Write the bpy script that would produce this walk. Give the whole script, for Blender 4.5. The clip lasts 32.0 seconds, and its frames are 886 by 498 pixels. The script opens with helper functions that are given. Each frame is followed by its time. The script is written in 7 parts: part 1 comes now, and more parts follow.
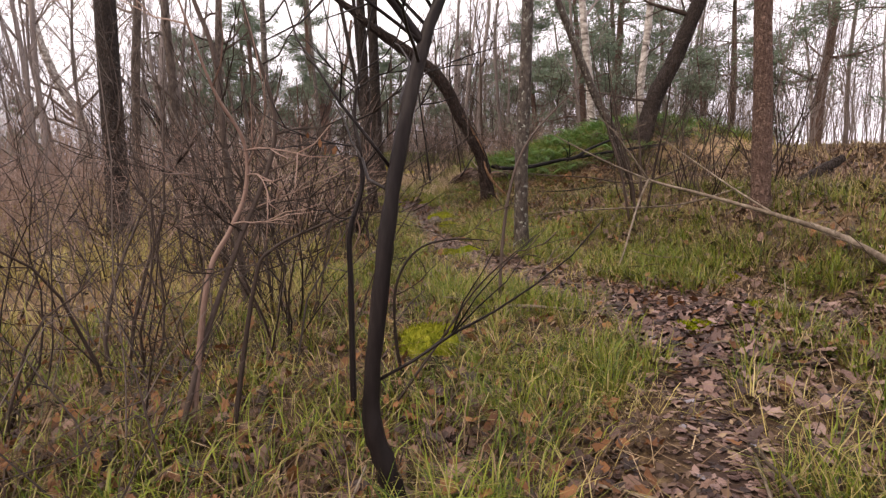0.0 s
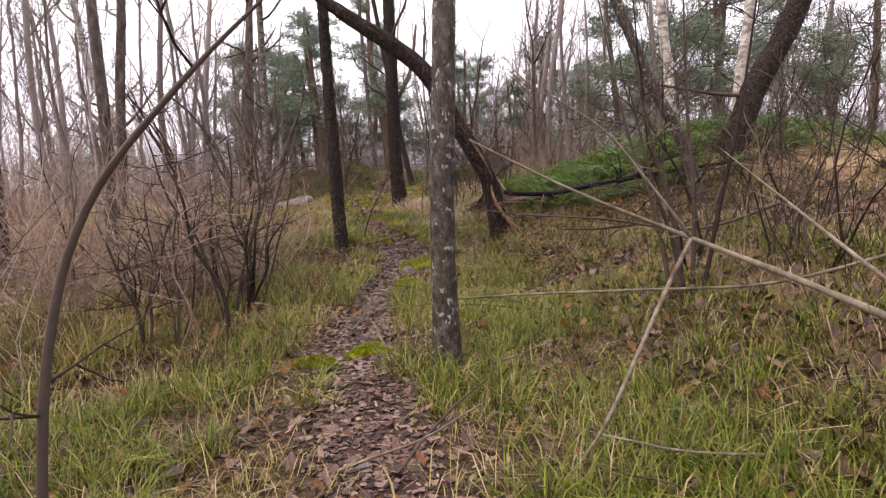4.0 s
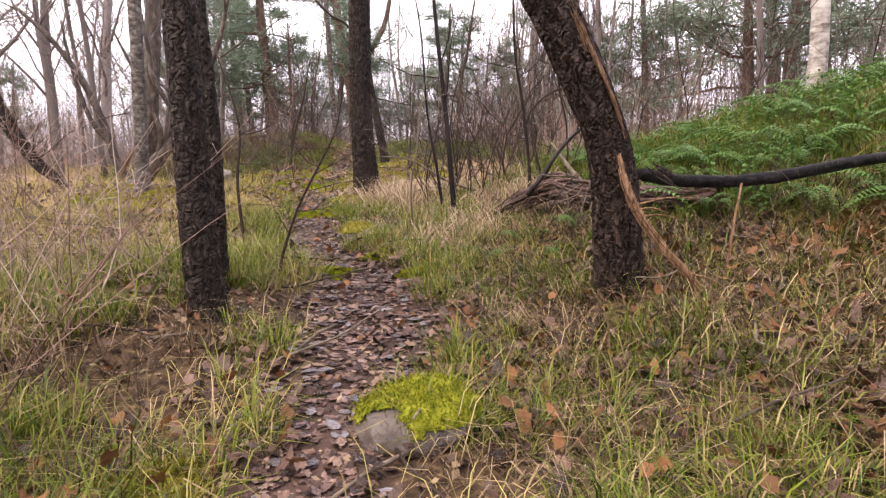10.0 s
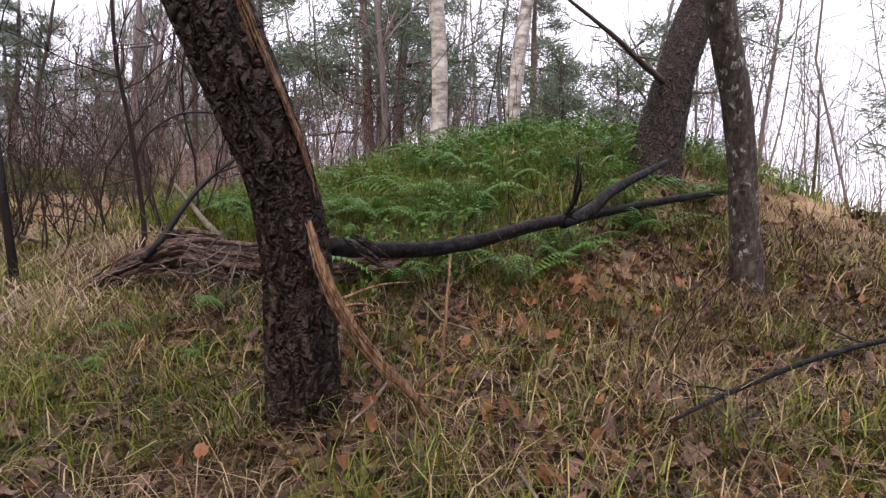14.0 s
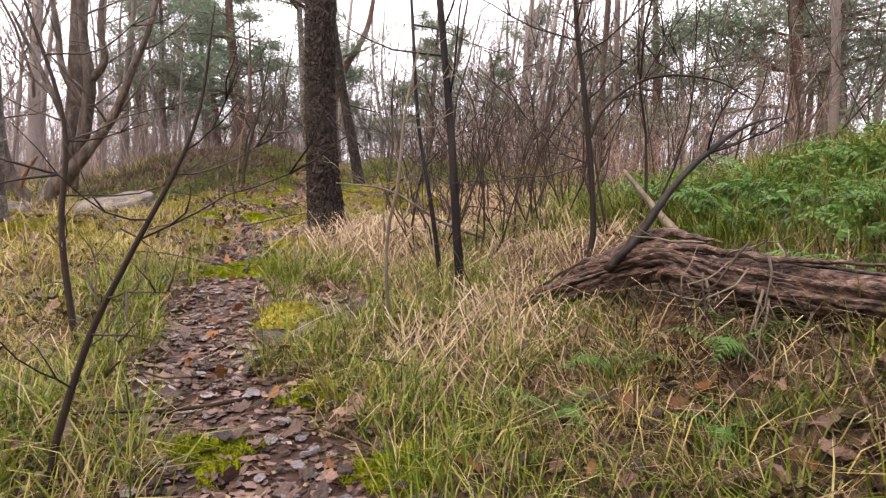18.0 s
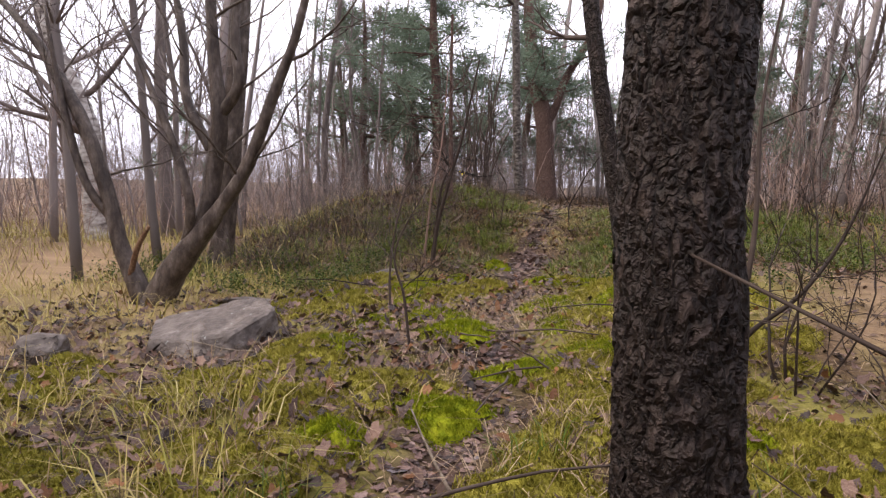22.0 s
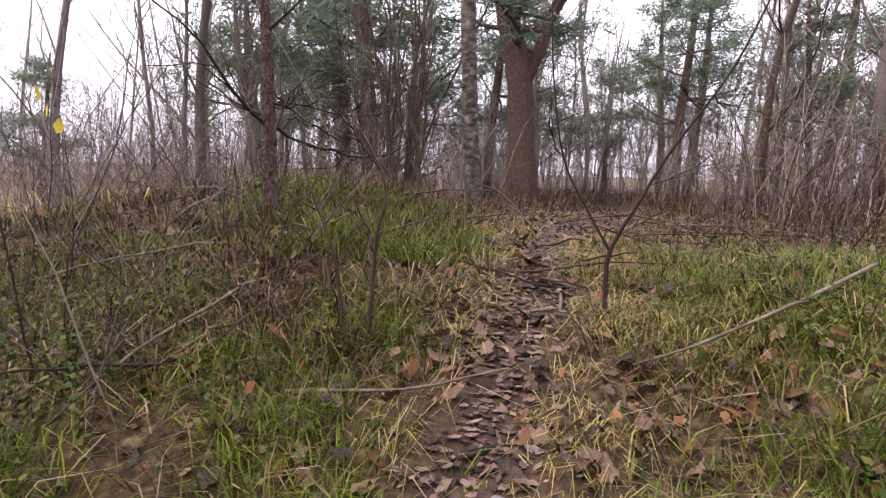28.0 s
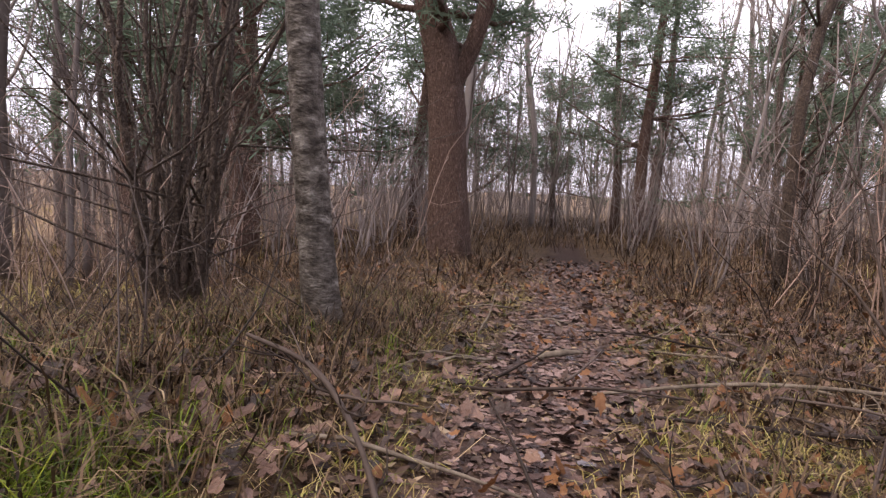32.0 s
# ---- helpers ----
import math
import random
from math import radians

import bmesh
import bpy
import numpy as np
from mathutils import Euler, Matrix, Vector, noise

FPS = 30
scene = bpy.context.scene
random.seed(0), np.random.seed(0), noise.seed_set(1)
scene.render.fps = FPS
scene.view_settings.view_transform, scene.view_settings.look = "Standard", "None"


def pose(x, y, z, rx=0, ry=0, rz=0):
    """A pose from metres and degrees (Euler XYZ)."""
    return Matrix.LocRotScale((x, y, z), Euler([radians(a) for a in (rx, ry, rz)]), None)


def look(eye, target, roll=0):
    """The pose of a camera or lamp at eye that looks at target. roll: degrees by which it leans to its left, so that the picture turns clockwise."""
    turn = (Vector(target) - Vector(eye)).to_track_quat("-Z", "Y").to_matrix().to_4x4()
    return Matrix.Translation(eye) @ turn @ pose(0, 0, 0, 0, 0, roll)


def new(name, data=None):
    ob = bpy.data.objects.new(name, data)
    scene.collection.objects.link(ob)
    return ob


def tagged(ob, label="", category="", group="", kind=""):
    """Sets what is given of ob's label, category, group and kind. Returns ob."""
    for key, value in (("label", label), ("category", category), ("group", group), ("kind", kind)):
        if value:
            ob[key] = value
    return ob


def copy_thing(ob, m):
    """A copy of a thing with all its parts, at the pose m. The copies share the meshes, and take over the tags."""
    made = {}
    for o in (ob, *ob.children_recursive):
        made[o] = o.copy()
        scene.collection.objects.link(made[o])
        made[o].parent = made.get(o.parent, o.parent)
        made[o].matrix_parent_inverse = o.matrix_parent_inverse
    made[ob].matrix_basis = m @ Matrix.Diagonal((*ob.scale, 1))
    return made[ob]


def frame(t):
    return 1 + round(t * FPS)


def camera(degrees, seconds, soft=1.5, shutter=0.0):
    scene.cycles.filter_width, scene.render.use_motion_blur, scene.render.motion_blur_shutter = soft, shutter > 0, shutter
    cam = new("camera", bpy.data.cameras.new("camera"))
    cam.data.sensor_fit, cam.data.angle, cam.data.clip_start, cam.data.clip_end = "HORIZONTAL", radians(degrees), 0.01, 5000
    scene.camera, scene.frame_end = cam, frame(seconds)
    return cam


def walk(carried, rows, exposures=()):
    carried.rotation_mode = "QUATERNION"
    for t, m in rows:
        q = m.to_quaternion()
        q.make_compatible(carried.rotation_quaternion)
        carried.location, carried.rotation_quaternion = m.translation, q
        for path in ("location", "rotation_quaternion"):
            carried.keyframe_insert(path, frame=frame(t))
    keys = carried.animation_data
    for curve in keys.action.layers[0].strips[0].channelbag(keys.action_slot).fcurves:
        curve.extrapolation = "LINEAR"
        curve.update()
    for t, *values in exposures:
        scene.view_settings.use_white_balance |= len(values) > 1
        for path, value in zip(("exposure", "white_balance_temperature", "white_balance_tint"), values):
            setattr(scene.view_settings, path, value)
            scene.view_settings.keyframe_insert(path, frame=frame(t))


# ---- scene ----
cam = camera(74.0, 32.0, soft=1.3)
PATH = [
    (0, (-1.367, 1.487, 1.277), (-0.989, 3.425, 0.958), -1.6),
    (0.5, (-1.135, 1.673, 1.432), (-0.742, 3.606, 1.103), -1.7),
    (1, (-0.779, 1.973, 1.4), (-0.371, 3.904, 1.082), -2.0),
    (1.5, (-0.459, 2.337, 1.418), (-0.027, 4.265, 1.109), -1.9),
    (2, (-0.152, 2.785, 1.439), (0.267, 4.716, 1.132), -2.0),
    (2.5, (0.149, 3.153, 1.343), (0.514, 5.097, 1.046), -2.2),
    (4.5, (1.066, 5.232, 1.386), (0.954, 7.213, 1.132), -2.4),
    (5, (1.033, 5.803, 1.336), (0.784, 7.775, 1.118), -2.7),
    (5.5, (0.916, 6.354, 1.36), (0.605, 8.319, 1.157), -2.6),
    (6, (0.73, 6.962, 1.253), (0.334, 8.912, 1.05), -1.4),
    (6.5, (0.544, 7.571, 1.146), (0.033, 9.494, 0.943), -0.1),
    (7, (0.36, 8.061, 1.139), (-0.125, 9.989, 0.926), -0.4),
    (7.5, (0.368, 8.454, 1.16), (-0.002, 10.407, 0.94), -0.5),
    (8, (0.385, 8.801, 1.119), (0.159, 10.773, 0.876), -0.2),
    (8.5, (0.434, 9.121, 1.108), (0.332, 11.098, 0.825), -0.0),
    (9, (0.564, 9.508, 1.081), (0.568, 11.484, 0.77), 0.1),
    (9.5, (0.67, 9.839, 1.131), (0.778, 11.81, 0.807), 0.1),
    (10, (0.702, 10.319, 1.111), (0.851, 12.286, 0.782), 0.2),
    (10.5, (0.757, 10.864, 1.095), (0.911, 12.833, 0.778), 0.2),
    (11, (0.774, 11.364, 1.191), (0.964, 13.332, 0.89), 0.4),
    (11.5, (0.71, 11.713, 1.217), (1.011, 13.67, 0.935), 0.6),
    (12, (0.662, 11.878, 1.206), (1.202, 13.788, 0.96), 1.4),
    (12.5, (0.72, 11.833, 1.199), (1.525, 13.65, 0.979), 1.8),
    (13, (0.806, 11.727, 1.228), (1.884, 13.399, 1.021), 1.9),
    (13.5, (0.863, 11.63, 1.22), (2.166, 13.136, 1.044), 2.7),
    (15.5, (1.126, 11.606, 1.183), (2.257, 13.241, 0.959), 1.9),
    (16, (1.044, 11.603, 1.163), (2.081, 13.298, 0.935), 1.6),
    (16.5, (0.915, 11.729, 1.112), (1.746, 13.532, 0.871), 1.5),
    (17, (0.801, 12.04, 1.108), (1.325, 13.953, 0.858), 1.5),
    (17.5, (0.76, 12.433, 1.191), (1.005, 14.401, 0.929), 1.3),
    (18, (0.782, 12.898, 1.168), (0.998, 14.868, 0.902), 1.7),
    (18.5, (0.766, 13.393, 1.214), (0.944, 15.373, 0.996), 1.3),
    (19, (0.721, 13.894, 1.354), (0.701, 15.875, 1.077), -0.1),
    (19.5, (0.643, 14.587, 1.486), (0.356, 16.547, 1.208), -0.0),
    (20, (0.586, 15.117, 1.615), (0.167, 17.052, 1.336), -0.2),
    (20.5, (0.408, 15.597, 1.639), (-0.033, 17.529, 1.37), -0.1),
    (21, (0.163, 16.09, 1.705), (-0.28, 18.025, 1.456), 0.5),
    (21.5, (0.046, 16.754, 1.711), (-0.404, 18.688, 1.476), 0.5),
    (22, (-0.074, 17.413, 1.745), (-0.515, 19.351, 1.516), 1.0),
    (22.5, (-0.212, 18.001, 1.775), (-0.643, 19.941, 1.546), 1.2),
    (23, (-0.258, 18.566, 1.735), (-0.677, 20.507, 1.503), 1.3),
    (23.5, (-0.283, 19.106, 1.748), (-0.683, 21.051, 1.511), 1.8),
    (24, (-0.293, 19.624, 1.785), (-0.685, 21.57, 1.537), 1.9),
    (24.5, (-0.266, 20.175, 1.814), (-0.649, 22.121, 1.561), 1.8),
    (26.5, (-0.132, 22.34, 1.832), (-0.591, 24.263, 1.534), 1.2),
    (27, (-0.201, 22.982, 1.852), (-0.64, 24.911, 1.556), 1.4),
    (27.5, (-0.323, 23.556, 1.823), (-0.726, 25.496, 1.552), 1.6),
    (28, (-0.508, 24.14, 1.777), (-0.854, 26.091, 1.507), 1.8),
    (28.5, (-0.514, 24.511, 1.644), (-0.818, 26.469, 1.375), 1.7),
    (29, (-0.539, 24.951, 1.724), (-0.828, 26.913, 1.461), 2.2),
    (29.5, (-0.618, 25.467, 1.879), (-0.943, 27.425, 1.631), 2.0),
    (30, (-0.684, 26.065, 1.999), (-1.038, 28.018, 1.75), 2.2),
    (30.5, (-0.77, 26.596, 2.064), (-1.167, 28.543, 1.836), 1.8),
    (31, (-0.892, 27.116, 2.146), (-1.288, 29.065, 1.938), 1.9),
    (31.5, (-0.774, 27.614, 2.188), (-1.083, 29.579, 1.978), 2.4),
    (32, (-0.444, 28.03, 2.161), (-0.605, 30.012, 1.946), 2.9),
]
EXPOSURES = [(0.0, 1.05, 8300, 12), (2.0, 1.3, 8200, 14), (4.5, 1.3, 7600, 12), (6.0, 0.55, 7500, 12), (7.0, 0.6, 7800, 13), (9.0, 1.5, 8000, 14), (11.0, 1.9, 7300, 14), (12.0, 1.9, 6800, 13), (13.0, 1.4, 6900, 12), (16.0, 1.15, 7800, 14), (18.0, 1.85, 8000, 10), (19.0, 1.88, 7300, 10), (20.0, 1.6, 7100, 10), (21.0, 1.15, 7200, 10), (23.0, 1.55, 7300, 11), (24.0, 1.6, 7300, 11), (27.0, 1.53, 7300, 12), (29.0, 1.7, 7300, 12), (30.0, 2.05, 7200, 12), (32.0, 1.32, 7500, 13)]
walk(cam, [(t, look(eye, target, roll)) for t, eye, target, roll in PATH], EXPOSURES)

# ---- world and light: overcast winter sky ----
world = bpy.data.worlds.new("overcast_sky")
scene.world = world
world.use_nodes = True
wn, wl = world.node_tree.nodes, world.node_tree.links
sky = wn.new("ShaderNodeTexSky")
sky.sky_type, sky.sun_disc = "NISHITA", False
sky.sun_elevation, sky.sun_rotation = radians(57), radians(-63)
sky.air_density, sky.dust_density = 1.0, 4.0
cloud = wn.new("ShaderNodeTexNoise")
cloud.inputs["Scale"].default_value, cloud.inputs["Detail"].default_value = 1.6, 4.0
cloud_ramp = wn.new("ShaderNodeValToRGB")
cloud_ramp.color_ramp.elements[0].position, cloud_ramp.color_ramp.elements[1].position = 0.3, 0.75
cloud_ramp.color_ramp.elements[0].color = (7.0, 7.3, 9.7, 1)
cloud_ramp.color_ramp.elements[1].color = (9.4, 9.7, 12.2, 1)
veil = wn.new("ShaderNodeMix")
veil.data_type = "RGBA"
veil.inputs[0].default_value = 0.9
wl.new(cloud.outputs["Fac"], cloud_ramp.inputs[0])
wl.new(sky.outputs[0], veil.inputs[6])
wl.new(cloud_ramp.outputs[0], veil.inputs[7])
background = wn["Background"]
background.inputs[1].default_value = 0.095
wl.new(veil.outputs[2], background.inputs[0])
sun = new("sun", bpy.data.lights.new("sun", "SUN"))
sun.data.energy, sun.data.angle, sun.data.color = 1.5, radians(40), (1.0, 0.92, 0.84)
sun.matrix_world = look((-10, 9, 16), (0, 14, 0))

# ---- materials ----
def nodes_of(mat):
    return mat.node_tree.nodes, mat.node_tree.links


def material(name, colours, scale=6.0, rough=0.8, island=0.0, bump=0.3, bump_scale=30.0, stretch=(1, 1, 1), spots=None, spec=0.15, objectwise=0.0, detail=6.0, thin=0.0):
    """Noise-mixed colours (two to four), fine relief, optional per-piece variation and pale spots."""
    mat = bpy.data.materials.new(name)
    mat.use_nodes = True
    n, l = nodes_of(mat)
    bsdf = n["Principled BSDF"]
    bsdf.inputs["Roughness"].default_value = rough
    bsdf.inputs["Specular IOR Level"].default_value = spec
    co = n.new("ShaderNodeTexCoord")
    mp = n.new("ShaderNodeMapping")
    mp.inputs["Scale"].default_value = stretch
    l.new(co.outputs["Object"], mp.inputs[0])
    tex = n.new("ShaderNodeTexNoise")
    tex.inputs["Scale"].default_value, tex.inputs["Detail"].default_value, tex.inputs["Roughness"].default_value = scale, detail, 0.65
    l.new(mp.outputs[0], tex.inputs["Vector"])
    value = tex.outputs["Fac"]
    if island or objectwise:
        geo = n.new("ShaderNodeNewGeometry") if island else n.new("ShaderNodeObjectInfo")
        mixv = n.new("ShaderNodeMix")
        mixv.inputs[0].default_value = island or objectwise
        l.new(value, mixv.inputs[2])
        l.new(geo.outputs["Random Per Island" if island else "Random"], mixv.inputs[3])
        value = mixv.outputs[0]
    ramp = n.new("ShaderNodeValToRGB")
    els = ramp.color_ramp.elements
    lo, hi = (0.05, 0.95) if island or objectwise else (0.3, 0.7)
    while len(els) < len(colours):
        els.new(0.5)
    for i, c in enumerate(colours):
        els[i].position = lo + (hi - lo) * i / (len(colours) - 1)
        els[i].color = (*c, 1)
    l.new(value, ramp.inputs[0])
    out = ramp.outputs[0]
    if spots:
        colour, size, cut = spots
        vor = n.new("ShaderNodeTexVoronoi")
        vor.inputs["Scale"].default_value = size
        warp = n.new("ShaderNodeMix")
        warp.data_type = "RGBA"
        warp.inputs[0].default_value = 0.16
        l.new(co.outputs["Object"], warp.inputs[6])
        l.new(tex.outputs["Color"], warp.inputs[7])
        l.new(warp.outputs[2], vor.inputs["Vector"])
        rm = n.new("ShaderNodeValToRGB")
        rm.color_ramp.elements[0].position, rm.color_ramp.elements[1].position = cut, cut + 0.06
        rm.color_ramp.elements[0].color, rm.color_ramp.elements[1].color = (1, 1, 1, 1), (0, 0, 0, 1)
        l.new(vor.outputs["Distance"], rm.inputs[0])
        mx = n.new("ShaderNodeMix")
        mx.data_type = "RGBA"
        l.new(rm.outputs[0], mx.inputs[0])
        l.new(out, mx.inputs[6])
        mx.inputs[7].default_value = (*colour, 1)
        out = mx.outputs[2]
    l.new(out, bsdf.inputs["Base Color"])
    if bump:
        bt = n.new("ShaderNodeTexNoise")
        bt.inputs["Scale"].default_value, bt.inputs["Detail"].default_value = bump_scale, 5.0
        l.new(mp.outputs[0], bt.inputs["Vector"])
        bp = n.new("ShaderNodeBump")
        bp.inputs["Strength"].default_value, bp.inputs["Distance"].default_value = bump, 0.02
        l.new(bt.outputs["Fac"], bp.inputs["Height"])
        l.new(bp.outputs[0], bsdf.inputs["Normal"])
    if thin:
        tr = n.new("ShaderNodeBsdfTranslucent")
        l.new(out, tr.inputs["Color"])
        ms = n.new("ShaderNodeMixShader")
        ms.inputs[0].default_value = thin
        l.new(bsdf.outputs[0], ms.inputs[1])
        l.new(tr.outputs[0], ms.inputs[2])
        l.new(ms.outputs[0], n["Material Output"].inputs[0])
    return mat


def bark(name, crack, colours, size=24.0, stretch=0.4, deep=0.03, rough=0.55, spec=0.3, lichen=None, wide=0.16):
    """Bark of raised plates between dark cracks, with grain on the plates and optional pale lichen discs."""
    mat = material(name, colours, size * 2.2, rough, bump=0, stretch=(1, 1, stretch), spec=spec, spots=lichen, detail=9)
    n, l = nodes_of(mat)
    bsdf = n["Principled BSDF"]
    old = bsdf.inputs["Base Color"].links[0].from_socket
    co = n.new("ShaderNodeTexCoord")
    wob = n.new("ShaderNodeTexNoise")
    wob.inputs["Scale"].default_value, wob.inputs["Detail"].default_value = size * 0.45, 4.0
    warp = n.new("ShaderNodeMix")
    warp.data_type = "RGBA"
    warp.inputs[0].default_value = 0.14
    l.new(co.outputs["Object"], wob.inputs["Vector"])
    l.new(co.outputs["Object"], warp.inputs[6])
    l.new(wob.outputs["Color"], warp.inputs[7])
    mp = n.new("ShaderNodeMapping")
    mp.inputs["Scale"].default_value = (1, 1, stretch)
    l.new(warp.outputs[2], mp.inputs[0])
    cells = n.new("ShaderNodeTexVoronoi")
    cells.feature = "DISTANCE_TO_EDGE"
    cells.inputs["Scale"].default_value = size
    l.new(mp.outputs[0], cells.inputs["Vector"])
    rise = n.new("ShaderNodeValToRGB")
    rise.color_ramp.elements[0].position, rise.color_ramp.elements[1].position = 0.015, wide
    l.new(cells.outputs["Distance"], rise.inputs[0])
    mix = n.new("ShaderNodeMix")
    mix.data_type = "RGBA"
    l.new(rise.outputs[0], mix.inputs[0])
    tone = n.new("ShaderNodeMix")
    tone.data_type = "RGBA"
    tone.inputs[0].default_value = 0.45
    tone.inputs[6].default_value = (*crack, 1)
    l.new(old, tone.inputs[7])
    l.new(tone.outputs[2], mix.inputs[6])
    l.new(old, mix.inputs[7])
    l.new(mix.outputs[2], bsdf.inputs["Base Color"])
    grain = n.new("ShaderNodeTexNoise")
    grain.inputs["Scale"].default_value, grain.inputs["Detail"].default_value = size * 4, 6.0
    l.new(mp.outputs[0], grain.inputs["Vector"])
    add = n.new("ShaderNodeMath")
    add.operation = "MULTIPLY_ADD"
    add.inputs[1].default_value = 0.35
    l.new(grain.outputs["Fac"], add.inputs[0])
    l.new(rise.outputs[0], add.inputs[2])
    bp = n.new("ShaderNodeBump")
    bp.inputs["Strength"].default_value, bp.inputs["Distance"].default_value = 1.0, deep
    l.new(add.outputs[0], bp.inputs["Height"])
    l.new(bp.outputs[0], bsdf.inputs["Normal"])
    return mat


UP = (1, 1, 0.18)
M_BARK_DARK = bark("dark_wet_bark", (0.005, 0.0035, 0.003), [(0.012, 0.008, 0.0065), (0.03, 0.02, 0.0165), (0.056, 0.039, 0.033), (0.1, 0.075, 0.066)], 24, 0.3, 0.035, rough=0.58, spec=0.2, wide=0.34)
M_BARK_TORN = bark("torn_wet_bark", (0.004, 0.0025, 0.002), [(0.012, 0.007, 0.0055), (0.034, 0.02, 0.016), (0.07, 0.043, 0.035), (0.13, 0.09, 0.077)], 22, 0.12, 0.045, rough=0.55, spec=0.22, wide=0.34)
M_BARK_BROWN = bark("brown_furrowed_bark", (0.02, 0.012, 0.009), [(0.04, 0.026, 0.02), (0.1, 0.067, 0.05), (0.18, 0.13, 0.1)], 36, 0.25, 0.015, wide=0.4)
M_BARK_PINE = bark("red_pine_bark", (0.035, 0.021, 0.018), [(0.07, 0.041, 0.033), (0.16, 0.1, 0.08), (0.28, 0.195, 0.165)], 30, 0.25, 0.02, rough=0.75, spec=0.15, wide=0.36)
M_BARK_GREY = material("grey_bark", [(0.016, 0.01, 0.007), (0.04, 0.027, 0.02), (0.085, 0.063, 0.05), (0.17, 0.14, 0.122)], 9, 0.48, stretch=(1, 1, 0.45), bump=0.7, bump_scale=45, spec=0.3, detail=10)
M_BARK_LICHEN = material("lichen_spotted_bark", [(0.014, 0.01, 0.008), (0.045, 0.034, 0.027), (0.12, 0.1, 0.085)], 26, 0.55, stretch=(1, 1, 0.5), bump=0.8, bump_scale=60, spots=((0.27, 0.275, 0.24), 15.0, 0.2), spec=0.3, detail=9)
M_BARK_BIRCH = material("birch_bark", [(0.025, 0.018, 0.015), (0.24, 0.21, 0.19), (0.46, 0.43, 0.4), (0.56, 0.53, 0.5)], 4, 0.6, stretch=(1, 1, 2.2), bump=0.5, bump_scale=12, detail=9)
M_BARK_OLD_BIRCH = material("old_birch_bark", [(0.016, 0.012, 0.01), (0.05, 0.04, 0.033), (0.13, 0.112, 0.098), (0.3, 0.275, 0.25)], 11, 0.6, stretch=(1, 1, 1.7), bump=0.8, bump_scale=40, spec=0.25, detail=10)
# Grey bark made paler than it is: distance haze put into its colour.
M_BARK_HAZED = material("hazed_grey_bark", [(0.09, 0.074, 0.068), (0.18, 0.152, 0.143), (0.3, 0.26, 0.25)], 4, 0.75, objectwise=0.5, bump=0.2, stretch=UP)
M_TWIG = material("dark_twig_bark", [(0.01, 0.007, 0.006), (0.038, 0.026, 0.021), (0.11, 0.082, 0.07)], 9, 0.6, objectwise=0.5, bump=0.2)
M_TWIG_RED = material("reddish_twig_bark", [(0.07, 0.04, 0.031), (0.22, 0.14, 0.112), (0.42, 0.32, 0.27)], 8, 0.5, objectwise=0.55, bump=0.2, spec=0.3)
M_STEM_RED = material("thicket_stem_bark", [(0.05, 0.028, 0.022), (0.19, 0.115, 0.09), (0.36, 0.25, 0.205), (0.52, 0.43, 0.37)], 8, 0.5, island=0.7, bump=0, spec=0.3)
M_STEM_DARK = material("dark_stem_bark", [(0.009, 0.0065, 0.0055), (0.03, 0.02, 0.017), (0.085, 0.062, 0.053), (0.2, 0.16, 0.143)], 8, 0.55, island=0.7, bump=0, spec=0.25)
# Twig tones lifted so that the colour itself carries the haze of distance.
M_TWIG_HAZED = material("hazed_twig_bark", [(0.11, 0.088, 0.082), (0.2, 0.167, 0.158), (0.3, 0.257, 0.248)], 3, 0.9, objectwise=0.6, bump=0)
M_TWIG_PALE = material("pale_dead_branch", [(0.06, 0.045, 0.035), (0.14, 0.11, 0.085), (0.24, 0.2, 0.16)], 12, 0.7, stretch=UP, bump=0.4)
M_WOOD_SPLIT = material("split_wood", [(0.05, 0.026, 0.016), (0.19, 0.105, 0.062), (0.36, 0.235, 0.145)], 22, 0.65, stretch=(3, 3, 0.2), bump=1.0, bump_scale=40)
M_WOOD_ROT = material("weathered_log_wood", [(0.007, 0.004, 0.0035), (0.032, 0.018, 0.014), (0.095, 0.054, 0.042), (0.24, 0.155, 0.122)], 18, 0.5, stretch=(0.5, 1.5, 2), bump=1.0, bump_scale=40, spec=0.3, detail=9)
M_BRANCH_WET = material("wet_black_branch", [(0.004, 0.004, 0.004), (0.011, 0.01, 0.011), (0.03, 0.027, 0.027)], 16, 0.55, bump=0.6, spec=0.08, spots=((0.2, 0.21, 0.17), 34.0, 0.07))
M_TWIG_BLACK = material("wet_black_stem", [(0.006, 0.0045, 0.0045), (0.015, 0.011, 0.011), (0.035, 0.028, 0.026)], 9, 0.5, bump=0.4, stretch=UP)
M_BRACKEN = material("dead_brown_stalks", [(0.008, 0.0045, 0.003), (0.036, 0.02, 0.012), (0.095, 0.058, 0.033), (0.26, 0.18, 0.105)], 2, 0.6, island=0.75, bump=0, thin=0.12, spec=0.2)
M_CRUMB = material("leaf_crumbs", [(0.015, 0.008, 0.006), (0.055, 0.032, 0.023), (0.13, 0.08, 0.053), (0.3, 0.22, 0.14)], 4, 0.55, island=0.85, bump=0, spec=0.3)
M_ROCK = material("grey_stone", [(0.045, 0.038, 0.035), (0.11, 0.09, 0.08), (0.2, 0.172, 0.155)], 7, 0.6, bump=1.0, bump_scale=24, spots=((0.26, 0.27, 0.26), 13.0, 0.07), spec=0.25)
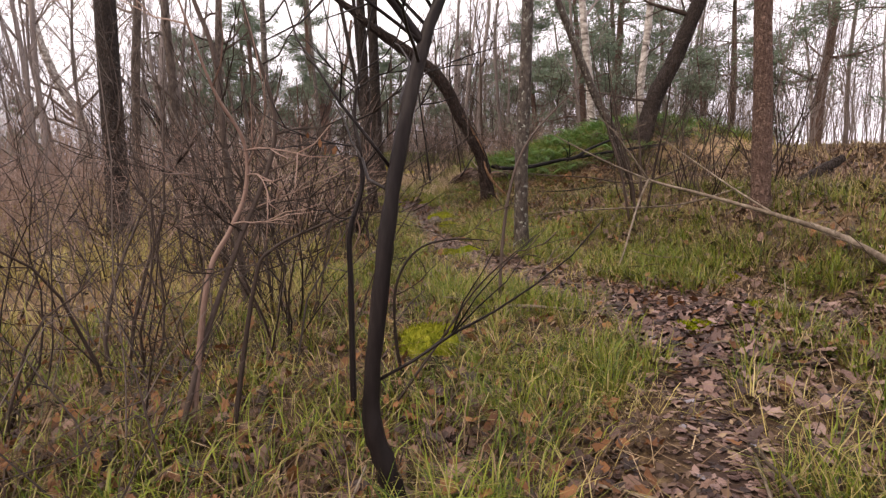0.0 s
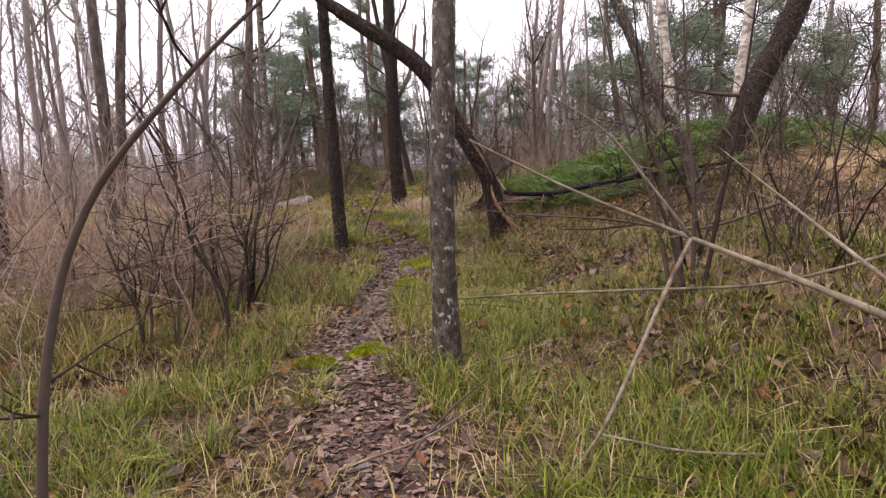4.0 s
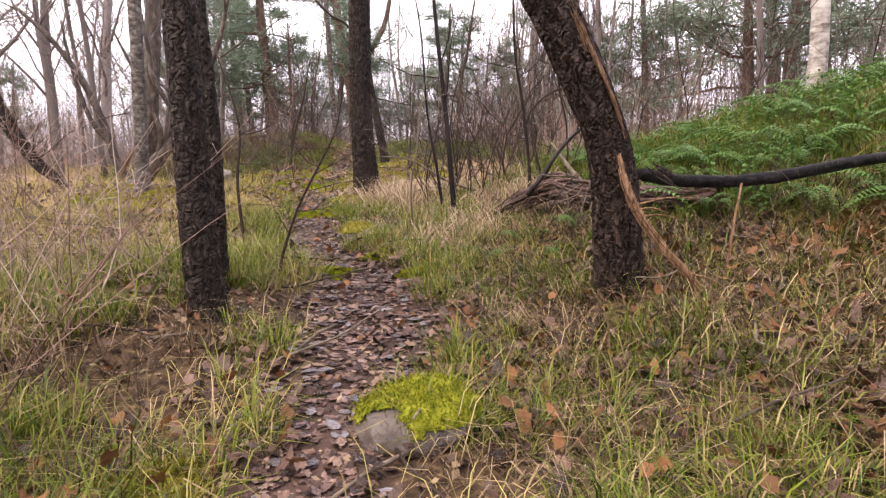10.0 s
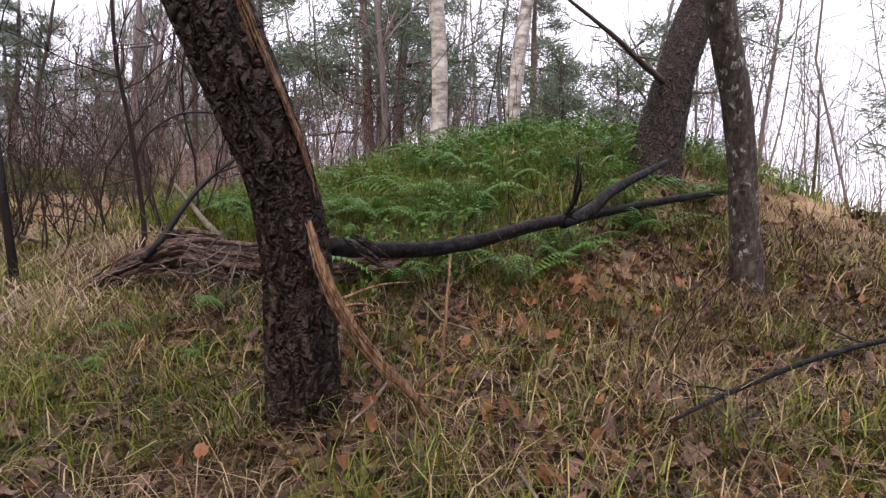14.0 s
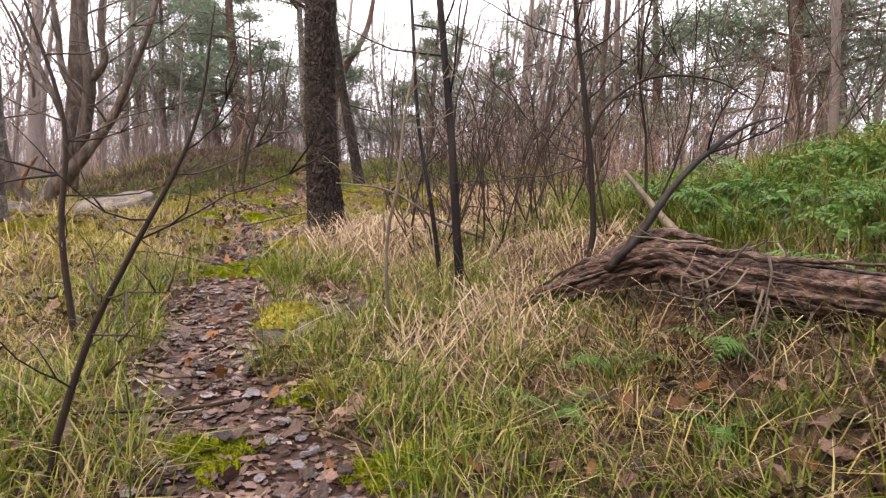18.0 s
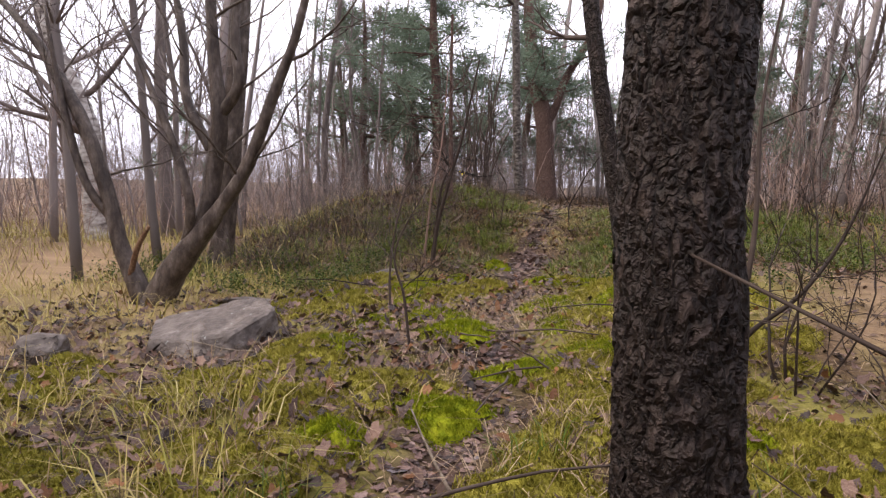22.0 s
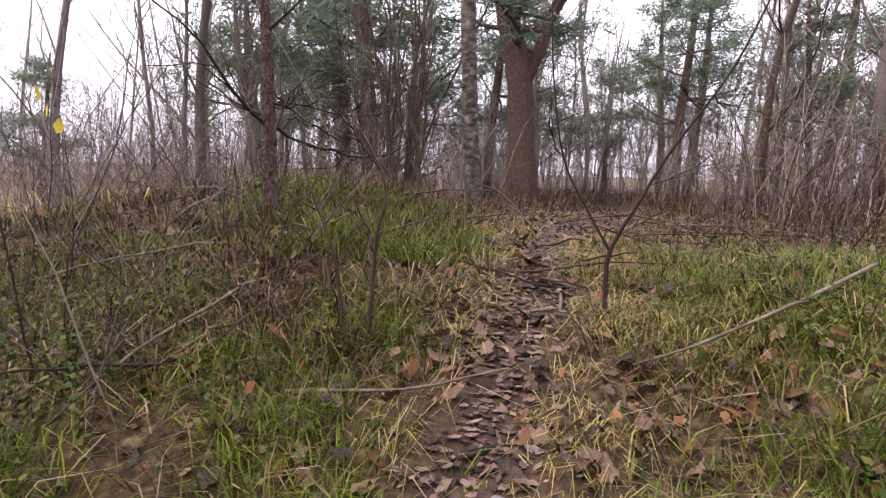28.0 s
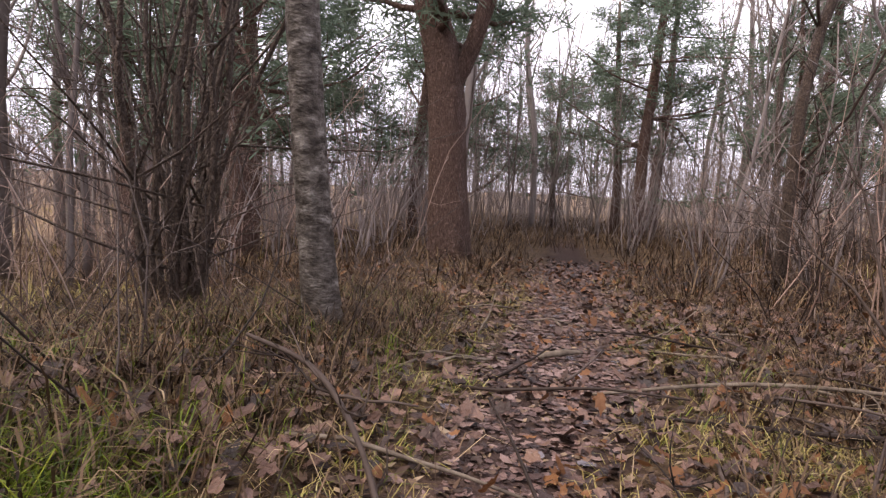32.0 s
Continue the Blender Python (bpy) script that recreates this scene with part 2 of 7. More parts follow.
M_MOSS_YELLOW = material("yellow_rock_moss", [(0.06, 0.075, 0.008), (0.18, 0.195, 0.018), (0.34, 0.33, 0.045)], 18, 0.95, bump=1.0, bump_scale=90, spec=0.08)
M_MOSS = material("bright_moss", [(0.08, 0.11, 0.008), (0.2, 0.235, 0.012), (0.33, 0.34, 0.025)], 16, 0.95, bump=1.0, bump_scale=90, spec=0.08)
M_MOSS_DULL = material("yellow_moss_turf", [(0.09, 0.085, 0.012), (0.24, 0.215, 0.035), (0.42, 0.37, 0.1)], 16, 0.95, bump=1.0, bump_scale=80, spec=0.08)
M_ROCK_BROWN = material("brown_flat_stone", [(0.08, 0.05, 0.035), (0.17, 0.112, 0.08), (0.25, 0.185, 0.14)], 8, 0.7, bump=0.8, bump_scale=24)
M_GRASS = material("green_grass", [(0.009, 0.018, 0.002), (0.042, 0.075, 0.006), (0.105, 0.15, 0.013), (0.2, 0.235, 0.03), (0.15, 0.13, 0.03), (0.52, 0.42, 0.2)], 1.6, 0.42, island=0.75, bump=0, thin=0.25, spec=0.28)
M_GRASS_LUSH = material("lush_green_grass", [(0.011, 0.017, 0.002), (0.055, 0.085, 0.006), (0.13, 0.17, 0.012), (0.245, 0.275, 0.028)], 1.6, 0.42, island=0.75, bump=0, thin=0.25, spec=0.22)
M_GRASS_DARK = material("dark_green_tussock", [(0.007, 0.014, 0.002), (0.034, 0.06, 0.005), (0.085, 0.128, 0.012), (0.165, 0.205, 0.025), (0.09, 0.09, 0.02), (0.4, 0.3, 0.15)], 1.5, 0.42, island=0.75, bump=0, thin=0.25, spec=0.24)
M_GRASS_DRY = material("dry_yellow_grass", [(0.08, 0.058, 0.022), (0.24, 0.18, 0.065), (0.43, 0.345, 0.14), (0.25, 0.235, 0.055), (0.54, 0.45, 0.25)], 1.5, 0.6, island=0.75, bump=0, thin=0.22, spec=0.18)
M_THATCH = material("matted_dead_grass", [(0.02, 0.012, 0.008), (0.075, 0.045, 0.028), (0.18, 0.118, 0.068), (0.46, 0.35, 0.22)], 1.5, 0.6, island=0.85, bump=0, thin=0.15, spec=0.2)
M_STRAW = material("bleached_straw", [(0.2, 0.13, 0.08), (0.36, 0.27, 0.18), (0.5, 0.41, 0.3)], 2, 0.7, island=0.6, bump=0, thin=0.2)
M_LEAF_BROWN = material("wet_brown_leaves", [(0.013, 0.008, 0.0075), (0.05, 0.028, 0.0245), (0.115, 0.067, 0.057), (0.19, 0.12, 0.102), (0.27, 0.19, 0.168)], 14, 0.42, island=0.75, bump=0.6, bump_scale=60, spec=0.28)
M_LEAF_DARK = material("dark_sodden_leaves", [(0.01, 0.006, 0.005), (0.04, 0.021, 0.016), (0.1, 0.054, 0.04), (0.21, 0.125, 0.09)], 14, 0.45, island=0.75, bump=0.6, bump_scale=60, spec=0.35)
M_LEAF_GREY = material("wet_grey_leaves", [(0.05, 0.04, 0.044), (0.13, 0.113, 0.125), (0.25, 0.225, 0.245)], 14, 0.27, island=0.65, bump=0.5, bump_scale=60, spec=0.6)
M_LEAF_ORANGE = material("orange_oak_leaves", [(0.06, 0.025, 0.012), (0.15, 0.065, 0.027), (0.28, 0.13, 0.055)], 14, 0.5, island=0.6, bump=0.5, bump_scale=60, thin=0.2, spec=0.25)
M_LEAF_YELLOW = material("yellow_leaves", [(0.42, 0.28, 0.03), (0.6, 0.44, 0.05), (0.7, 0.55, 0.1)], 12, 0.6, bump=0.3, thin=0.3)
M_FERN = material("fern_green", [(0.018, 0.05, 0.008), (0.06, 0.135, 0.024), (0.13, 0.24, 0.055)], 3, 0.45, island=0.5, objectwise=0.0, bump=0, thin=0.25, spec=0.28)
M_BILBERRY = material("bilberry_leaves", [(0.009, 0.02, 0.005), (0.034, 0.062, 0.011), (0.085, 0.115, 0.02), (0.12, 0.07, 0.025)], 1.5, 0.5, island=0.7, bump=0, thin=0.2, spec=0.22)
M_NEEDLE = material("pine_needles", [(0.07, 0.1, 0.075), (0.13, 0.175, 0.125), (0.21, 0.26, 0.19)], 1.0, 0.6, island=0.5, bump=0, thin=0.3)

# ---- ground ----
def smooth(a, b, v):
    k = np.clip((v - a) / (b - a), 0, 1)
    return k * k * (3 - 2 * k)


def value_noise(x, y, seed=0):
    xi, yi = np.floor(x), np.floor(y)
    fx, fy = x - xi, y - yi
    fx, fy = fx * fx * (3 - 2 * fx), fy * fy * (3 - 2 * fy)

    def h(a, b):
        return np.modf(np.abs(np.sin(a * 127.1 + b * 311.7 + seed * 74.7) * 43758.5453))[0]
    return (h(xi, yi) * (1 - fx) + h(xi + 1, yi) * fx) * (1 - fy) + (h(xi, yi + 1) * (1 - fx) + h(xi + 1, yi + 1) * fx) * fy


TRAIL_Y = [-2, 3.4, 4.7, 5.9, 7.3, 8.8, 10.5, 12, 13.3, 14.5, 15.6, 16.5, 18.3, 20, 23.5, 25.5, 26.8, 29.1, 30.2, 31.2, 32.5, 34, 37, 60]
TRAIL_X = [-0.8, 0.14, 0.9, 1.2, 0.7, 0.3, 0.28, 0.32, 0.48, 0.5, 0.0, -0.28, -0.42, -0.6, -0.72, -0.66, -0.63, -0.53, -0.25, -0.05, 0.2, 0.38, 0.8, 3.0]
TRAIL_W = [0.15, 0.18, 0.27, 0.52, 0.3, 0.22, 0.22, 0.26, 0.32, 0.36, 0.3, 0.22, 0.18, 0.16, 0.1, 0.1, 0.1, 0.11, 0.3, 0.44, 0.48, 0.36, 0.34, 0.3]


def trail_distance(x, y):
    """Distance from the trodden trail's edge; negative on it."""
    ragged = 0.2 * (value_noise(x * 2.3 + 7, y * 2.3, 81) - 0.5) + 0.14 * (value_noise(x * 6.5, y * 6.5, 82) - 0.5)
    return np.abs(x - np.interp(y, TRAIL_Y, TRAIL_X)) - np.interp(y, TRAIL_Y, TRAIL_W) + ragged


def ground_z(x, y):
    x, y = np.asarray(x, float), np.asarray(y, float)

    def hump(cx, cy, sx, sy):
        return np.exp(-((x - cx) / sx) ** 2 - ((y - cy) / sy) ** 2)
    z = np.interp(y, [0, 6, 9, 11, 13, 14.5, 16, 17.5, 19, 22, 24, 25, 26, 27, 28, 30, 33, 39, 60, 200],
                  [0.0, 0.0, 0.0, -0.05, -0.03, 0.08, 0.17, 0.3, 0.42, 0.54, 0.59, 0.66, 0.86, 1.02, 1.09, 1.12, 1.08, 0.95, 0.6, 0.0])
    z = z + 0.65 * smooth(2.0, 4.2, x) * (1 - smooth(11, 13, y)) + 0.5 * smooth(4, 9, x) * (1 - smooth(12, 20, y))
    z = z + 1.42 * hump(6.9, 16.2, 3.9, 3.0) + 0.18 * smooth(1.4, 2.4, x) * smooth(11.5, 13, y) * (1 - smooth(19, 22, y))
    z = z - 0.3 * smooth(-1.8, -3.5, x) * smooth(19, 24, y) - 0.75 * smooth(-4, -8, x) * smooth(25, 30, y)
    z = z + 0.62 * hump(-3.3, 28.8, 2.2, 2.4) + 0.3 * smooth(0.0, 0.8, x) * smooth(21.5, 23, y) * (1 - smooth(26, 29, y))
    z = z + 0.22 * hump(-1.0, 13.9, 0.8, 1.3)
    d = trail_distance(x, y)
    near = np.exp(-((np.abs(x) / 25) ** 2))
    z = z + near * smooth(0.0, 0.5, d) * (0.05 * (value_noise(x * 2.2, y * 2.2, 1) - 0.35) + 0.04 * (value_noise(x * 6, y * 6, 2) - 0.5) + 0.12 * (value_noise(x * 0.7, y * 0.7, 3) - 0.5))
    z = z + 0.014 * (value_noise(x * 9, y * 9, 5) - 0.5) - 0.04 * (1 - smooth(-0.25, 0.1, d))
    return z


def gz(x, y):
    return float(ground_z(x, y))


# ---- mesh helpers ----
def make_mesh(name, verts, quads=(), tris=(), smooth_faces=True):
    """A mesh from arrays of vertices, four-cornered and three-cornered faces."""
    verts = np.asarray(verts, np.float32).reshape(-1, 3)
    quads, tris = np.asarray(quads, np.int32).reshape(-1, 4), np.asarray(tris, np.int32).reshape(-1, 3)
    me = bpy.data.meshes.new(name)
    me.vertices.add(len(verts))
    me.vertices.foreach_set("co", verts.ravel())
    me.loops.add(quads.size + tris.size)
    me.loops.foreach_set("vertex_index", np.concatenate([quads.ravel(), tris.ravel()]))
    me.polygons.add(len(quads) + len(tris))
    starts = np.concatenate([np.arange(len(quads)) * 4, quads.size + np.arange(len(tris)) * 3]).astype(np.int32)
    me.polygons.foreach_set("loop_start", starts)
    me.polygons.foreach_set("use_smooth", np.full(len(starts), smooth_faces))
    me.update(calc_edges=True)
    me.validate()
    return me


class Geo:
    def __init__(self):
        self.v, self.q, self.t, self.n = [], [], [], 0

    def add(self, v, q=None, t=None):
        v = np.asarray(v, float)
        if q is not None and len(q):
            self.q.append(np.asarray(q) + self.n)
        if t is not None and len(t):
            self.t.append(np.asarray(t) + self.n)
        self.v.append(v)
        self.n += len(v)
        return self

    def mesh(self, name, smooth_faces=True):
        z4, z3 = np.zeros((0, 4), int), np.zeros((0, 3), int)
        return make_mesh(name, np.concatenate(self.v), np.concatenate([z4] + self.q), np.concatenate([z3] + self.t), smooth_faces)


def part(name, data, mat, parent, label=""):
    """One mesh object under a thing or a part."""
    me = data.mesh(name) if isinstance(data, Geo) else data
    if not me.materials:
        me.materials.append(mat)
    ob = new(name, me)
    ob.parent = parent
    return tagged(ob, label)


def thing(name, label, category, at=(0, 0, 0), group="", kind="", data=None, mat=None):
    me = data.mesh(name) if isinstance(data, Geo) else data
    if me is not None and mat is not None and not me.materials:
        me.materials.append(mat)
    ob = new(name, me)
    ob.location = at
    return tagged(ob, label, category, group, kind)


def spline(points, steps):
    """A smooth curve through points (Catmull-Rom), steps pieces a span."""
    p = np.asarray(points, float)
    p = np.concatenate([[2 * p[0] - p[1]], p, [2 * p[-1] - p[-2]]])
    u = np.linspace(0, 1, steps, endpoint=False)[:, None]
    out = []
    for a, b, c, d in zip(p[:-3], p[1:-2], p[2:-1], p[3:]):
        out.append(0.5 * (2 * b + (c - a) * u + (2 * a - 5 * b + 4 * c - d) * u ** 2 + (3 * b - a - 3 * c + d) * u ** 3))
    return np.concatenate(out + [p[-2][None]])


def tube(geo, pts, radii, sides=6, rough=0.0, rng=None, flat=1.0):
    """A tapered tube along pts; rough: relative unevenness of its skin."""
    pts = np.asarray(pts, float)
    m = len(pts)
    radii = np.interp(np.linspace(0, 1, m), np.linspace(0, 1, len(radii)), radii)
    tang = np.gradient(pts, axis=0)
    tang /= np.linalg.norm(tang, axis=1, keepdims=True) + 1e-9
    ref = np.array([0.0, 0, 1]) if abs(tang[:, 2]).mean() < 0.7 else np.array([0.31, 0.95, 0])
    side = np.cross(tang, ref)
    side /= np.linalg.norm(side, axis=1, keepdims=True) + 1e-9
    other = np.cross(tang, side)
    a = np.arange(sides) * 2 * math.pi / sides
    rr = np.ones((m, sides))
    if rough:
        rng = rng or np.random.default_rng(3)
        ridge = rng.normal(0, rough, sides)
        rr += ridge + rng.normal(0, rough * 0.5, (m, sides))
    ring = (side[:, None] * np.cos(a)[None, :, None] + other[:, None] * np.sin(a)[None, :, None] * flat) * (radii[:, None] * rr)[..., None]
    v = (pts[:, None] + ring).reshape(-1, 3)
    i, k = np.meshgrid(np.arange(m - 1), np.arange(sides), indexing="ij")
    k2 = (k + 1) % sides
    q = np.stack([i * sides + k, i * sides + k2, (i + 1) * sides + k2, (i + 1) * sides + k], -1).reshape(-1, 4)
    caps = [[0, (j + 1), j] for j in range(1, sides - 1)] + [[(m - 1) * sides, (m - 1) * sides + j, (m - 1) * sides + j + 1] for j in range(1, sides - 1)]
    geo.add(v, q, caps)
    return geo


def bark_tube(geo, pts, radii, sides, depth, seed, grain=7.0, stretch=3.0, ring=0.02, rings=190, knob=0.16):
    """A trunk with furrowed bark: ridges run along it, break and wander."""
    pts = np.asarray(pts, float)
    way = np.concatenate([[0], np.cumsum(np.linalg.norm(np.diff(pts, axis=0), axis=1))])
    radii = np.interp(way, np.linspace(0, way[-1], len(radii)), radii)
    m = min(max(int(way[-1] / ring), 12), rings)
    u = np.linspace(0, 1, m) ** 1.35 * way[-1]
    pts = np.stack([np.interp(u, way, pts[:, j]) for j in range(3)], 1)
    radii = np.interp(u, way, radii)
    a = np.arange(sides) * 2 * math.pi / sides
    A, H = np.meshgrid(a, u)
    R = radii[:, None] + 0 * A
    cx, cy = np.cos(A) * R * grain * 9 + seed, np.sin(A) * R * grain * 9 + H * grain * 9 / stretch
    n1 = 1 - np.abs(2 * value_noise(cx + cy * 0.35, cy - cx * 0.2, seed) - 1)
    n2 = 1 - np.abs(2 * value_noise(cx * 2.3 + 5, cy * 1.6, seed + 3) - 1)
    big = value_noise(np.cos(A) * 1.3 + seed, H * 1.5 + np.sin(A) * 1.3, seed + 5) - 0.5
    R = R * (1 + knob * big) - depth * (n1 ** 3) - depth * 0.45 * (n2 ** 2) + depth * 0.5
    tang = np.gradient(pts, axis=0)
    tang /= np.linalg.norm(tang, axis=1, keepdims=True)
    side = np.cross(tang, (0.31, 0.95, 0.0))
    side /= np.linalg.norm(side, axis=1, keepdims=True)
    other = np.cross(tang, side)
    v = pts[:, None] + (side[:, None] * np.cos(A)[..., None] + other[:, None] * np.sin(A)[..., None]) * R[..., None]
    i, k = np.meshgrid(np.arange(m - 1), np.arange(sides), indexing="ij")
    k2 = (k + 1) % sides
    geo.add(v.reshape(-1, 3), np.stack([i * sides + k, i * sides + k2, (i + 1) * sides + k2, (i + 1) * sides + k], -1).reshape(-1, 4))
    return geo


def tubes_many(geo, P, R, sides=3):
    """Many thin stems at once: P is stems x points x 3, R their radii."""
    n, m, _ = P.shape
    tang = np.gradient(P, axis=1)
    tang /= np.linalg.norm(tang, axis=2, keepdims=True) + 1e-9
    side = np.cross(tang, (0.31, 0.93, 0.2))
    side /= np.linalg.norm(side, axis=2, keepdims=True) + 1e-9
    other = np.cross(tang, side)
    a = np.arange(sides) * 2 * math.pi / sides
    v = P[:, :, None] + (side[:, :, None] * np.cos(a)[:, None] + other[:, :, None] * np.sin(a)[:, None]) * R[:, :, None, None]
    b, i, k = np.meshgrid(np.arange(n), np.arange(m - 1), np.arange(sides), indexing="ij")
    k2, o = (k + 1) % sides, b * m * sides
    geo.add(v.reshape(-1, 3), np.stack([o + i * sides + k, o + i * sides + k2, o + (i + 1) * sides + k2, o + (i + 1) * sides + k], -1).reshape(-1, 4))
    return geo


def stems_of(rng, x, y, height, radius, lean, twigs, twig_len, geo=None, fine=1, crook=1.0):
    """Thin bare stems with side twigs at the places x, y."""
    geo = geo or Geo()
    n, m = len(x), 6
    u = np.linspace(0, 1, m)
    h = rng.uniform(height[0], height[1], n)
    d = rng.normal(0, lean, (n, 2))
    bend = rng.normal(0, lean * 0.6, (n, 2))
    P = np.stack([x[:, None] + h[:, None] * (d[:, :1] * u + bend[:, :1] * u ** 2), y[:, None] + h[:, None] * (d[:, 1:] * u + bend[:, 1:] * u ** 2), (ground_z(x, y) - 0.05)[:, None] + h[:, None] * u], -1)
    P[:, 1:] += np.cumsum(rng.normal(0, 0.022, (n, m - 1, 3)) * (1, 1, 0.3), axis=1) * h[:, None, None] * crook
    r = rng.uniform(radius[0], radius[1], n)
    tubes_many(geo, P, r[:, None] * (1 - 0.75 * u))
    if twigs:
        k = np.repeat(np.arange(n), twigs)
        f = rng.uniform(0.25, 0.98, len(k)) * (m - 1)
        j = np.minimum(f.astype(int), m - 2)
        base = P[k, j] + (P[k, j + 1] - P[k, j]) * (f - j)[:, None]
        a = rng.uniform(0, 2 * math.pi, len(k))
        way = np.stack([np.cos(a) * 0.7, np.sin(a) * 0.7, rng.uniform(-0.15, 1.0, len(k))], 1)
        L = (rng.uniform(twig_len[0], twig_len[1], len(k)) * (1.2 - 0.7 * f / (m - 1)))[:, None, None]
        c = 4 if fine else 3
        w = np.linspace(0, 1, c)[None, :, None]
        Q = base[:, None] + way[:, None] * L * w + rng.normal(0, 0.1, (len(k), c, 3)) * L * w
        tubes_many(geo, Q, (r[k] * 0.55 * (1 - 0.5 * f / (m - 1)))[:, None] * (1 - 0.6 * w[0, :, 0]))
        if not fine:
            return geo
        s = np.repeat(np.arange(len(k)), fine)
        a = rng.normal(0, 1, (len(s), 3))
        a[:, 2] = np.abs(a[:, 2])
        start = Q[s, rng.integers(1, 3, len(s))]
        w = np.linspace(0, 1, 3)[None, :, None]
        tubes_many(geo, start[:, None] + a[:, None] * (L[s] * 0.3) * w, (r[k][s] * 0.22)[:, None] * np.ones((1, 3)))
    return geo


def wander(rng, start, way, length, steps, bend, rise=0.0):
    """A branch's line: it wanders by bend a step and turns up by rise."""
    p, d, out = np.array(start, float), np.array(way, float), []
    d /= np.linalg.norm(d)
    for _ in range(steps + 1):
        out.append(p.copy())
        p = p + d * length / steps
        d = d + rng.normal(0, bend, 3) + (0, 0, rise)
        d /= np.linalg.norm(d)
    return np.array(out)


def branch_tree(geo, rng, start, way, length, radius, level, sides=5, kids=5, bend=0.16, rise=0.06, spread=0.9, shrink=0.5, thin=0.0035):
    """A branch with its side branches down to twigs."""
    line = wander(rng, start, way, length, 6 if level > 0 else 3, bend, rise)
    tube(geo, line, [radius, radius * 0.3], max(3, sides))
    if level <= 0:
        return
    for u in np.sort(rng.uniform(0.25, 0.97, kids)):
        k = int(u * (len(line) - 1))
        t = line[min(k + 1, len(line) - 1)] - line[max(k - 1, 0)]
        t /= np.linalg.norm(t)
        w = t + rng.normal(0, spread * 0.6, 3) + (0, 0, 0.15)
        branch_tree(geo, rng, line[k], w, length * shrink * rng.uniform(0.6, 1.15), max(radius * (1 - 0.6 * u) * 0.5, thin), level - 1, sides - 1, kids, bend, rise, spread, shrink, thin)


def near_tree(name, label, points, r0, r1, mat, twig, seed, limbs=8, limb_len=1.8, low=0.35, sides=14, rough=0.09, level=2, base_flare=1.5, group="", limb_up=0.35, limb_r=0.22, furrow=0.009):
    """A standing tree near the trail: trunk with root flare, each limb a part of its own."""
    rng = np.random.default_rng(seed)
    pts = np.array(points, float)
    x, y = pts[0][:2]
    pts[0][2] = gz(x, y) - 0.12
    origin = np.array((x, y, gz(x, y)))
    tree = thing(name, label, "tree", origin, group)
    line = spline(pts, 9) - origin
    m = len(line)
    h = np.linspace(0, 1, m)
    radii = (r0 + (r1 - r0) * h) * (1 + (base_flare - 1) * np.exp(-((line[:, 2] - line[0, 2]) / 0.22)))
    g = Geo()
    if furrow:
        bark_tube(g, line, radii, int(max(36, min(84, 520 * r0))), furrow, seed, rings=300 if r0 > 0.13 else 190)
    else:
        tube(g, line, radii, sides, rough, rng)
    part("trunk", g, mat, tree)
    for _ in range(limbs):
        u = rng.uniform(low, 0.98)
        k = int(u * (m - 1))
        a = rng.uniform(0, 2 * math.pi)
        g = Geo()
        branch_tree(g, rng, line[k], (math.cos(a), math.sin(a), limb_up + rng.uniform(-0.2, 0.5)), limb_len * rng.uniform(0.6, 1.2) * (1.25 - 0.6 * u), max(radii[k] * limb_r * 2, 0.012), level)
        part("limb", g, twig, tree)
    return tree


def extend_up(points, height, drift=(0, 0)):
    """Carry a trunk's line on upwards in its own direction to a height."""
    p = [np.array(q, float) for q in points]
    d = p[-1] - p[-2]
    d = d / max(d[2], 0.2)
    while p[-1][2] < height:
        p.append(p[-1] + np.array((d[0] * 0.8 + drift[0], d[1] * 0.8 + drift[1], 1.0)) * 1.4)
    return p


# ---- ground sheet ----
def spread_axis(a, b, step, reach):
    core = np.arange(a, b + step / 2, step)
    grow = np.cumsum(step * 1.22 ** np.arange(1, 40))
    grow = grow[grow < reach]
    return np.concatenate([a - grow[::-1], core, b + grow])


gx, gy = spread_axis(-7, 8, 0.11, 420), spread_axis(0.5, 42, 0.11, 420)
GX, GY = np.meshgrid(gx, gy, indexing="ij")
i, k = np.meshgrid(np.arange(len(gx) - 1), np.arange(len(gy) - 1), indexing="ij")
n_y = len(gy)
ground_mesh = make_mesh("ground", np.stack([GX, GY, ground_z(GX, GY)], -1).reshape(-1, 3),
                        np.stack([i * n_y + k, (i + 1) * n_y + k, (i + 1) * n_y + k + 1, i * n_y + k + 1], -1).reshape(-1, 4))
trail_mask = ground_mesh.attributes.new("trodden", "FLOAT", "POINT")
trail_mask.data.foreach_set("value", (1 - smooth(-0.12, 0.22, trail_distance(GX, GY))).astype(np.float32).ravel())


moss_mask = ground_mesh.attributes.new("mossy", "FLOAT", "POINT")
moss_mask.data.foreach_set("value", (smooth(17, 18.5, GY) * (1 - smooth(24.3, 25.5, GY)) * smooth(-9, -7, GX) * (1 - smooth(1.6, 2.6, GX)) * smooth(0.3, 0.6, value_noise(GX * 1.4, GY * 1.4, 61) * 0.6 + value_noise(GX * 4, GY * 4, 62) * 0.4)).astype(np.float32).ravel())

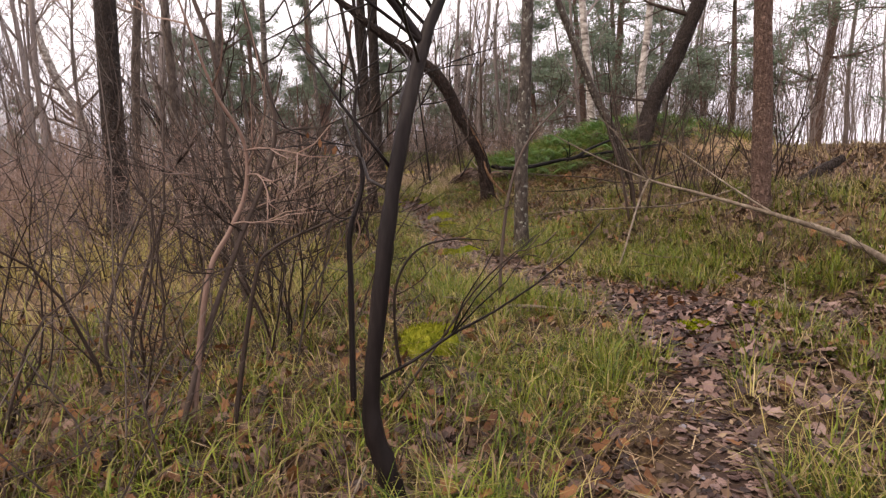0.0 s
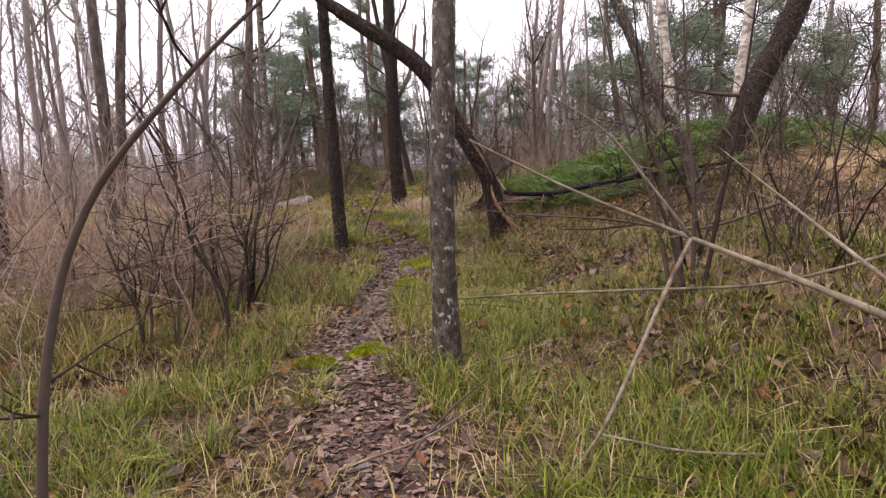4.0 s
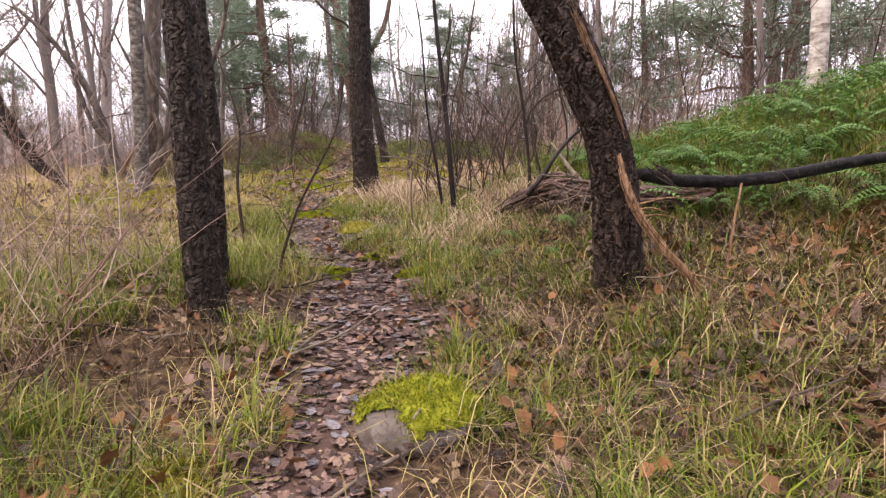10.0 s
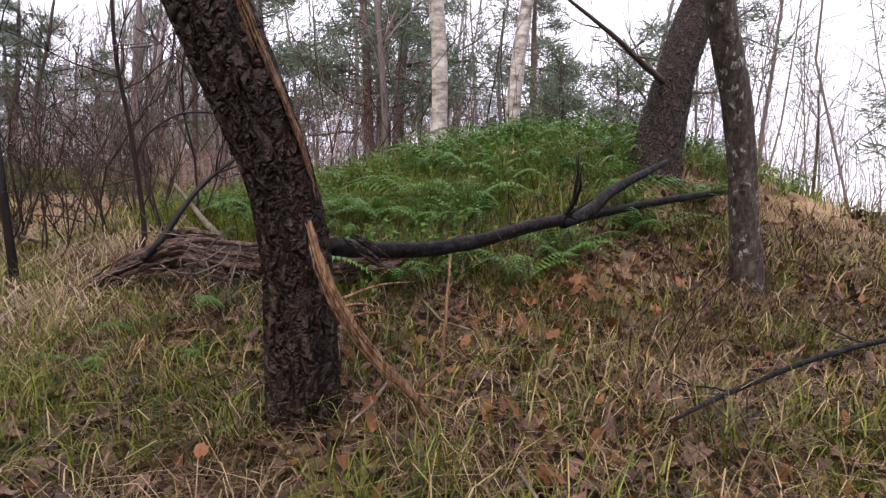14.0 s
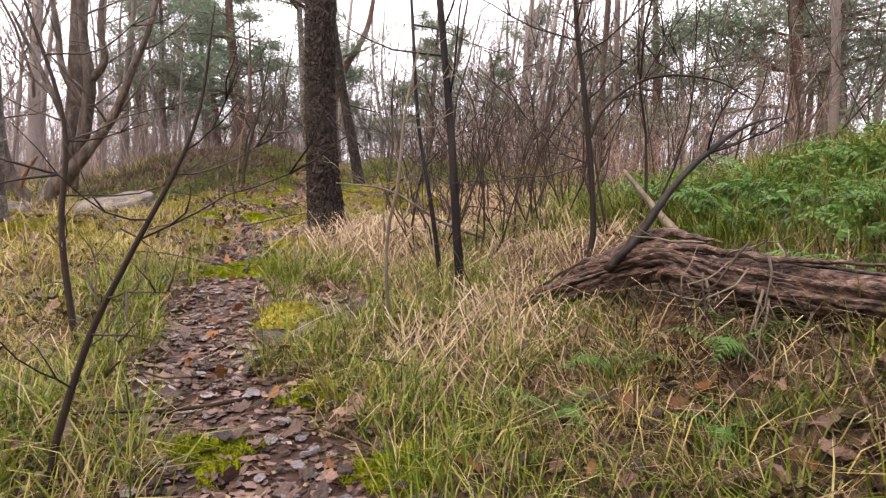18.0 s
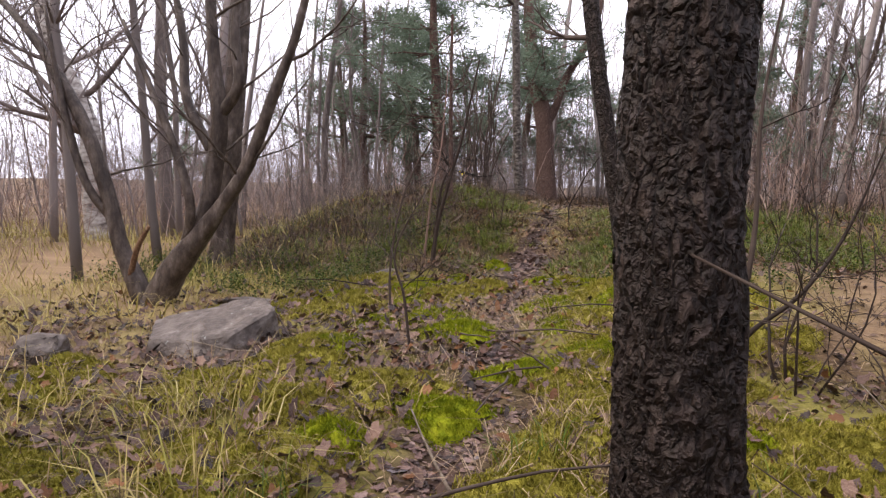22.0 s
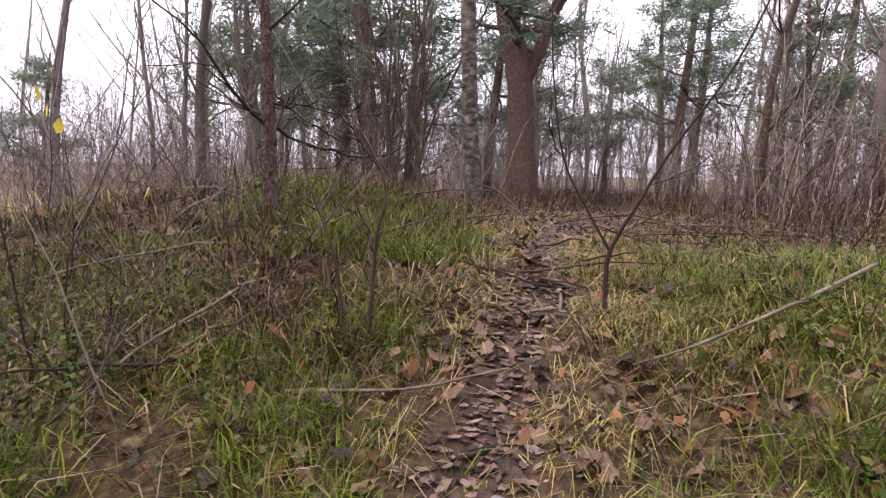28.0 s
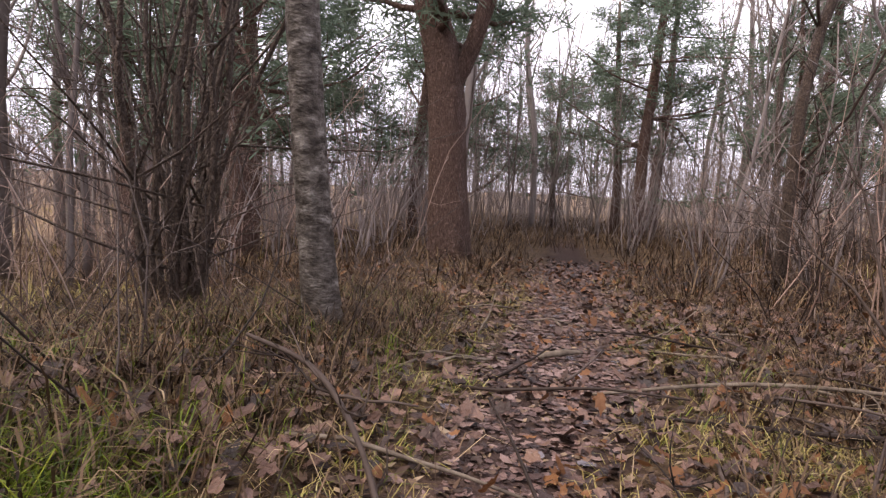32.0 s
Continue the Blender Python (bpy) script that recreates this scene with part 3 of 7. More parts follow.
straw_mask = ground_mesh.attributes.new("strawy", "FLOAT", "POINT")
straw_mask.data.foreach_set("value", (smooth(1.6, 3.6, trail_distance(GX, GY) + 1.2 * (value_noise(GX * 0.9, GY * 0.9, 63) - 0.5)) * (0.35 + 0.65 * value_noise(GX * 0.6, GY * 0.6, 64)) * (1 - 0.85 * smooth(-7, -5.5, GX) * smooth(23.5, 24.5, GY) * (1 - smooth(36, 40, GY)))).astype(np.float32).ravel())


def ground_material():
    mat = material("forest_floor", [(0.01, 0.006, 0.004), (0.04, 0.024, 0.015), (0.085, 0.055, 0.03), (0.2, 0.14, 0.08)], 16, 0.85, bump=1.0, bump_scale=35, detail=9)
    n, l = nodes_of(mat)
    bsdf = n["Principled BSDF"]
    old = bsdf.inputs["Base Color"].links[0].from_socket
    at = n.new("ShaderNodeAttribute")
    at.attribute_name = "trodden"
    soil = n.new("ShaderNodeTexNoise")
    soil.inputs["Scale"].default_value, soil.inputs["Detail"].default_value = 14, 8
    rm = n.new("ShaderNodeValToRGB")
    rm.color_ramp.elements[0].position, rm.color_ramp.elements[1].position = 0.35, 0.7
    rm.color_ramp.elements[0].color, rm.color_ramp.elements[1].color = (0.03, 0.018, 0.015, 1), (0.125, 0.078, 0.064, 1)
    l.new(soil.outputs["Fac"], rm.inputs[0])
    mx = n.new("ShaderNodeMix")
    mx.data_type = "RGBA"
    ma = n.new("ShaderNodeAttribute")
    ma.attribute_name = "mossy"
    turf = n.new("ShaderNodeTexNoise")
    turf.inputs["Scale"].default_value, turf.inputs["Detail"].default_value = 30, 8
    tr = n.new("ShaderNodeValToRGB")
    tr.color_ramp.elements[0].position, tr.color_ramp.elements[1].position = 0.3, 0.7
    tr.color_ramp.elements[0].color, tr.color_ramp.elements[1].color = (0.06, 0.055, 0.012, 1), (0.26, 0.23, 0.06, 1)
    l.new(turf.outputs["Fac"], tr.inputs[0])
    mm = n.new("ShaderNodeMix")
    mm.data_type = "RGBA"
    l.new(ma.outputs["Fac"], mm.inputs[0])
    l.new(old, mm.inputs[6])
    l.new(tr.outputs[0], mm.inputs[7])
    l.new(at.outputs["Fac"], mx.inputs[0])
    sa = n.new("ShaderNodeAttribute")
    sa.attribute_name = "strawy"
    dry = n.new("ShaderNodeTexNoise")
    dry.inputs["Scale"].default_value, dry.inputs["Detail"].default_value, dry.inputs["Roughness"].default_value = 9, 10, 0.75
    dr = n.new("ShaderNodeValToRGB")
    dr.color_ramp.elements[0].position, dr.color_ramp.elements[1].position = 0.33, 0.68
    dr.color_ramp.elements[0].color, dr.color_ramp.elements[1].color = (0.07, 0.042, 0.025, 1), (0.42, 0.29, 0.18, 1)
    l.new(dry.outputs["Fac"], dr.inputs[0])
    ms = n.new("ShaderNodeMix")
    ms.data_type = "RGBA"
    l.new(sa.outputs["Fac"], ms.inputs[0])
    l.new(mm.outputs[2], ms.inputs[6])
    l.new(dr.outputs[0], ms.inputs[7])
    l.new(ms.outputs[2], mx.inputs[6])
    l.new(rm.outputs[0], mx.inputs[7])
    l.new(mx.outputs[2], bsdf.inputs["Base Color"])
    return mat


M_GROUND = ground_material()
thing("ground", "forest floor of dark soil, moss and wet leaf litter", "ground", kind="structure", data=ground_mesh, mat=M_GROUND)

# ---- the trees beside the trail ----
def tree_at(*args, **kw):
    return near_tree(*args, **kw)


tree_at("tree", "slim upright trunk spotted with pale lichen discs beside the trail", extend_up([(1.05, 8.62, 0), (1.06, 8.62, 1.1), (1.11, 8.6, 2.15)], 7), 0.088, 0.04, M_BARK_LICHEN, M_TWIG, 11, limbs=6, low=0.45, limb_len=1.4)
tree_at("tree", "dark double-stemmed trunk wrapped in dry twigs beside the trail", extend_up([(-0.42, 13.75, 0.2), (-0.46, 13.75, 1.38), (-0.47, 13.75, 2.14)], 8), 0.1, 0.05, M_BARK_DARK, M_TWIG, 12, limbs=6, low=0.45, furrow=0.016)
tree_at("tree", "thinner dark stem growing close against a larger trunk", extend_up([(-0.46, 14.15, 0.2), (-0.45, 14.15, 1.2), (-0.5, 14.15, 2.1)], 6), 0.05, 0.03, M_BARK_DARK, M_TWIG, 13, limbs=4, low=0.4, limb_len=1.2)
tree_at("tree", "stout dark trunk with deeply furrowed bark beside the trail", extend_up([(0.26, 19.0, 0.45), (0.2, 19.0, 1.2), (0.17, 19.0, 1.9), (0.18, 19.0, 2.96)], 9), 0.16, 0.1, M_BARK_DARK, M_TWIG, 14, limbs=6, low=0.5, furrow=0.024)
tree_at("pine_tree", "straight reddish-brown trunk standing on the bank", extend_up([(3.36, 7.2, 0.6), (3.31, 7.2, 1.74), (3.25, 7.2, 2.73)], 9), 0.098, 0.065, M_BARK_PINE, M_TWIG, 15, limbs=5, low=0.6)
bank_tree = tree_at("tree", "thick leaning trunk on top of the fern bank", extend_up([(6.15, 14.7, 1.6), (6.5, 14.75, 2.45), (7.0, 14.8, 3.3)], 9), 0.2, 0.12, M_BARK_DARK, M_TWIG, 16, limbs=5, low=0.4, furrow=0.02)
tree_at("tree", "slim grey trunk covered in round lichen on the slope", extend_up([(5.02, 13.25, 0.6), (4.67, 13.25, 1.65), (4.25, 13.25, 2.4)], 7), 0.09, 0.05, M_BARK_LICHEN, M_TWIG, 17, limbs=4, low=0.5)
tree_at("birch_tree", "pale birch trunk with a dark rough foot on the mound", extend_up([(6.7, 18.6, 1.9), (6.65, 18.6, 3.0), (6.5, 18.6, 4.2)], 9), 0.13, 0.07, M_BARK_BIRCH, M_TWIG_HAZED, 18, limbs=6, low=0.4, furrow=0)
tree_at("birch_tree", "pale birch trunk behind the mound", extend_up([(8.2, 18.6, 1.9), (8.3, 18.6, 3.2), (8.45, 18.6, 4.4)], 9), 0.13, 0.07, M_BARK_BIRCH, M_TWIG_HAZED, 19, limbs=6, low=0.4, furrow=0)
tree_at("tree", "tall dark trunk among the shrubs", extend_up([(-4.95, 12.6, 0.1), (-4.85, 12.6, 2.1), (-4.78, 12.6, 3.8)], 10), 0.19, 0.12, M_BARK_DARK, M_TWIG, 20, limbs=8, low=0.35, limb_len=2.2)
tree_at("tree", "grey trunk among the shrubs", extend_up([(-4.4, 14.6, 0.2), (-4.3, 14.6, 2.2), (-4.3, 14.6, 3.6)], 9), 0.1, 0.06, M_BARK_GREY, M_TWIG, 21, limbs=8, low=0.3, limb_len=2.0)
tree_at("tree", "grey trunk standing behind the thicket", extend_up([(-6.45, 19, 0.4), (-6.2, 19, 3.4), (-6.0, 19, 5.0)], 10), 0.13, 0.07, M_BARK_GREY, M_TWIG_HAZED, 22, limbs=9, low=0.3, limb_len=2.2, furrow=0)
tree_at("birch_tree", "upright birch trunk with pale lichen patches in the clearing", extend_up([(-2.93, 19, 0.4), (-2.88, 19, 1.64), (-2.85, 19, 2.75)], 8), 0.095, 0.055, M_BARK_OLD_BIRCH, M_TWIG, 23, limbs=6, low=0.4)
foot_tree = tree_at("tree", "dark trunk leaning slightly at the foot of the mound", extend_up([(0.47, 23.3, 0.85), (0.26, 23.3, 1.76), (0.06, 23.3, 2.82)], 8), 0.085, 0.055, M_BARK_DARK, M_TWIG, 24, limbs=5, low=0.35, limb_len=1.4, furrow=0.009)
tree_at("tree", "upright dark trunk behind the many-stemmed tree", extend_up([(-5.54, 25.6, 0.3), (-5.3, 25.6, 2.18), (-5.12, 25.6, 3.98)], 9), 0.17, 0.1, M_BARK_GREY, M_TWIG, 25, limbs=6, low=0.45)
tree_at("birch_tree", "crooked pale birch at the edge of the clearing", [(-11, 29, 0.3), (-11.1, 29, 1.8), (-11.14, 29, 2.95), (-11.9, 29, 4.6), (-12.4, 29, 6.4), (-12.6, 29, 8.4)], 0.24, 0.1, M_BARK_BIRCH, M_TWIG_HAZED, 26, limbs=9, low=0.35, limb_len=2.6, furrow=0)
tree_at("birch_tree", "grey birch trunk beside the trail on the rise", extend_up([(-1.4, 31.4, 1.3), (-1.48, 31.3, 2.2), (-1.53, 31.2, 3.3)], 9), 0.1, 0.06, M_BARK_OLD_BIRCH, M_TWIG, 27, limbs=5, low=0.5)
tree_at("pine_sapling", "thin reddish young trunk with bare side branches", [(-2.27, 27.7, 1.2), (-2.3, 27.7, 1.75), (-2.3, 27.7, 2.2), (-2.32, 27.7, 3.2), (-2.32, 27.7, 4.6)], 0.038, 0.02, M_BARK_PINE, M_TWIG, 28, limbs=12, low=0.2, limb_len=0.9, sides=10, level=1, limb_up=0.1)

def add_limb(tree, pts, radii, mat, seed, twigs=5):
    rng = np.random.default_rng(seed)
    line = spline(pts, 6) - np.array(tree.location)
    g = Geo()
    tube(g, line, radii, 7, 0.06, rng)
    for _ in range(twigs):
        k = int(rng.uniform(0.3, 0.95) * (len(line) - 1))
        branch_tree(g, rng, line[k], rng.normal(0, 1, 3), 0.45, min(radii) * 0.7 + 0.002, 1, 4, 3)
    part("limb", g, mat, tree)


add_limb(foot_tree, [(0.18, 23.3, 2.23), (0.64, 23.25, 2.13), (1.05, 23.2, 2.07), (1.5, 23.2, 2.1)], [0.012, 0.01, 0.006, 0.003], M_TWIG, 241)
add_limb(bank_tree, [(6.35, 14.75, 2.4), (5.7, 14.6, 2.45), (5.08, 14.5, 2.55), (4.1, 14.4, 2.7)], [0.035, 0.03, 0.022, 0.008], M_TWIG, 242)

# leaning broken tree
def strands(tree, name, label, pts, count, r, spread, rng, o, mat=None):
    """Torn fibres side by side, each breaking off at its own length."""
    g = Geo()
    line = spline(pts, 7) - o
    m = len(line)
    for _ in range(count):
        a, b = sorted((int(rng.uniform(0, 0.25) * m), int(rng.uniform(0.6, 1.0) * m)))
        seg = line[a:b] + rng.normal(0, spread, 3) + np.cumsum(rng.normal(0, r * 0.25, (b - a, 3)), axis=0)
        tube(g, seg, [r * 0.5, r * rng.uniform(0.8, 1.3), r, r * 0.15], 5, 0.3, rng)
    part(name, g, mat or M_WOOD_SPLIT, tree, label)


SPLINTER = [(1.9, 13.47, 1.1), (1.93, 13.41, 0.93), (1.99, 13.37, 0.78), (2.1, 13.33, 0.62), (2.24, 13.29, 0.47), (2.36, 13.25, 0.3), (2.45, 13.2, 0.1)]


def leaning_tree():
    rng = np.random.default_rng(31)
    o = np.array((2.02, 13.75, gz(2.02, 13.75)))
    tree = thing("leaning_tree", "thick leaning trunk with torn dark bark and a split side", "tree", o)
    g = Geo()
    line = spline([(2.04, 13.76, 0.12), (2.0, 13.7, 0.55), (1.9, 13.62, 1.1), (1.66, 13.55, 1.6), (1.42, 13.5, 2.0), (0.9, 13.4, 2.85), (-0.3, 13.3, 3.7), (-1.6, 13.2, 4.7)], 8) - o
    bark_tube(g, line, [0.15, 0.124, 0.12, 0.12, 0.115, 0.085, 0.06, 0.03], 90, 0.022, 31, 6.0, 7.0, rings=420)
    part("trunk", g, M_BARK_TORN, tree)
    for s in range(5):
        g = Geo()
        k = int((0.62 + 0.08 * s) * (len(line) - 1))
        branch_tree(g, rng, line[k], (rng.normal(0, 0.5), rng.normal(0, 0.5), 0.8), 1.5, 0.025, 2)
        part("limb", g, M_TWIG, tree)
    g = Geo()
    tube(g, spline(SPLINTER, 7) - o, [0.006, 0.013, 0.018, 0.017, 0.015, 0.01, 0.004], 9, 0.3, rng, 0.7)
    part("splinter", g, M_WOOD_SPLIT, tree, "long strip of torn pale wood")
    strands(tree, "splinter", "thin torn fibres of pale wood", SPLINTER, 10, 0.005, 0.009, rng, o)
    strands(tree, "bare_wood", "bark-stripped pale streak", [(1.93, 13.51, 1.15), (1.85, 13.48, 1.35), (1.705, 13.445, 1.62), (1.565, 13.415, 1.86), (1.35, 13.37, 2.2)], 9, 0.0065, 0.014, rng, o)
    strands(tree, "torn_bark", "ragged strip of dark torn bark", [(2.12, 13.6, 1.02), (2.2, 13.52, 0.95), (2.29, 13.48, 0.9)], 6, 0.009, 0.018, rng, o, M_BARK_DARK)
    for a, b in (((2.24, 13.29, 0.47), (2.46, 13.22, 0.38)), ((2.0, 13.37, 0.77), (2.24, 13.36, 0.74)), ((1.97, 13.38, 0.83), (2.36, 13.45, 0.86)), ((1.96, 13.38, 0.8), (2.13, 13.33, 0.79))):
        g = Geo()
        tube(g, spline([a, (np.array(a) + b) / 2 + (0, 0, 0.02), b], 3) - o, [0.007, 0.002], 5)
        part("short_splinter", g, M_WOOD_SPLIT, tree, "short torn splinter")


leaning_tree()

# many-stemmed tree
def many_stemmed_tree():
    rng = np.random.default_rng(41)
    o = np.array((-4.77, 23.1, gz(-4.77, 23.1)))
    tree = thing("many_stemmed_tree", "spreading bare tree with several smooth grey stems from one base", "tree", o)
    lines = [([(-4.77, 23.1, 0.1), (-4.55, 23.1, 0.55), (-4.33, 23.1, 0.85), (-3.86, 23.1, 1.4), (-3.5, 23.1, 1.9), (-3.2, 23.1, 2.6), (-2.9, 23.1, 3.3), (-2.6, 23, 4.3)], 0.15, 0.04),
             ([(-4.36, 23.1, 0.84), (-4.1, 23.15, 1.25), (-3.98, 23.2, 1.87), (-3.9, 23.2, 2.4), (-3.95, 23.2, 3.0), (-4.0, 23.2, 4.4)], 0.1, 0.04),
             ([(-3.9, 23.2, 2.4), (-3.66, 23.2, 2.75), (-3.69, 23.2, 3.3), (-3.6, 23.3, 4.5)], 0.06, 0.02),
             ([(-4.0, 23.2, 2.0), (-4.3, 23.2, 2.6), (-4.4, 23.3, 3.3), (-4.6, 23.3, 4.4)], 0.055, 0.02),
             ([(-4.8, 23.1, 0.2), (-4.98, 23.1, 0.6), (-5.14, 23.1, 0.95), (-5.3, 23.1, 1.6), (-5.6, 23.1, 2.4), (-6.15, 23.1, 3.25), (-6.8, 23.1, 3.9)], 0.085, 0.03),
             ([(-5.2, 23.1, 1.2), (-5.5, 23.0, 1.7), (-5.75, 23.0, 2.6), (-5.9, 23.0, 3.6)], 0.045, 0.015),
             ([(-4.33, 23.1, 0.9), (-4.15, 23.0, 1.4), (-4.3, 23.0, 2.0), (-4.55, 23.0, 2.6), (-4.9, 23.0, 3.4)], 0.05, 0.02),
             ([(-5.0, 23.05, 0.6), (-4.8, 22.95, 0.95), (-4.6, 22.9, 1.2)], 0.03, 0.02)]
    for n, (pts, r0, r1) in enumerate(lines):
        g = Geo()
        line = spline(pts, 6) - o
        tube(g, line, [0.2, 0.17, 0.15, 0.085, 0.072, 0.06, 0.045, 0.03] if n == 0 else [r0 * (1.5 if n == 4 else 1.1), r0, r0 * 0.85, r1], 14, 0.05, rng)
        if n != 7:
            for _ in range(4):
                k = int(rng.uniform(0.45, 0.98) * (len(line) - 1))
                branch_tree(g, rng, line[k], (rng.normal(0, 0.7), rng.normal(0, 0.7), 0.7), 1.3, r1 * 0.5, 2, kids=4)
        part("trunk" if n == 0 else "stem", g, M_BARK_GREY if n != 7 else M_WOOD_SPLIT, tree)


many_stemmed_tree()

# big forked pine
def needle_clump(geo, rng, at, size, count):
    """A tuft of needles as thin slivers."""
    d = rng.normal(0, 1, (count, 3))
    d[:, 2] = d[:, 2] * 0.6 + 0.25
    d /= np.linalg.norm(d, axis=1, keepdims=True)
    base = np.asarray(at) + rng.normal(0, size * 0.3, (count, 3))
    side = np.cross(d, rng.normal(0, 1, (count, 3)))
    side *= (size * 0.05) / (np.linalg.norm(side, axis=1, keepdims=True) + 1e-9)
    tip = base + d * size * rng.uniform(0.6, 1.1, (count, 1))
    geo.add(np.stack([base - side, base + side, tip], 1).reshape(-1, 3), None, np.arange(count * 3).reshape(-1, 3))


def pine_crown(tree, rng, boughs, line, radii, limbs, low, reach, clump=0.34, count=18, per=20):
    needles = Geo()
    m = len(line)
    for _ in range(limbs):
        u = rng.uniform(low, 1.0)
        k = int(u * (m - 1))
        a = rng.uniform(0, 2 * math.pi)
        length = reach * (1.15 - 0.8 * (u - low) / (1 - low)) * rng.uniform(0.6, 1.1)
        bl = wander(rng, line[k], (math.cos(a), math.sin(a), rng.uniform(-0.1, 0.35)), length, 6, 0.15, 0.04)
        tube(boughs, bl, [max(radii[k] * 0.35, 0.02), 0.01], 5)
        for _ in range(per):
            j = rng.uniform(0.35, 1.0) * 6
            p = bl[int(j)] + (bl[min(int(j) + 1, 6)] - bl[int(j)]) * (j % 1) + rng.normal(0, 0.26, 3) * (0.4 + length * 0.35) * (1, 1, 0.35)
            needle_clump(needles, rng, p, clump, count)
    part("crown", needles, M_NEEDLE, tree, "dark green needle sprays")


def forked_pine():
    rng = np.random.default_rng(51)
    o = np.array((-1.05, 37, gz(-1.05, 37)))
    tree = thing("pine_tree", "large old pine with reddish bark that forks low", "tree", o)
    main = spline([(-1.05, 37, 0.7), (-1.15, 37, 2.2), (-1.28, 37, 3.8), (-1.6, 37, 5.1), (-1.85, 37, 7.0), (-1.9, 37, 10.5)], 8) - o
    g = Geo()
    tube(g, main, [0.36, 0.3, 0.28, 0.23, 0.18, 0.1], 18, 0.07, rng)
    pine_crown(tree, rng, g, main, np.linspace(0.33, 0.1, len(main)), 20, 0.5, 3.2)
    part("trunk", g, M_BARK_PINE, tree)
    g = Geo()
    fork = spline([(-1.2, 37, 3.6), (-0.9, 37, 4.2), (-0.6, 37, 5.1), (0.2, 37, 6.6), (0.6, 37.2, 9)], 7) - o
    tube(g, fork, [0.16, 0.13, 0.12, 0.06], 10, 0.06, rng)
    part("limb", g, M_BARK_PINE, tree)


forked_pine()

# ---- dead wood ----
def bent_stick(name, label, pts, radii, mat, sides=8, rough=0.06, seed=1, side_twigs=0, twig_len=0.4, category="branch", up=0.3, steps=6):
    rng = np.random.default_rng(seed)
    o = np.array(pts[0], float)
    ob = thing(name, label, category, o)
    line = spline(pts, steps) - o
    g = Geo()
    tube(g, line, radii, sides, rough, rng)
    stem = part("stem", g, mat, ob)
    for _ in range(side_twigs):
        g = Geo()
        k = int(rng.uniform(0.3, 0.95) * (len(line) - 1))
        branch_tree(g, rng, line[k], (rng.normal(0, 0.8), rng.normal(0, 0.8), up + rng.normal(0, 0.3)), twig_len * rng.uniform(0.6, 1.2), min(radii) * 0.6 + 0.002, 1, kids=3)
        part("twig", g, mat, stem)
    return ob


def on(x, y, lift=0.0):
    return (x, y, gz(x, y) + lift)


def fallen_log():
    rng = np.random.default_rng(61)
    o = np.array(on(1.4, 15.65))
    log = thing("fallen_log", "weathered split log with a gnarled end lying in straw", "log", o)
    main = spline([(1.36, 16.08, 0.36), (1.58, 15.92, 0.46), (1.78, 15.76, 0.6), (1.95, 15.6, 0.71), (2.08, 15.42, 0.78), (2.2, 15.18, 0.75), (2.42, 14.9, 0.74), (2.7, 14.55, 0.78), (2.95, 14.3, 0.85)], 7) - o
    g = Geo()
    bark_tube(g, main[::-1], [0.07, 0.085, 0.09, 0.1, 0.1, 0.1, 0.075, 0.05, 0.015], 84, 0.055, 61, 3.4, 6.0, rings=300, knob=0.6)
    part("log_body", g, M_WOOD_ROT, log)
    for q in range(22):
        g = Geo()
        k0 = int(rng.uniform(0.0, 0.55) * len(main))
        seg = main[k0:k0 + int(rng.uniform(10, 24))]
        a = rng.uniform(-0.6, 3.4)
        reach = np.interp(np.arange(len(seg)) + k0, [0, 12, 30, 60], [0.02, 0.065, 0.095, 0.09])[:, None]
        seg = seg + reach * np.array((-math.cos(a) * 0.6, -math.cos(a) * 0.8, math.sin(a))) + np.cumsum(rng.normal(0, 0.006, seg.shape), axis=0)
        r = rng.uniform(0.008, 0.022)
        tube(g, seg, [0.003, r, r * 0.9, 0.004], 6, 0.3, rng)
        part("ridge", g, M_WOOD_ROT, log)
    g = Geo()
    tube(g, spline([(1.86, 15.55, 0.72), (1.98, 15.5, 0.89), (2.12, 15.5, 1.11), (2.28, 15.5, 1.28), (2.46, 15.5, 1.41), (2.64, 15.5, 1.46)], 6) - o, [0.026, 0.022, 0.017, 0.014, 0.008, 0.003], 8, 0.2, rng)
    for _ in range(4):
        branch_tree(g, rng, np.array((2.28, 15.5, 1.28)) - o, rng.normal(0, 1, 3), 0.4, 0.006, 1, kids=3)
    part("dead_branch", g, M_TWIG_BLACK, log, "dark bare branch sticking up")
    for _ in range(34):
        g = Geo()
        at = np.array((rng.uniform(2.05, 2.5), rng.uniform(14.85, 15.2), rng.uniform(0.6, 0.95))) - o
        branch_tree(g, rng, at, (rng.normal(-0.4, 0.6), rng.normal(-0.3, 0.3), rng.normal(-0.9, 0.5)), rng.uniform(0.25, 0.6), 0.0055, 1, 4, 2, bend=0.22)
        part("twig", g, (M_TWIG_PALE, M_TWIG)[int(rng.integers(3)) == 0], log, "thin dry twig hanging over the log")


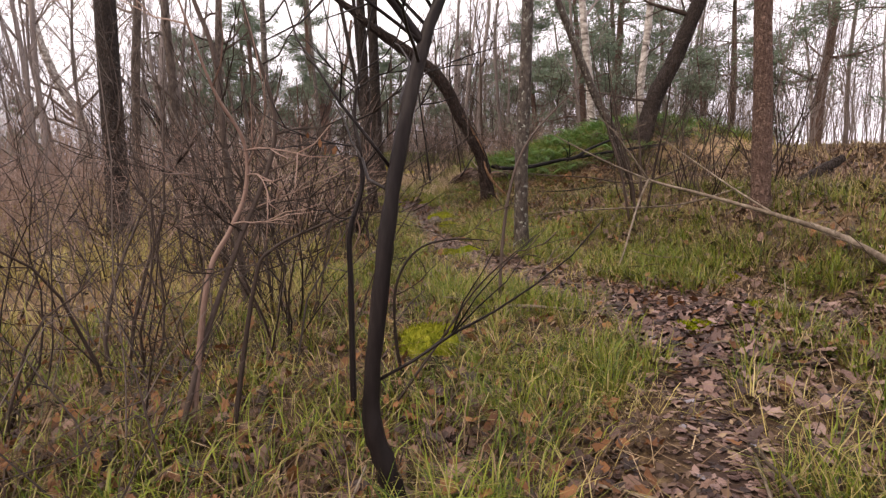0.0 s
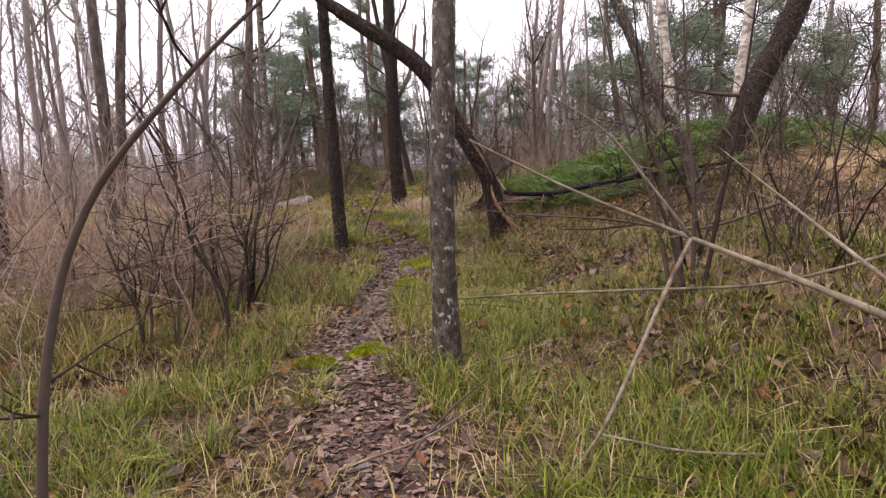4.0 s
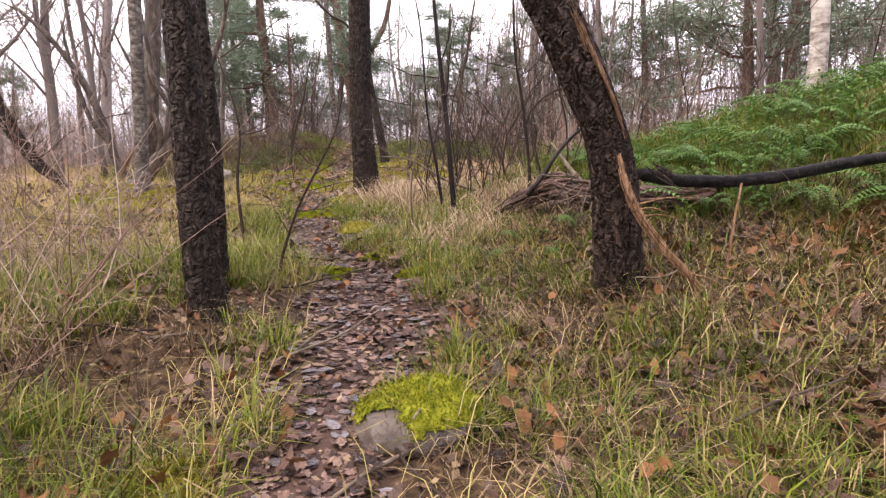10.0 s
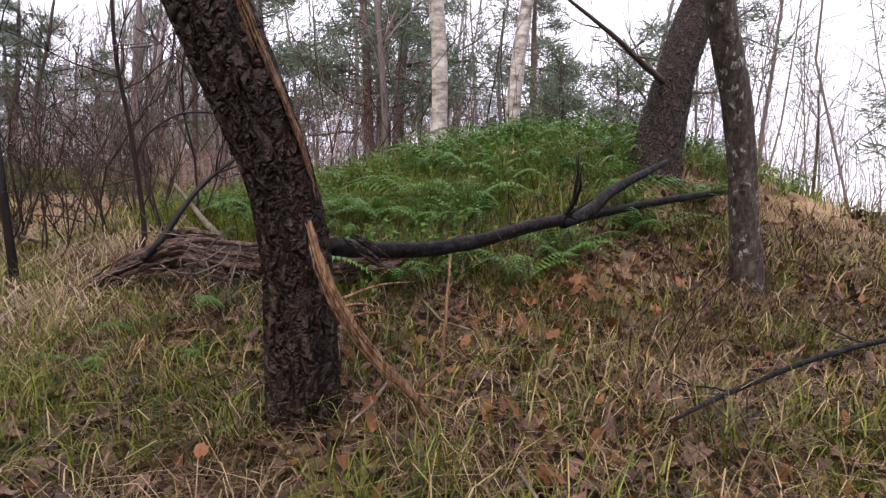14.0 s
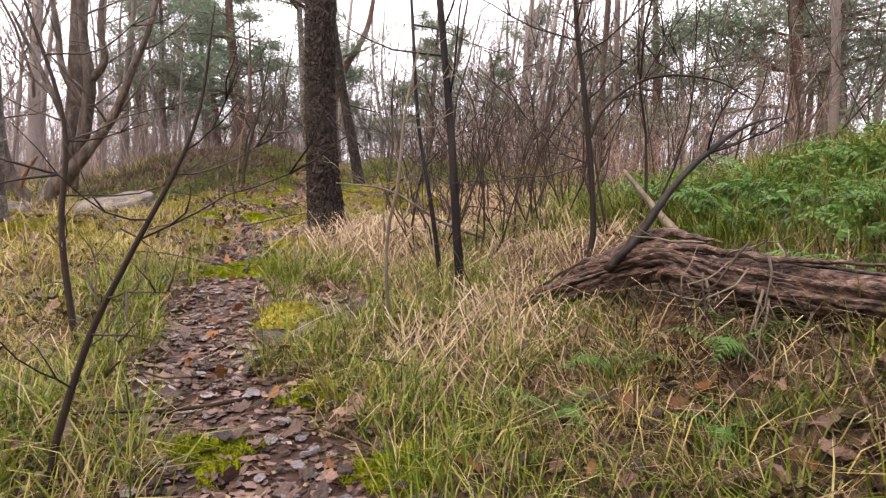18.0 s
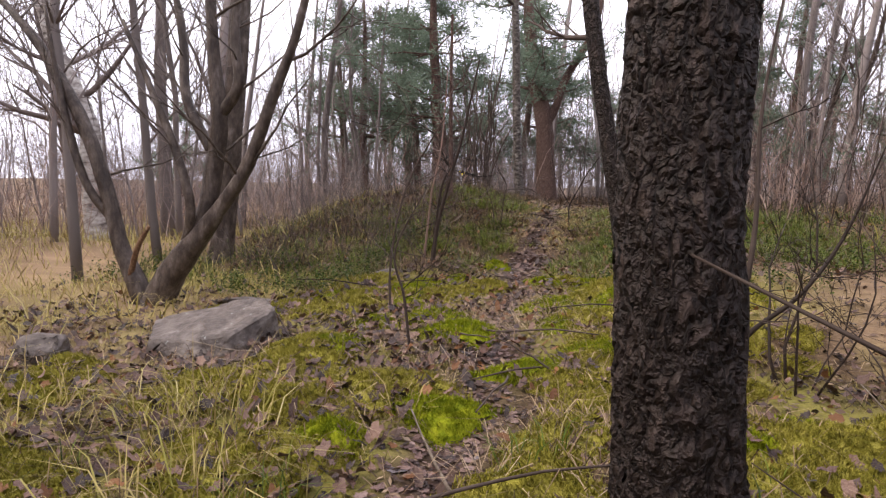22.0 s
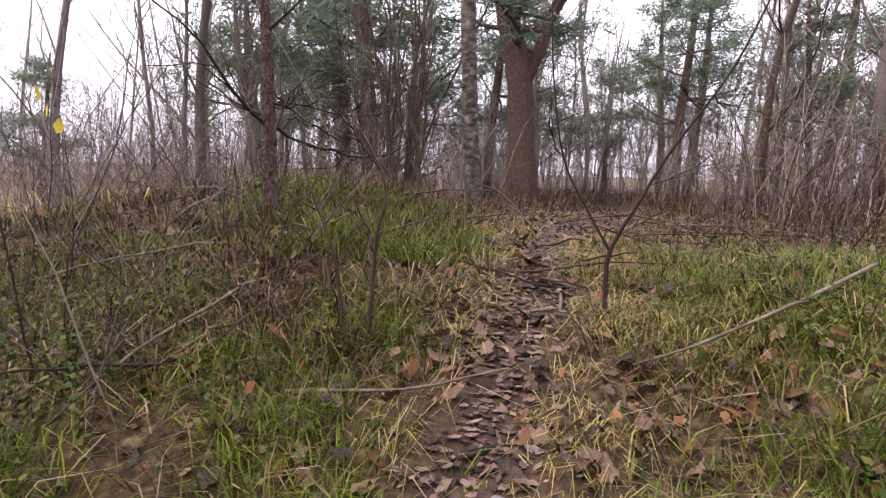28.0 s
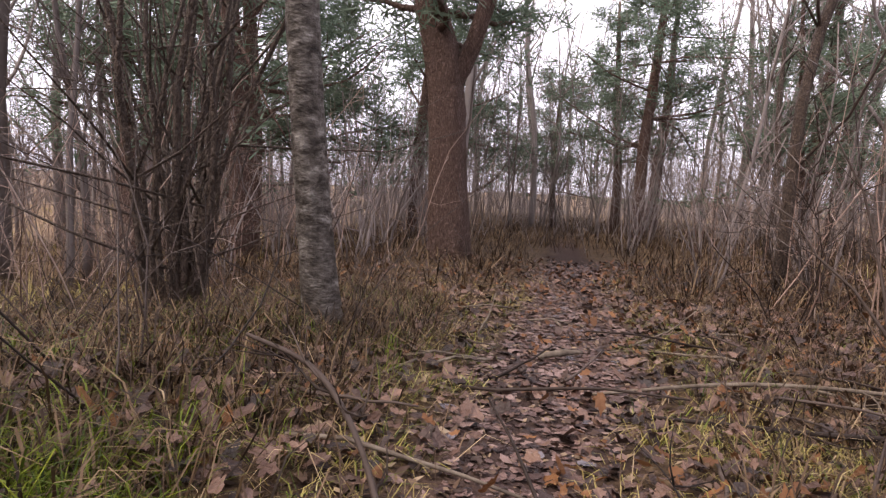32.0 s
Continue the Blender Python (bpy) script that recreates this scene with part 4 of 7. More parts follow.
fallen_log()
bent_stick("snapped_stick", "grey broken stub leaning behind the log", [on(2.58, 15.95, -0.03), (2.47, 16.15, 0.88), (2.31, 16.5, 1.2)], [0.03, 0.027, 0.012], M_TWIG_PALE, 8, rough=0.15, seed=264)
bent_stick("fallen_branch", "long wet black branch with pale lichen resting on the fern bank", [(2.15, 13.75, 0.98), (2.5, 14.0, 0.93), (3.04, 14.0, 0.94), (3.73, 14.0, 1.06), (4.22, 14.0, 1.12), (5.3, 14.0, 1.26), (6.3, 14.0, 1.36)], [0.042, 0.047, 0.046, 0.044, 0.038, 0.034, 0.026], M_BRANCH_WET, 10, rough=0.12, seed=62, side_twigs=3)
bent_stick("fallen_branch", "upper fork of a wet black branch", [(3.95, 14.0, 1.07), (4.22, 14.0, 1.14), (4.5, 14.0, 1.3), (5.17, 14.0, 1.54)], [0.045, 0.042, 0.035, 0.02], M_BRANCH_WET, 9, seed=63)
bent_stick("snapped_stick", "short upright snapped stick with an orange break", [(2.6, 13.55, gz(2.6, 13.55) - 0.02), (2.66, 13.6, 0.72), (2.72, 13.66, 0.93)], [0.007, 0.008, 0.006], M_WOOD_SPLIT, 7, seed=64)
bent_stick("forked_branch", "long pale forked branch lying over the undergrowth", [(1.24, 8.38, 1.55), (1.9, 8.32, 1.2), (2.6, 8.26, 0.89), (2.85, 7.5, 0.74), (3.01, 6.58, 0.59), (2.95, 5.8, 0.5), (2.85, 5.1, 0.34)], [0.004, 0.009, 0.014, 0.017, 0.02, 0.027, 0.03], M_TWIG_PALE, 8, rough=0.1, seed=65, side_twigs=5, twig_len=0.5)
bent_stick("forked_branch", "pale drooping arm of a forked branch reaching the leaves", [(2.6, 8.26, 0.89), (2.38, 8.1, 0.6), (2.05, 7.7, 0.3), (1.75, 7.3, 0.1), (1.5, 7.0, 0.03)], [0.0136, 0.0136, 0.0124, 0.0099, 0.005], M_TWIG_PALE, 8, seed=66)
bent_stick("forked_branch", "thin pale branch rising from a fork", [(2.6, 8.26, 0.89), (2.33, 8.28, 1.25), (2.03, 8.3, 1.6), (1.55, 8.3, 1.9)], [0.0125, 0.009, 0.006, 0.0025], M_TWIG_PALE, 7, seed=67, side_twigs=5, up=0.1)
bent_stick("forked_branch", "upper arm of a long forked branch", [(3.01, 6.58, 0.59), (3.0, 7.2, 0.82), (3.03, 8.0, 1.12), (3.09, 8.92, 1.45)], [0.0136, 0.011, 0.008, 0.003], M_TWIG_PALE, 7, seed=68, side_twigs=5)
bent_stick("low_branch", "long pale thin branch lying over the grass", [(1.0, 8.9, 0.42), (1.6, 8.6, 0.5), (2.3, 8.5, 0.52), (3.2, 8.4, 0.55), (4.0, 8.3, 0.75)], [0.005, 0.0074, 0.0087, 0.0099, 0.0112], M_TWIG_PALE, 7, seed=69, side_twigs=3)
bent_stick("low_branch", "dark thin branch hanging low over the bank", [(1.3, 10.2, 1.0), (1.9, 10.1, 0.92), (2.6, 10.0, 0.86), (3.4, 9.9, 0.75), (4.2, 9.8, 1.0)], [0.0037, 0.0074, 0.0099, 0.0124, 0.0149], M_TWIG, 7, seed=70, side_twigs=4)
bent_stick("low_branch", "dark thin branch lying on the slope", [(2.75, 12.55, 0.5), (3.3, 12.6, 0.48), (4.0, 12.5, 0.55), (4.7, 12.3, 0.62)], [0.006, 0.011, 0.013, 0.014], M_BRANCH_WET, 7, seed=71, side_twigs=2)
bent_stick("fallen_branch", "dark broken stump of a branch on the bank", [on(4.6, 8.2, 0.02), on(4.9, 8.15, 0.14), on(5.3, 8.1, 0.3)], [0.07, 0.075, 0.05], M_BARK_DARK, 9, rough=0.15, seed=72, category="log")
bent_stick("dead_sapling", "thin black upright dead stem in the straw", [on(1.3, 16.5, -0.05), (1.25, 16.5, 0.9), (1.2, 16.5, 1.45), (1.1, 16.5, 2.3), (1.0, 16.5, 3.4)], [0.0336, 0.0288, 0.0256, 0.0208, 0.0096], M_TWIG_BLACK, 9, seed=73, side_twigs=5, twig_len=0.9, category="tree")
bent_stick("dead_sapling", "second thin black stem leaning beside another", [on(1.2, 16.65, -0.05), (1.12, 16.7, 0.9), (1.02, 16.8, 1.5), (0.95, 16.9, 2.4), (0.8, 17, 3.2)], [0.0187, 0.0154, 0.0132, 0.0099, 0.0044], M_TWIG_BLACK, 8, seed=74, side_twigs=6, twig_len=1.0, category="tree")
bent_stick("sapling", "crooked black sapling with a swollen base", [on(-1.16, 3.38, -0.04), (-1.22, 3.38, 0.22), (-1.26, 3.4, 0.45), (-1.2, 3.4, 0.9), (-1.13, 3.42, 1.28), (-1.03, 3.45, 1.63), (-0.9, 3.5, 1.95), (-0.8, 3.6, 2.5)], [0.038, 0.036, 0.03, 0.027, 0.025, 0.022, 0.016, 0.008], M_TWIG_BLACK, 9, rough=0.22, seed=75, side_twigs=9, twig_len=0.9, category="tree")
bent_stick("low_branch", "forked upper arm of a crooked black sapling", [(-1.03, 3.45, 1.63), (-1.12, 3.44, 1.75), (-1.25, 3.42, 1.9), (-1.35, 3.4, 2.2)], [0.016, 0.013, 0.01, 0.005], M_TWIG_BLACK, 7, seed=175, side_twigs=4, twig_len=0.5)
bent_stick("sapling", "slim black sapling in the grass", [on(-2.06, 6.5, -0.04), (-2.1, 6.5, 0.65), (-2.14, 6.5, 1.34), (-2.16, 6.5, 2.08), (-2.3, 6.5, 2.6), (-2.4, 6.5, 3.4)], [0.034, 0.028, 0.024, 0.02, 0.015, 0.008], M_TWIG, 8, seed=76, side_twigs=8, twig_len=0.9, category="tree")
bent_stick("sapling", "thin greenish sapling bowing over the trail", [on(-0.03, 6.0, -0.04), (0.0, 6, 0.51), (0.07, 6, 0.98), (0.2, 6, 1.32), (0.43, 6.0, 1.58), (0.68, 6.0, 1.8)], [0.016, 0.014, 0.012, 0.01, 0.007, 0.003], M_TWIG, 7, seed=77, side_twigs=5, twig_len=0.5, category="tree")
bent_stick("snag", "short broken dark stump of a sapling", [on(-1.55, 11.5, -0.05), (-1.58, 11.5, 0.5), (-1.6, 11.52, 0.95)], [0.03, 0.026, 0.018], M_TWIG, 8, seed=78, category="tree")
bent_stick("snag", "short broken stump with split orange wood", [on(-1.3, 11.45, -0.05), (-1.28, 11.45, 0.5), (-1.27, 11.45, 0.88)], [0.04, 0.034, 0.02], M_TWIG_RED, 8, seed=79, category="tree")
bent_stick("sapling", "thin bare sapling with a fork beside the trail", [on(-0.78, 16.05, -0.03), (-0.82, 16.05, 0.8), (-0.78, 16.05, 1.35), (-0.95, 16.05, 2.0)], [0.018, 0.015, 0.012, 0.006], M_TWIG, 7, seed=80, side_twigs=6, twig_len=0.8, category="tree")
bent_stick("sapling", "thin dark sapling leaning over the grass", [on(-0.18, 14.64, -0.03), (-0.15, 14.64, 0.35), (-0.04, 14.64, 0.67), (0.07, 14.64, 0.89), (0.26, 14.64, 1.26), (0.32, 14.66, 1.6)], [0.012, 0.011, 0.009, 0.008, 0.005, 0.002], M_TWIG, 7, seed=81, side_twigs=9, twig_len=0.5, category="tree")
bent_stick("sapling", "slim dark young tree behind the log", [on(2.0, 16.2, -0.03), (2.02, 16.2, 0.9), (1.93, 16.2, 1.58), (1.84, 16.2, 2.1), (1.8, 16.2, 3.0)], [0.02, 0.017, 0.015, 0.012, 0.006], M_TWIG, 8, seed=282, side_twigs=10, twig_len=1.0, category="tree")
bent_stick("low_branch", "long arching side branch of a slim young tree", [(1.96, 16.2, 1.35), (2.05, 16.2, 1.55), (2.3, 16.2, 1.72), (2.66, 16.2, 1.73), (2.95, 16.2, 1.62)], [0.011, 0.01, 0.008, 0.006, 0.003], M_TWIG, 7, seed=284, side_twigs=6, twig_len=0.4)
bent_stick("sapling", "twiggy sapling in the mossy clearing", [on(-1.21, 21.4, -0.03), (-1.26, 21.4, 0.91), (-1.33, 21.4, 1.25), (-1.1, 21.4, 1.7)], [0.012, 0.01, 0.008, 0.003], M_TWIG, 6, seed=82, side_twigs=7, twig_len=0.6, category="tree")
bent_stick("sapling", "short crooked dark sapling forking beside the stout trunk", [on(0.89, 21.16, -0.03), (0.88, 21.16, 0.77), (0.9, 21.16, 1.0), (0.94, 21.16, 1.5), (0.93, 21.16, 2.2), (1.02, 21.16, 3.0)], [0.026, 0.023, 0.02, 0.016, 0.011, 0.005], M_TWIG, 8, seed=83, side_twigs=7, twig_len=0.7, category="tree")
bent_stick("low_branch", "forked arm of a short crooked sapling", [(0.885, 21.16, 0.78), (0.99, 21.15, 0.92), (1.2, 21.1, 1.15), (1.4, 21.12, 1.5), (1.55, 21.1, 2.0)], [0.017, 0.015, 0.012, 0.009, 0.004], M_TWIG, 7, seed=283, side_twigs=5, twig_len=0.5)
bent_stick("sapling", "twiggy sapling at the foot of the mound", [on(-1.75, 22.6, -0.03), (-1.75, 22.6, 1.0), (-1.6, 22.6, 1.7), (-1.2, 22.6, 2.4)], [0.014, 0.011, 0.009, 0.004], M_TWIG, 6, seed=84, side_twigs=7, twig_len=0.8, category="tree")
bent_stick("fallen_branch", "dry pale stick lying across the trail", [on(-0.35, 18.3, 0.03), on(0.1, 17.95, 0.05), on(0.5, 17.5, 0.04), on(0.7, 17.1, 0.05)], [0.006, 0.012, 0.014, 0.012], M_TWIG_PALE, 7, seed=85)
bent_stick("low_branch", "bare branch leaning from the thicket across the straw", [on(1.7, 17.6, 0.02), (1.3, 17.5, 0.75), (0.85, 17.4, 1.0), (0.45, 17.4, 1.05)], [0.018, 0.014, 0.01, 0.004], M_TWIG_PALE, 7, seed=86, side_twigs=5)
bent_stick("low_branch", "pale curved dead stem standing in the thicket", [on(0.85, 15.88, -0.02), (0.82, 15.85, 0.65), (0.83, 15.85, 0.88), (0.87, 15.85, 1.1), (0.9, 15.86, 1.45), (0.97, 15.9, 1.8)], [0.0104, 0.0091, 0.0084, 0.0065, 0.0046], M_TWIG_PALE, 7, seed=87, side_twigs=6)
bent_stick("snag", "dark dead sapling leaning over the mound", [on(-1.85, 24.6, -0.04), (-1.8, 24.6, 1.12), (-1.74, 24.6, 1.39), (-1.66, 24.6, 1.71), (-1.57, 24.6, 2.01), (-1.49, 24.6, 2.31), (-1.3, 24.6, 3.2)], [0.026, 0.023, 0.022, 0.02, 0.018, 0.016, 0.009], M_TWIG, 9, rough=0.2, seed=88, side_twigs=6, twig_len=0.3, category="tree")
bent_stick("snag", "broken dark sapling with a jagged top", [on(-1.88, 24.63, -0.04), (-1.84, 24.63, 0.97), (-1.77, 24.63, 1.56), (-1.72, 24.63, 1.75), (-1.68, 24.63, 1.85)], [0.017, 0.015, 0.014, 0.013, 0.008], M_TWIG, 8, rough=0.25, seed=89, side_twigs=4, twig_len=0.25, category="tree")
bent_stick("snag", "thin pale leaning sapling on the mound", [on(-1.98, 24.66, -0.04), (-1.91, 24.66, 1.33), (-1.88, 24.66, 1.61), (-1.8, 24.66, 1.98), (-1.75, 24.66, 2.32), (-1.7, 24.66, 3.1)], [0.013, 0.011, 0.01, 0.009, 0.008, 0.004], M_TWIG_RED, 7, rough=0.15, seed=289, side_twigs=5, twig_len=0.4, category="tree")
bent_stick("sapling", "thin olive-brown forked sapling on the edge of the trail", [on(-0.21, 27.05, -0.03), (-0.21, 27.08, 1.2), (-0.2, 27.1, 1.4), (-0.08, 27.1, 1.65), (0.05, 27.1, 1.9), (0.3, 27.1, 2.3), (0.5, 27.1, 2.8)], [0.014, 0.012, 0.011, 0.008, 0.007, 0.005, 0.003], M_TWIG, 7, seed=90, side_twigs=4, category="tree")
bent_stick("low_branch", "slanting arm of a thin olive-brown sapling", [(-0.2, 27.1, 1.4), (-0.32, 27.1, 1.6), (-0.45, 27.1, 1.85), (-0.52, 27.12, 2.25), (-0.55, 27.15, 2.7)], [0.0075, 0.0065, 0.005, 0.004, 0.002], M_TWIG, 6, seed=91, side_twigs=3)
bent_stick("sapling", "dark bare sapling with two arms on the mound", [on(-1.28, 26.4, -0.03), (-1.3, 26.4, 1.0), (-1.34, 26.4, 1.3), (-1.37, 26.4, 1.45), (-1.5, 26.42, 1.75)], [0.011, 0.01, 0.008, 0.006, 0.003], M_TWIG, 7, seed=290, side_twigs=5, category="tree")
bent_stick("sapling", "slim dark stem beside a two-armed sapling", [on(-1.27, 26.42, -0.03), (-1.22, 26.42, 1.1), (-1.18, 26.4, 1.5), (-1.15, 26.4, 1.71), (-1.3, 26.4, 2.0)], [0.01, 0.009, 0.008, 0.006, 0.003], M_TWIG, 7, seed=291, side_twigs=4, category="tree")
bent_stick("low_branch", "long black branch drooping from a young pine over the mound", [(-2.3, 27.75, 2.2), (-2.46, 27.95, 2.12), (-2.38, 28.13, 1.98), (-2.24, 28.13, 1.93), (-2.12, 28.13, 1.89), (-2.01, 28.13, 1.885), (-1.93, 28.13, 1.85), (-1.84, 28.13, 1.84), (-1.71, 28.13, 1.85), (-1.6, 28.13, 1.87), (-1.51, 28.13, 1.94), (-1.43, 28.13, 2.01)], [0.011, 0.01, 0.0095, 0.009, 0.0085, 0.0085, 0.007, 0.006, 0.005, 0.004, 0.0028, 0.0015], M_TWIG_BLACK, 7, rough=0.2, seed=392, side_twigs=9, twig_len=0.22, up=0.05, steps=4)
bent_stick("low_branch", "black upper branch meeting a drooping one", [(-2.3, 27.76, 2.28), (-2.42, 28.0, 2.2), (-2.35, 28.13, 2.17), (-2.24, 28.13, 2.09), (-2.12, 28.13, 2.03), (-1.98, 28.13, 1.95), (-1.9, 28.13, 1.95)], [0.008, 0.007, 0.0065, 0.006, 0.005, 0.004, 0.002], M_TWIG_BLACK, 6, rough=0.2, seed=393, side_twigs=7, twig_len=0.2, up=0.1, steps=4)
bent_stick("low_branch", "thin hooked twig hanging under a black branch", [(-2.01, 28.13, 1.885), (-1.96, 28.13, 1.84), (-1.97, 28.13, 1.8), (-2.03, 28.13, 1.76), (-2.18, 28.14, 1.75), (-2.35, 28.15, 1.74)], [0.005, 0.0045, 0.004, 0.0035, 0.0025, 0.0015], M_TWIG_BLACK, 6, seed=394, side_twigs=4, twig_len=0.12, steps=4)
bent_stick("low_branch", "wiry black twig stretching level from a young pine", [(-2.31, 27.75, 2.3), (-2.4, 28.1, 2.22), (-2.24, 28.3, 2.19), (-2.03, 28.3, 2.14), (-1.79, 28.3, 2.14), (-1.67, 28.3, 2.17)], [0.006, 0.005, 0.0045, 0.004, 0.0028, 0.0015], M_TWIG_BLACK, 6, rough=0.2, seed=395, side_twigs=8, twig_len=0.25, up=0.15, steps=4)
bent_stick("fallen_branch", "dark bare branch lying beside the trail", [on(-0.17, 29.5, 0.04), on(0.0, 29.6, 0.1), on(0.11, 29.6, 0.09), on(0.31, 29.53, 0.06), on(0.67, 29.45, 0.08), on(1.1, 29.4, 0.05)], [0.003, 0.005, 0.006, 0.008, 0.009, 0.008], M_TWIG_BLACK, 7, rough=0.15, seed=396, side_twigs=6, twig_len=0.3)
bent_stick("fallen_branch", "bent fallen branch with peeling bark beside the trail", [(-1.22, 29.85, gz(-1.22, 29.85) + 0.32), on(-1.0, 29.8, 0.3), on(-0.85, 29.7, 0.2), on(-0.72, 29.5, 0.1), on(-0.62, 29.2, 0.06)], [0.0072, 0.0102, 0.0102, 0.009, 0.006], M_TWIG, 8, seed=93, side_twigs=4)
bent_stick("fallen_branch", "pale lichened stick lying over the tussocks", [on(-0.15, 26.45, 0.08), on(0.1, 26.55, 0.12), on(0.47, 26.6, 0.14), on(0.75, 26.65, 0.22)], [0.0037, 0.0062, 0.0081, 0.0081], M_TWIG_PALE, 7, seed=94, side_twigs=3)
bent_stick("fallen_branch", "long thin log lying across the rise", [on(0.1, 31.0, 0.05), on(0.9, 31.05, 0.06), on(1.7, 31.0, 0.07), on(2.6, 30.9, 0.06)], [0.0074, 0.0112, 0.0099, 0.0062], M_TWIG_PALE, 7, seed=95, side_twigs=3)
bent_stick("fallen_branch", "dark crossing branch on the rise", [on(0.3, 30.6, 0.06), on(1.2, 30.5, 0.08), on(2.2, 30.6, 0.1)], [0.0074, 0.0124, 0.0099], M_TWIG, 7, seed=96, side_twigs=4)
bent_stick("broken_branch", "short pale broken branch piece on the trail", [on(-0.1, 31.75, 0.03), on(0.05, 31.8, 0.05), on(0.2, 31.9, 0.04)], [0.018, 0.024, 0.012], M_TWIG_PALE, 7, seed=98)

bent_stick("sapling", "crooked dark stem bending over the undergrowth", [on(-1.05, 10.24, -0.04), (-1.07, 10.24, 0.1), (-1.13, 10.19, 0.5), (-1.22, 10.13, 0.87), (-1.34, 10.03, 1.12), (-1.41, 9.96, 1.38), (-1.45, 9.93, 1.65), (-1.6, 9.9, 2.2)], [0.013, 0.012, 0.011, 0.011, 0.01, 0.008, 0.004], M_TWIG, 8, seed=161, side_twigs=8, twig_len=0.6, category="tree")
bent_stick("shrub", "dark slender stem of a clump leaning outward", [on(-0.98, 10.7, -0.04), (-0.95, 10.8, 0.2), (-0.84, 11.03, 0.68), (-0.69, 11.08, 1.14), (-0.54, 11.13, 1.59), (-0.5, 11.15, 2.0)], [0.013, 0.011, 0.01, 0.008, 0.004], M_TWIG, 7, seed=162, side_twigs=7, twig_len=0.5, category="shrub")
bent_stick("shrub", "slender reddish stem of a clump", [on(-1.0, 10.72, -0.04), (-0.93, 10.85, 0.3), (-0.8, 11.04, 0.83), (-0.66, 11.09, 1.29), (-0.6, 11.11, 1.8)], [0.011, 0.01, 0.008, 0.004], M_TWIG_RED, 7, seed=163, side_twigs=7, twig_len=0.5, category="shrub")
bent_stick("shrub", "thin dark stem with fine side twigs", [on(-0.86, 10.75, -0.04), (-0.75, 10.95, 0.4), (-0.56, 11.12, 1.14), (-0.49, 11.15, 1.55)], [0.009, 0.008, 0.006, 0.003], M_TWIG, 7, seed=164, side_twigs=6, twig_len=0.45, category="shrub")
bent_stick("fallen_branch", "pale bent dead branch in the grass", [on(-0.95, 10.6, 0.14), on(-0.72, 10.55, 0.12), on(-0.62, 10.4, 0.05), on(-0.55, 10.15, 0.02)], [0.012, 0.012, 0.01, 0.006], M_TWIG_PALE, 7, seed=165)
bent_stick("sapling", "thin straight black sapling in the wet grass", [on(-1.3, 4.21, -0.04), (-1.28, 4.22, 0.67), (-1.27, 4.22, 0.93), (-1.2, 4.23, 1.17), (-1.22, 4.23, 1.5), (-1.1, 4.25, 2.0)], [0.016, 0.014, 0.012, 0.009, 0.004], M_TWIG_BLACK, 7, seed=166, side_twigs=7, twig_len=0.6, category="tree")
bent_stick("sapling", "thin crooked sapling arching over the mossy rock", [on(-0.99, 4.56, -0.04), (-1.04, 4.56, 0.26), (-1.03, 4.56, 0.58), (-0.91, 4.57, 0.77), (-0.71, 4.57, 0.82), (-0.48, 4.56, 0.8)], [0.011, 0.009, 0.008, 0.006, 0.005, 0.002], M_TWIG, 7, seed=167, side_twigs=5, twig_len=0.4, category="tree")
bent_stick("low_branch", "wiry bent branch rising from the thicket", [on(-1.15, 4.2, -0.02), (-0.84, 4.27, 0.37), (-0.64, 4.27, 0.63), (-0.36, 4.23, 0.87)], [0.008, 0.006, 0.005, 0.002], M_TWIG, 6, seed=168, side_twigs=3, twig_len=0.3)
bent_stick("low_branch", "long thin branch slanting through the thicket", [on(-1.85, 4.1, -0.03), (-1.71, 4.19, 0.71), (-1.61, 4.22, 0.88), (-1.28, 4.32, 1.02), (-0.77, 4.37, 1.36)], [0.012, 0.01, 0.008, 0.006, 0.002], M_TWIG, 6, seed=169, side_twigs=6, twig_len=0.5)
bent_stick("sapling", "crooked reddish sapling in the thicket", [on(-2.05, 4.25, -0.03), (-1.93, 4.3, 0.72), (-1.82, 4.36, 0.95), (-1.74, 4.39, 1.13), (-1.73, 4.39, 1.36), (-1.84, 4.35, 1.6), (-1.95, 4.3, 2.0)], [0.014, 0.012, 0.01, 0.008, 0.004], M_TWIG_RED, 7, seed=170, side_twigs=8, twig_len=0.6, category="tree")
bent_stick("sapling", "dark sapling with a bent top in the thicket", [on(-2.1, 4.2, -0.03), (-1.97, 4.29, 0.43), (-1.8, 4.37, 0.86), (-1.59, 4.44, 1.39), (-1.67, 4.42, 1.87), (-1.75, 4.4, 2.4)], [0.015, 0.013, 0.012, 0.009, 0.004], M_TWIG, 7, seed=171, side_twigs=9, twig_len=0.7, category="tree")
bent_stick("fallen_branch", "straight pale stick lying on the grass", [on(-0.3, 5.71, 0.06), on(0.1, 5.62, 0.09), on(0.57, 5.48, 0.07)], [0.008, 0.014, 0.01], M_TWIG_PALE, 7, seed=172)
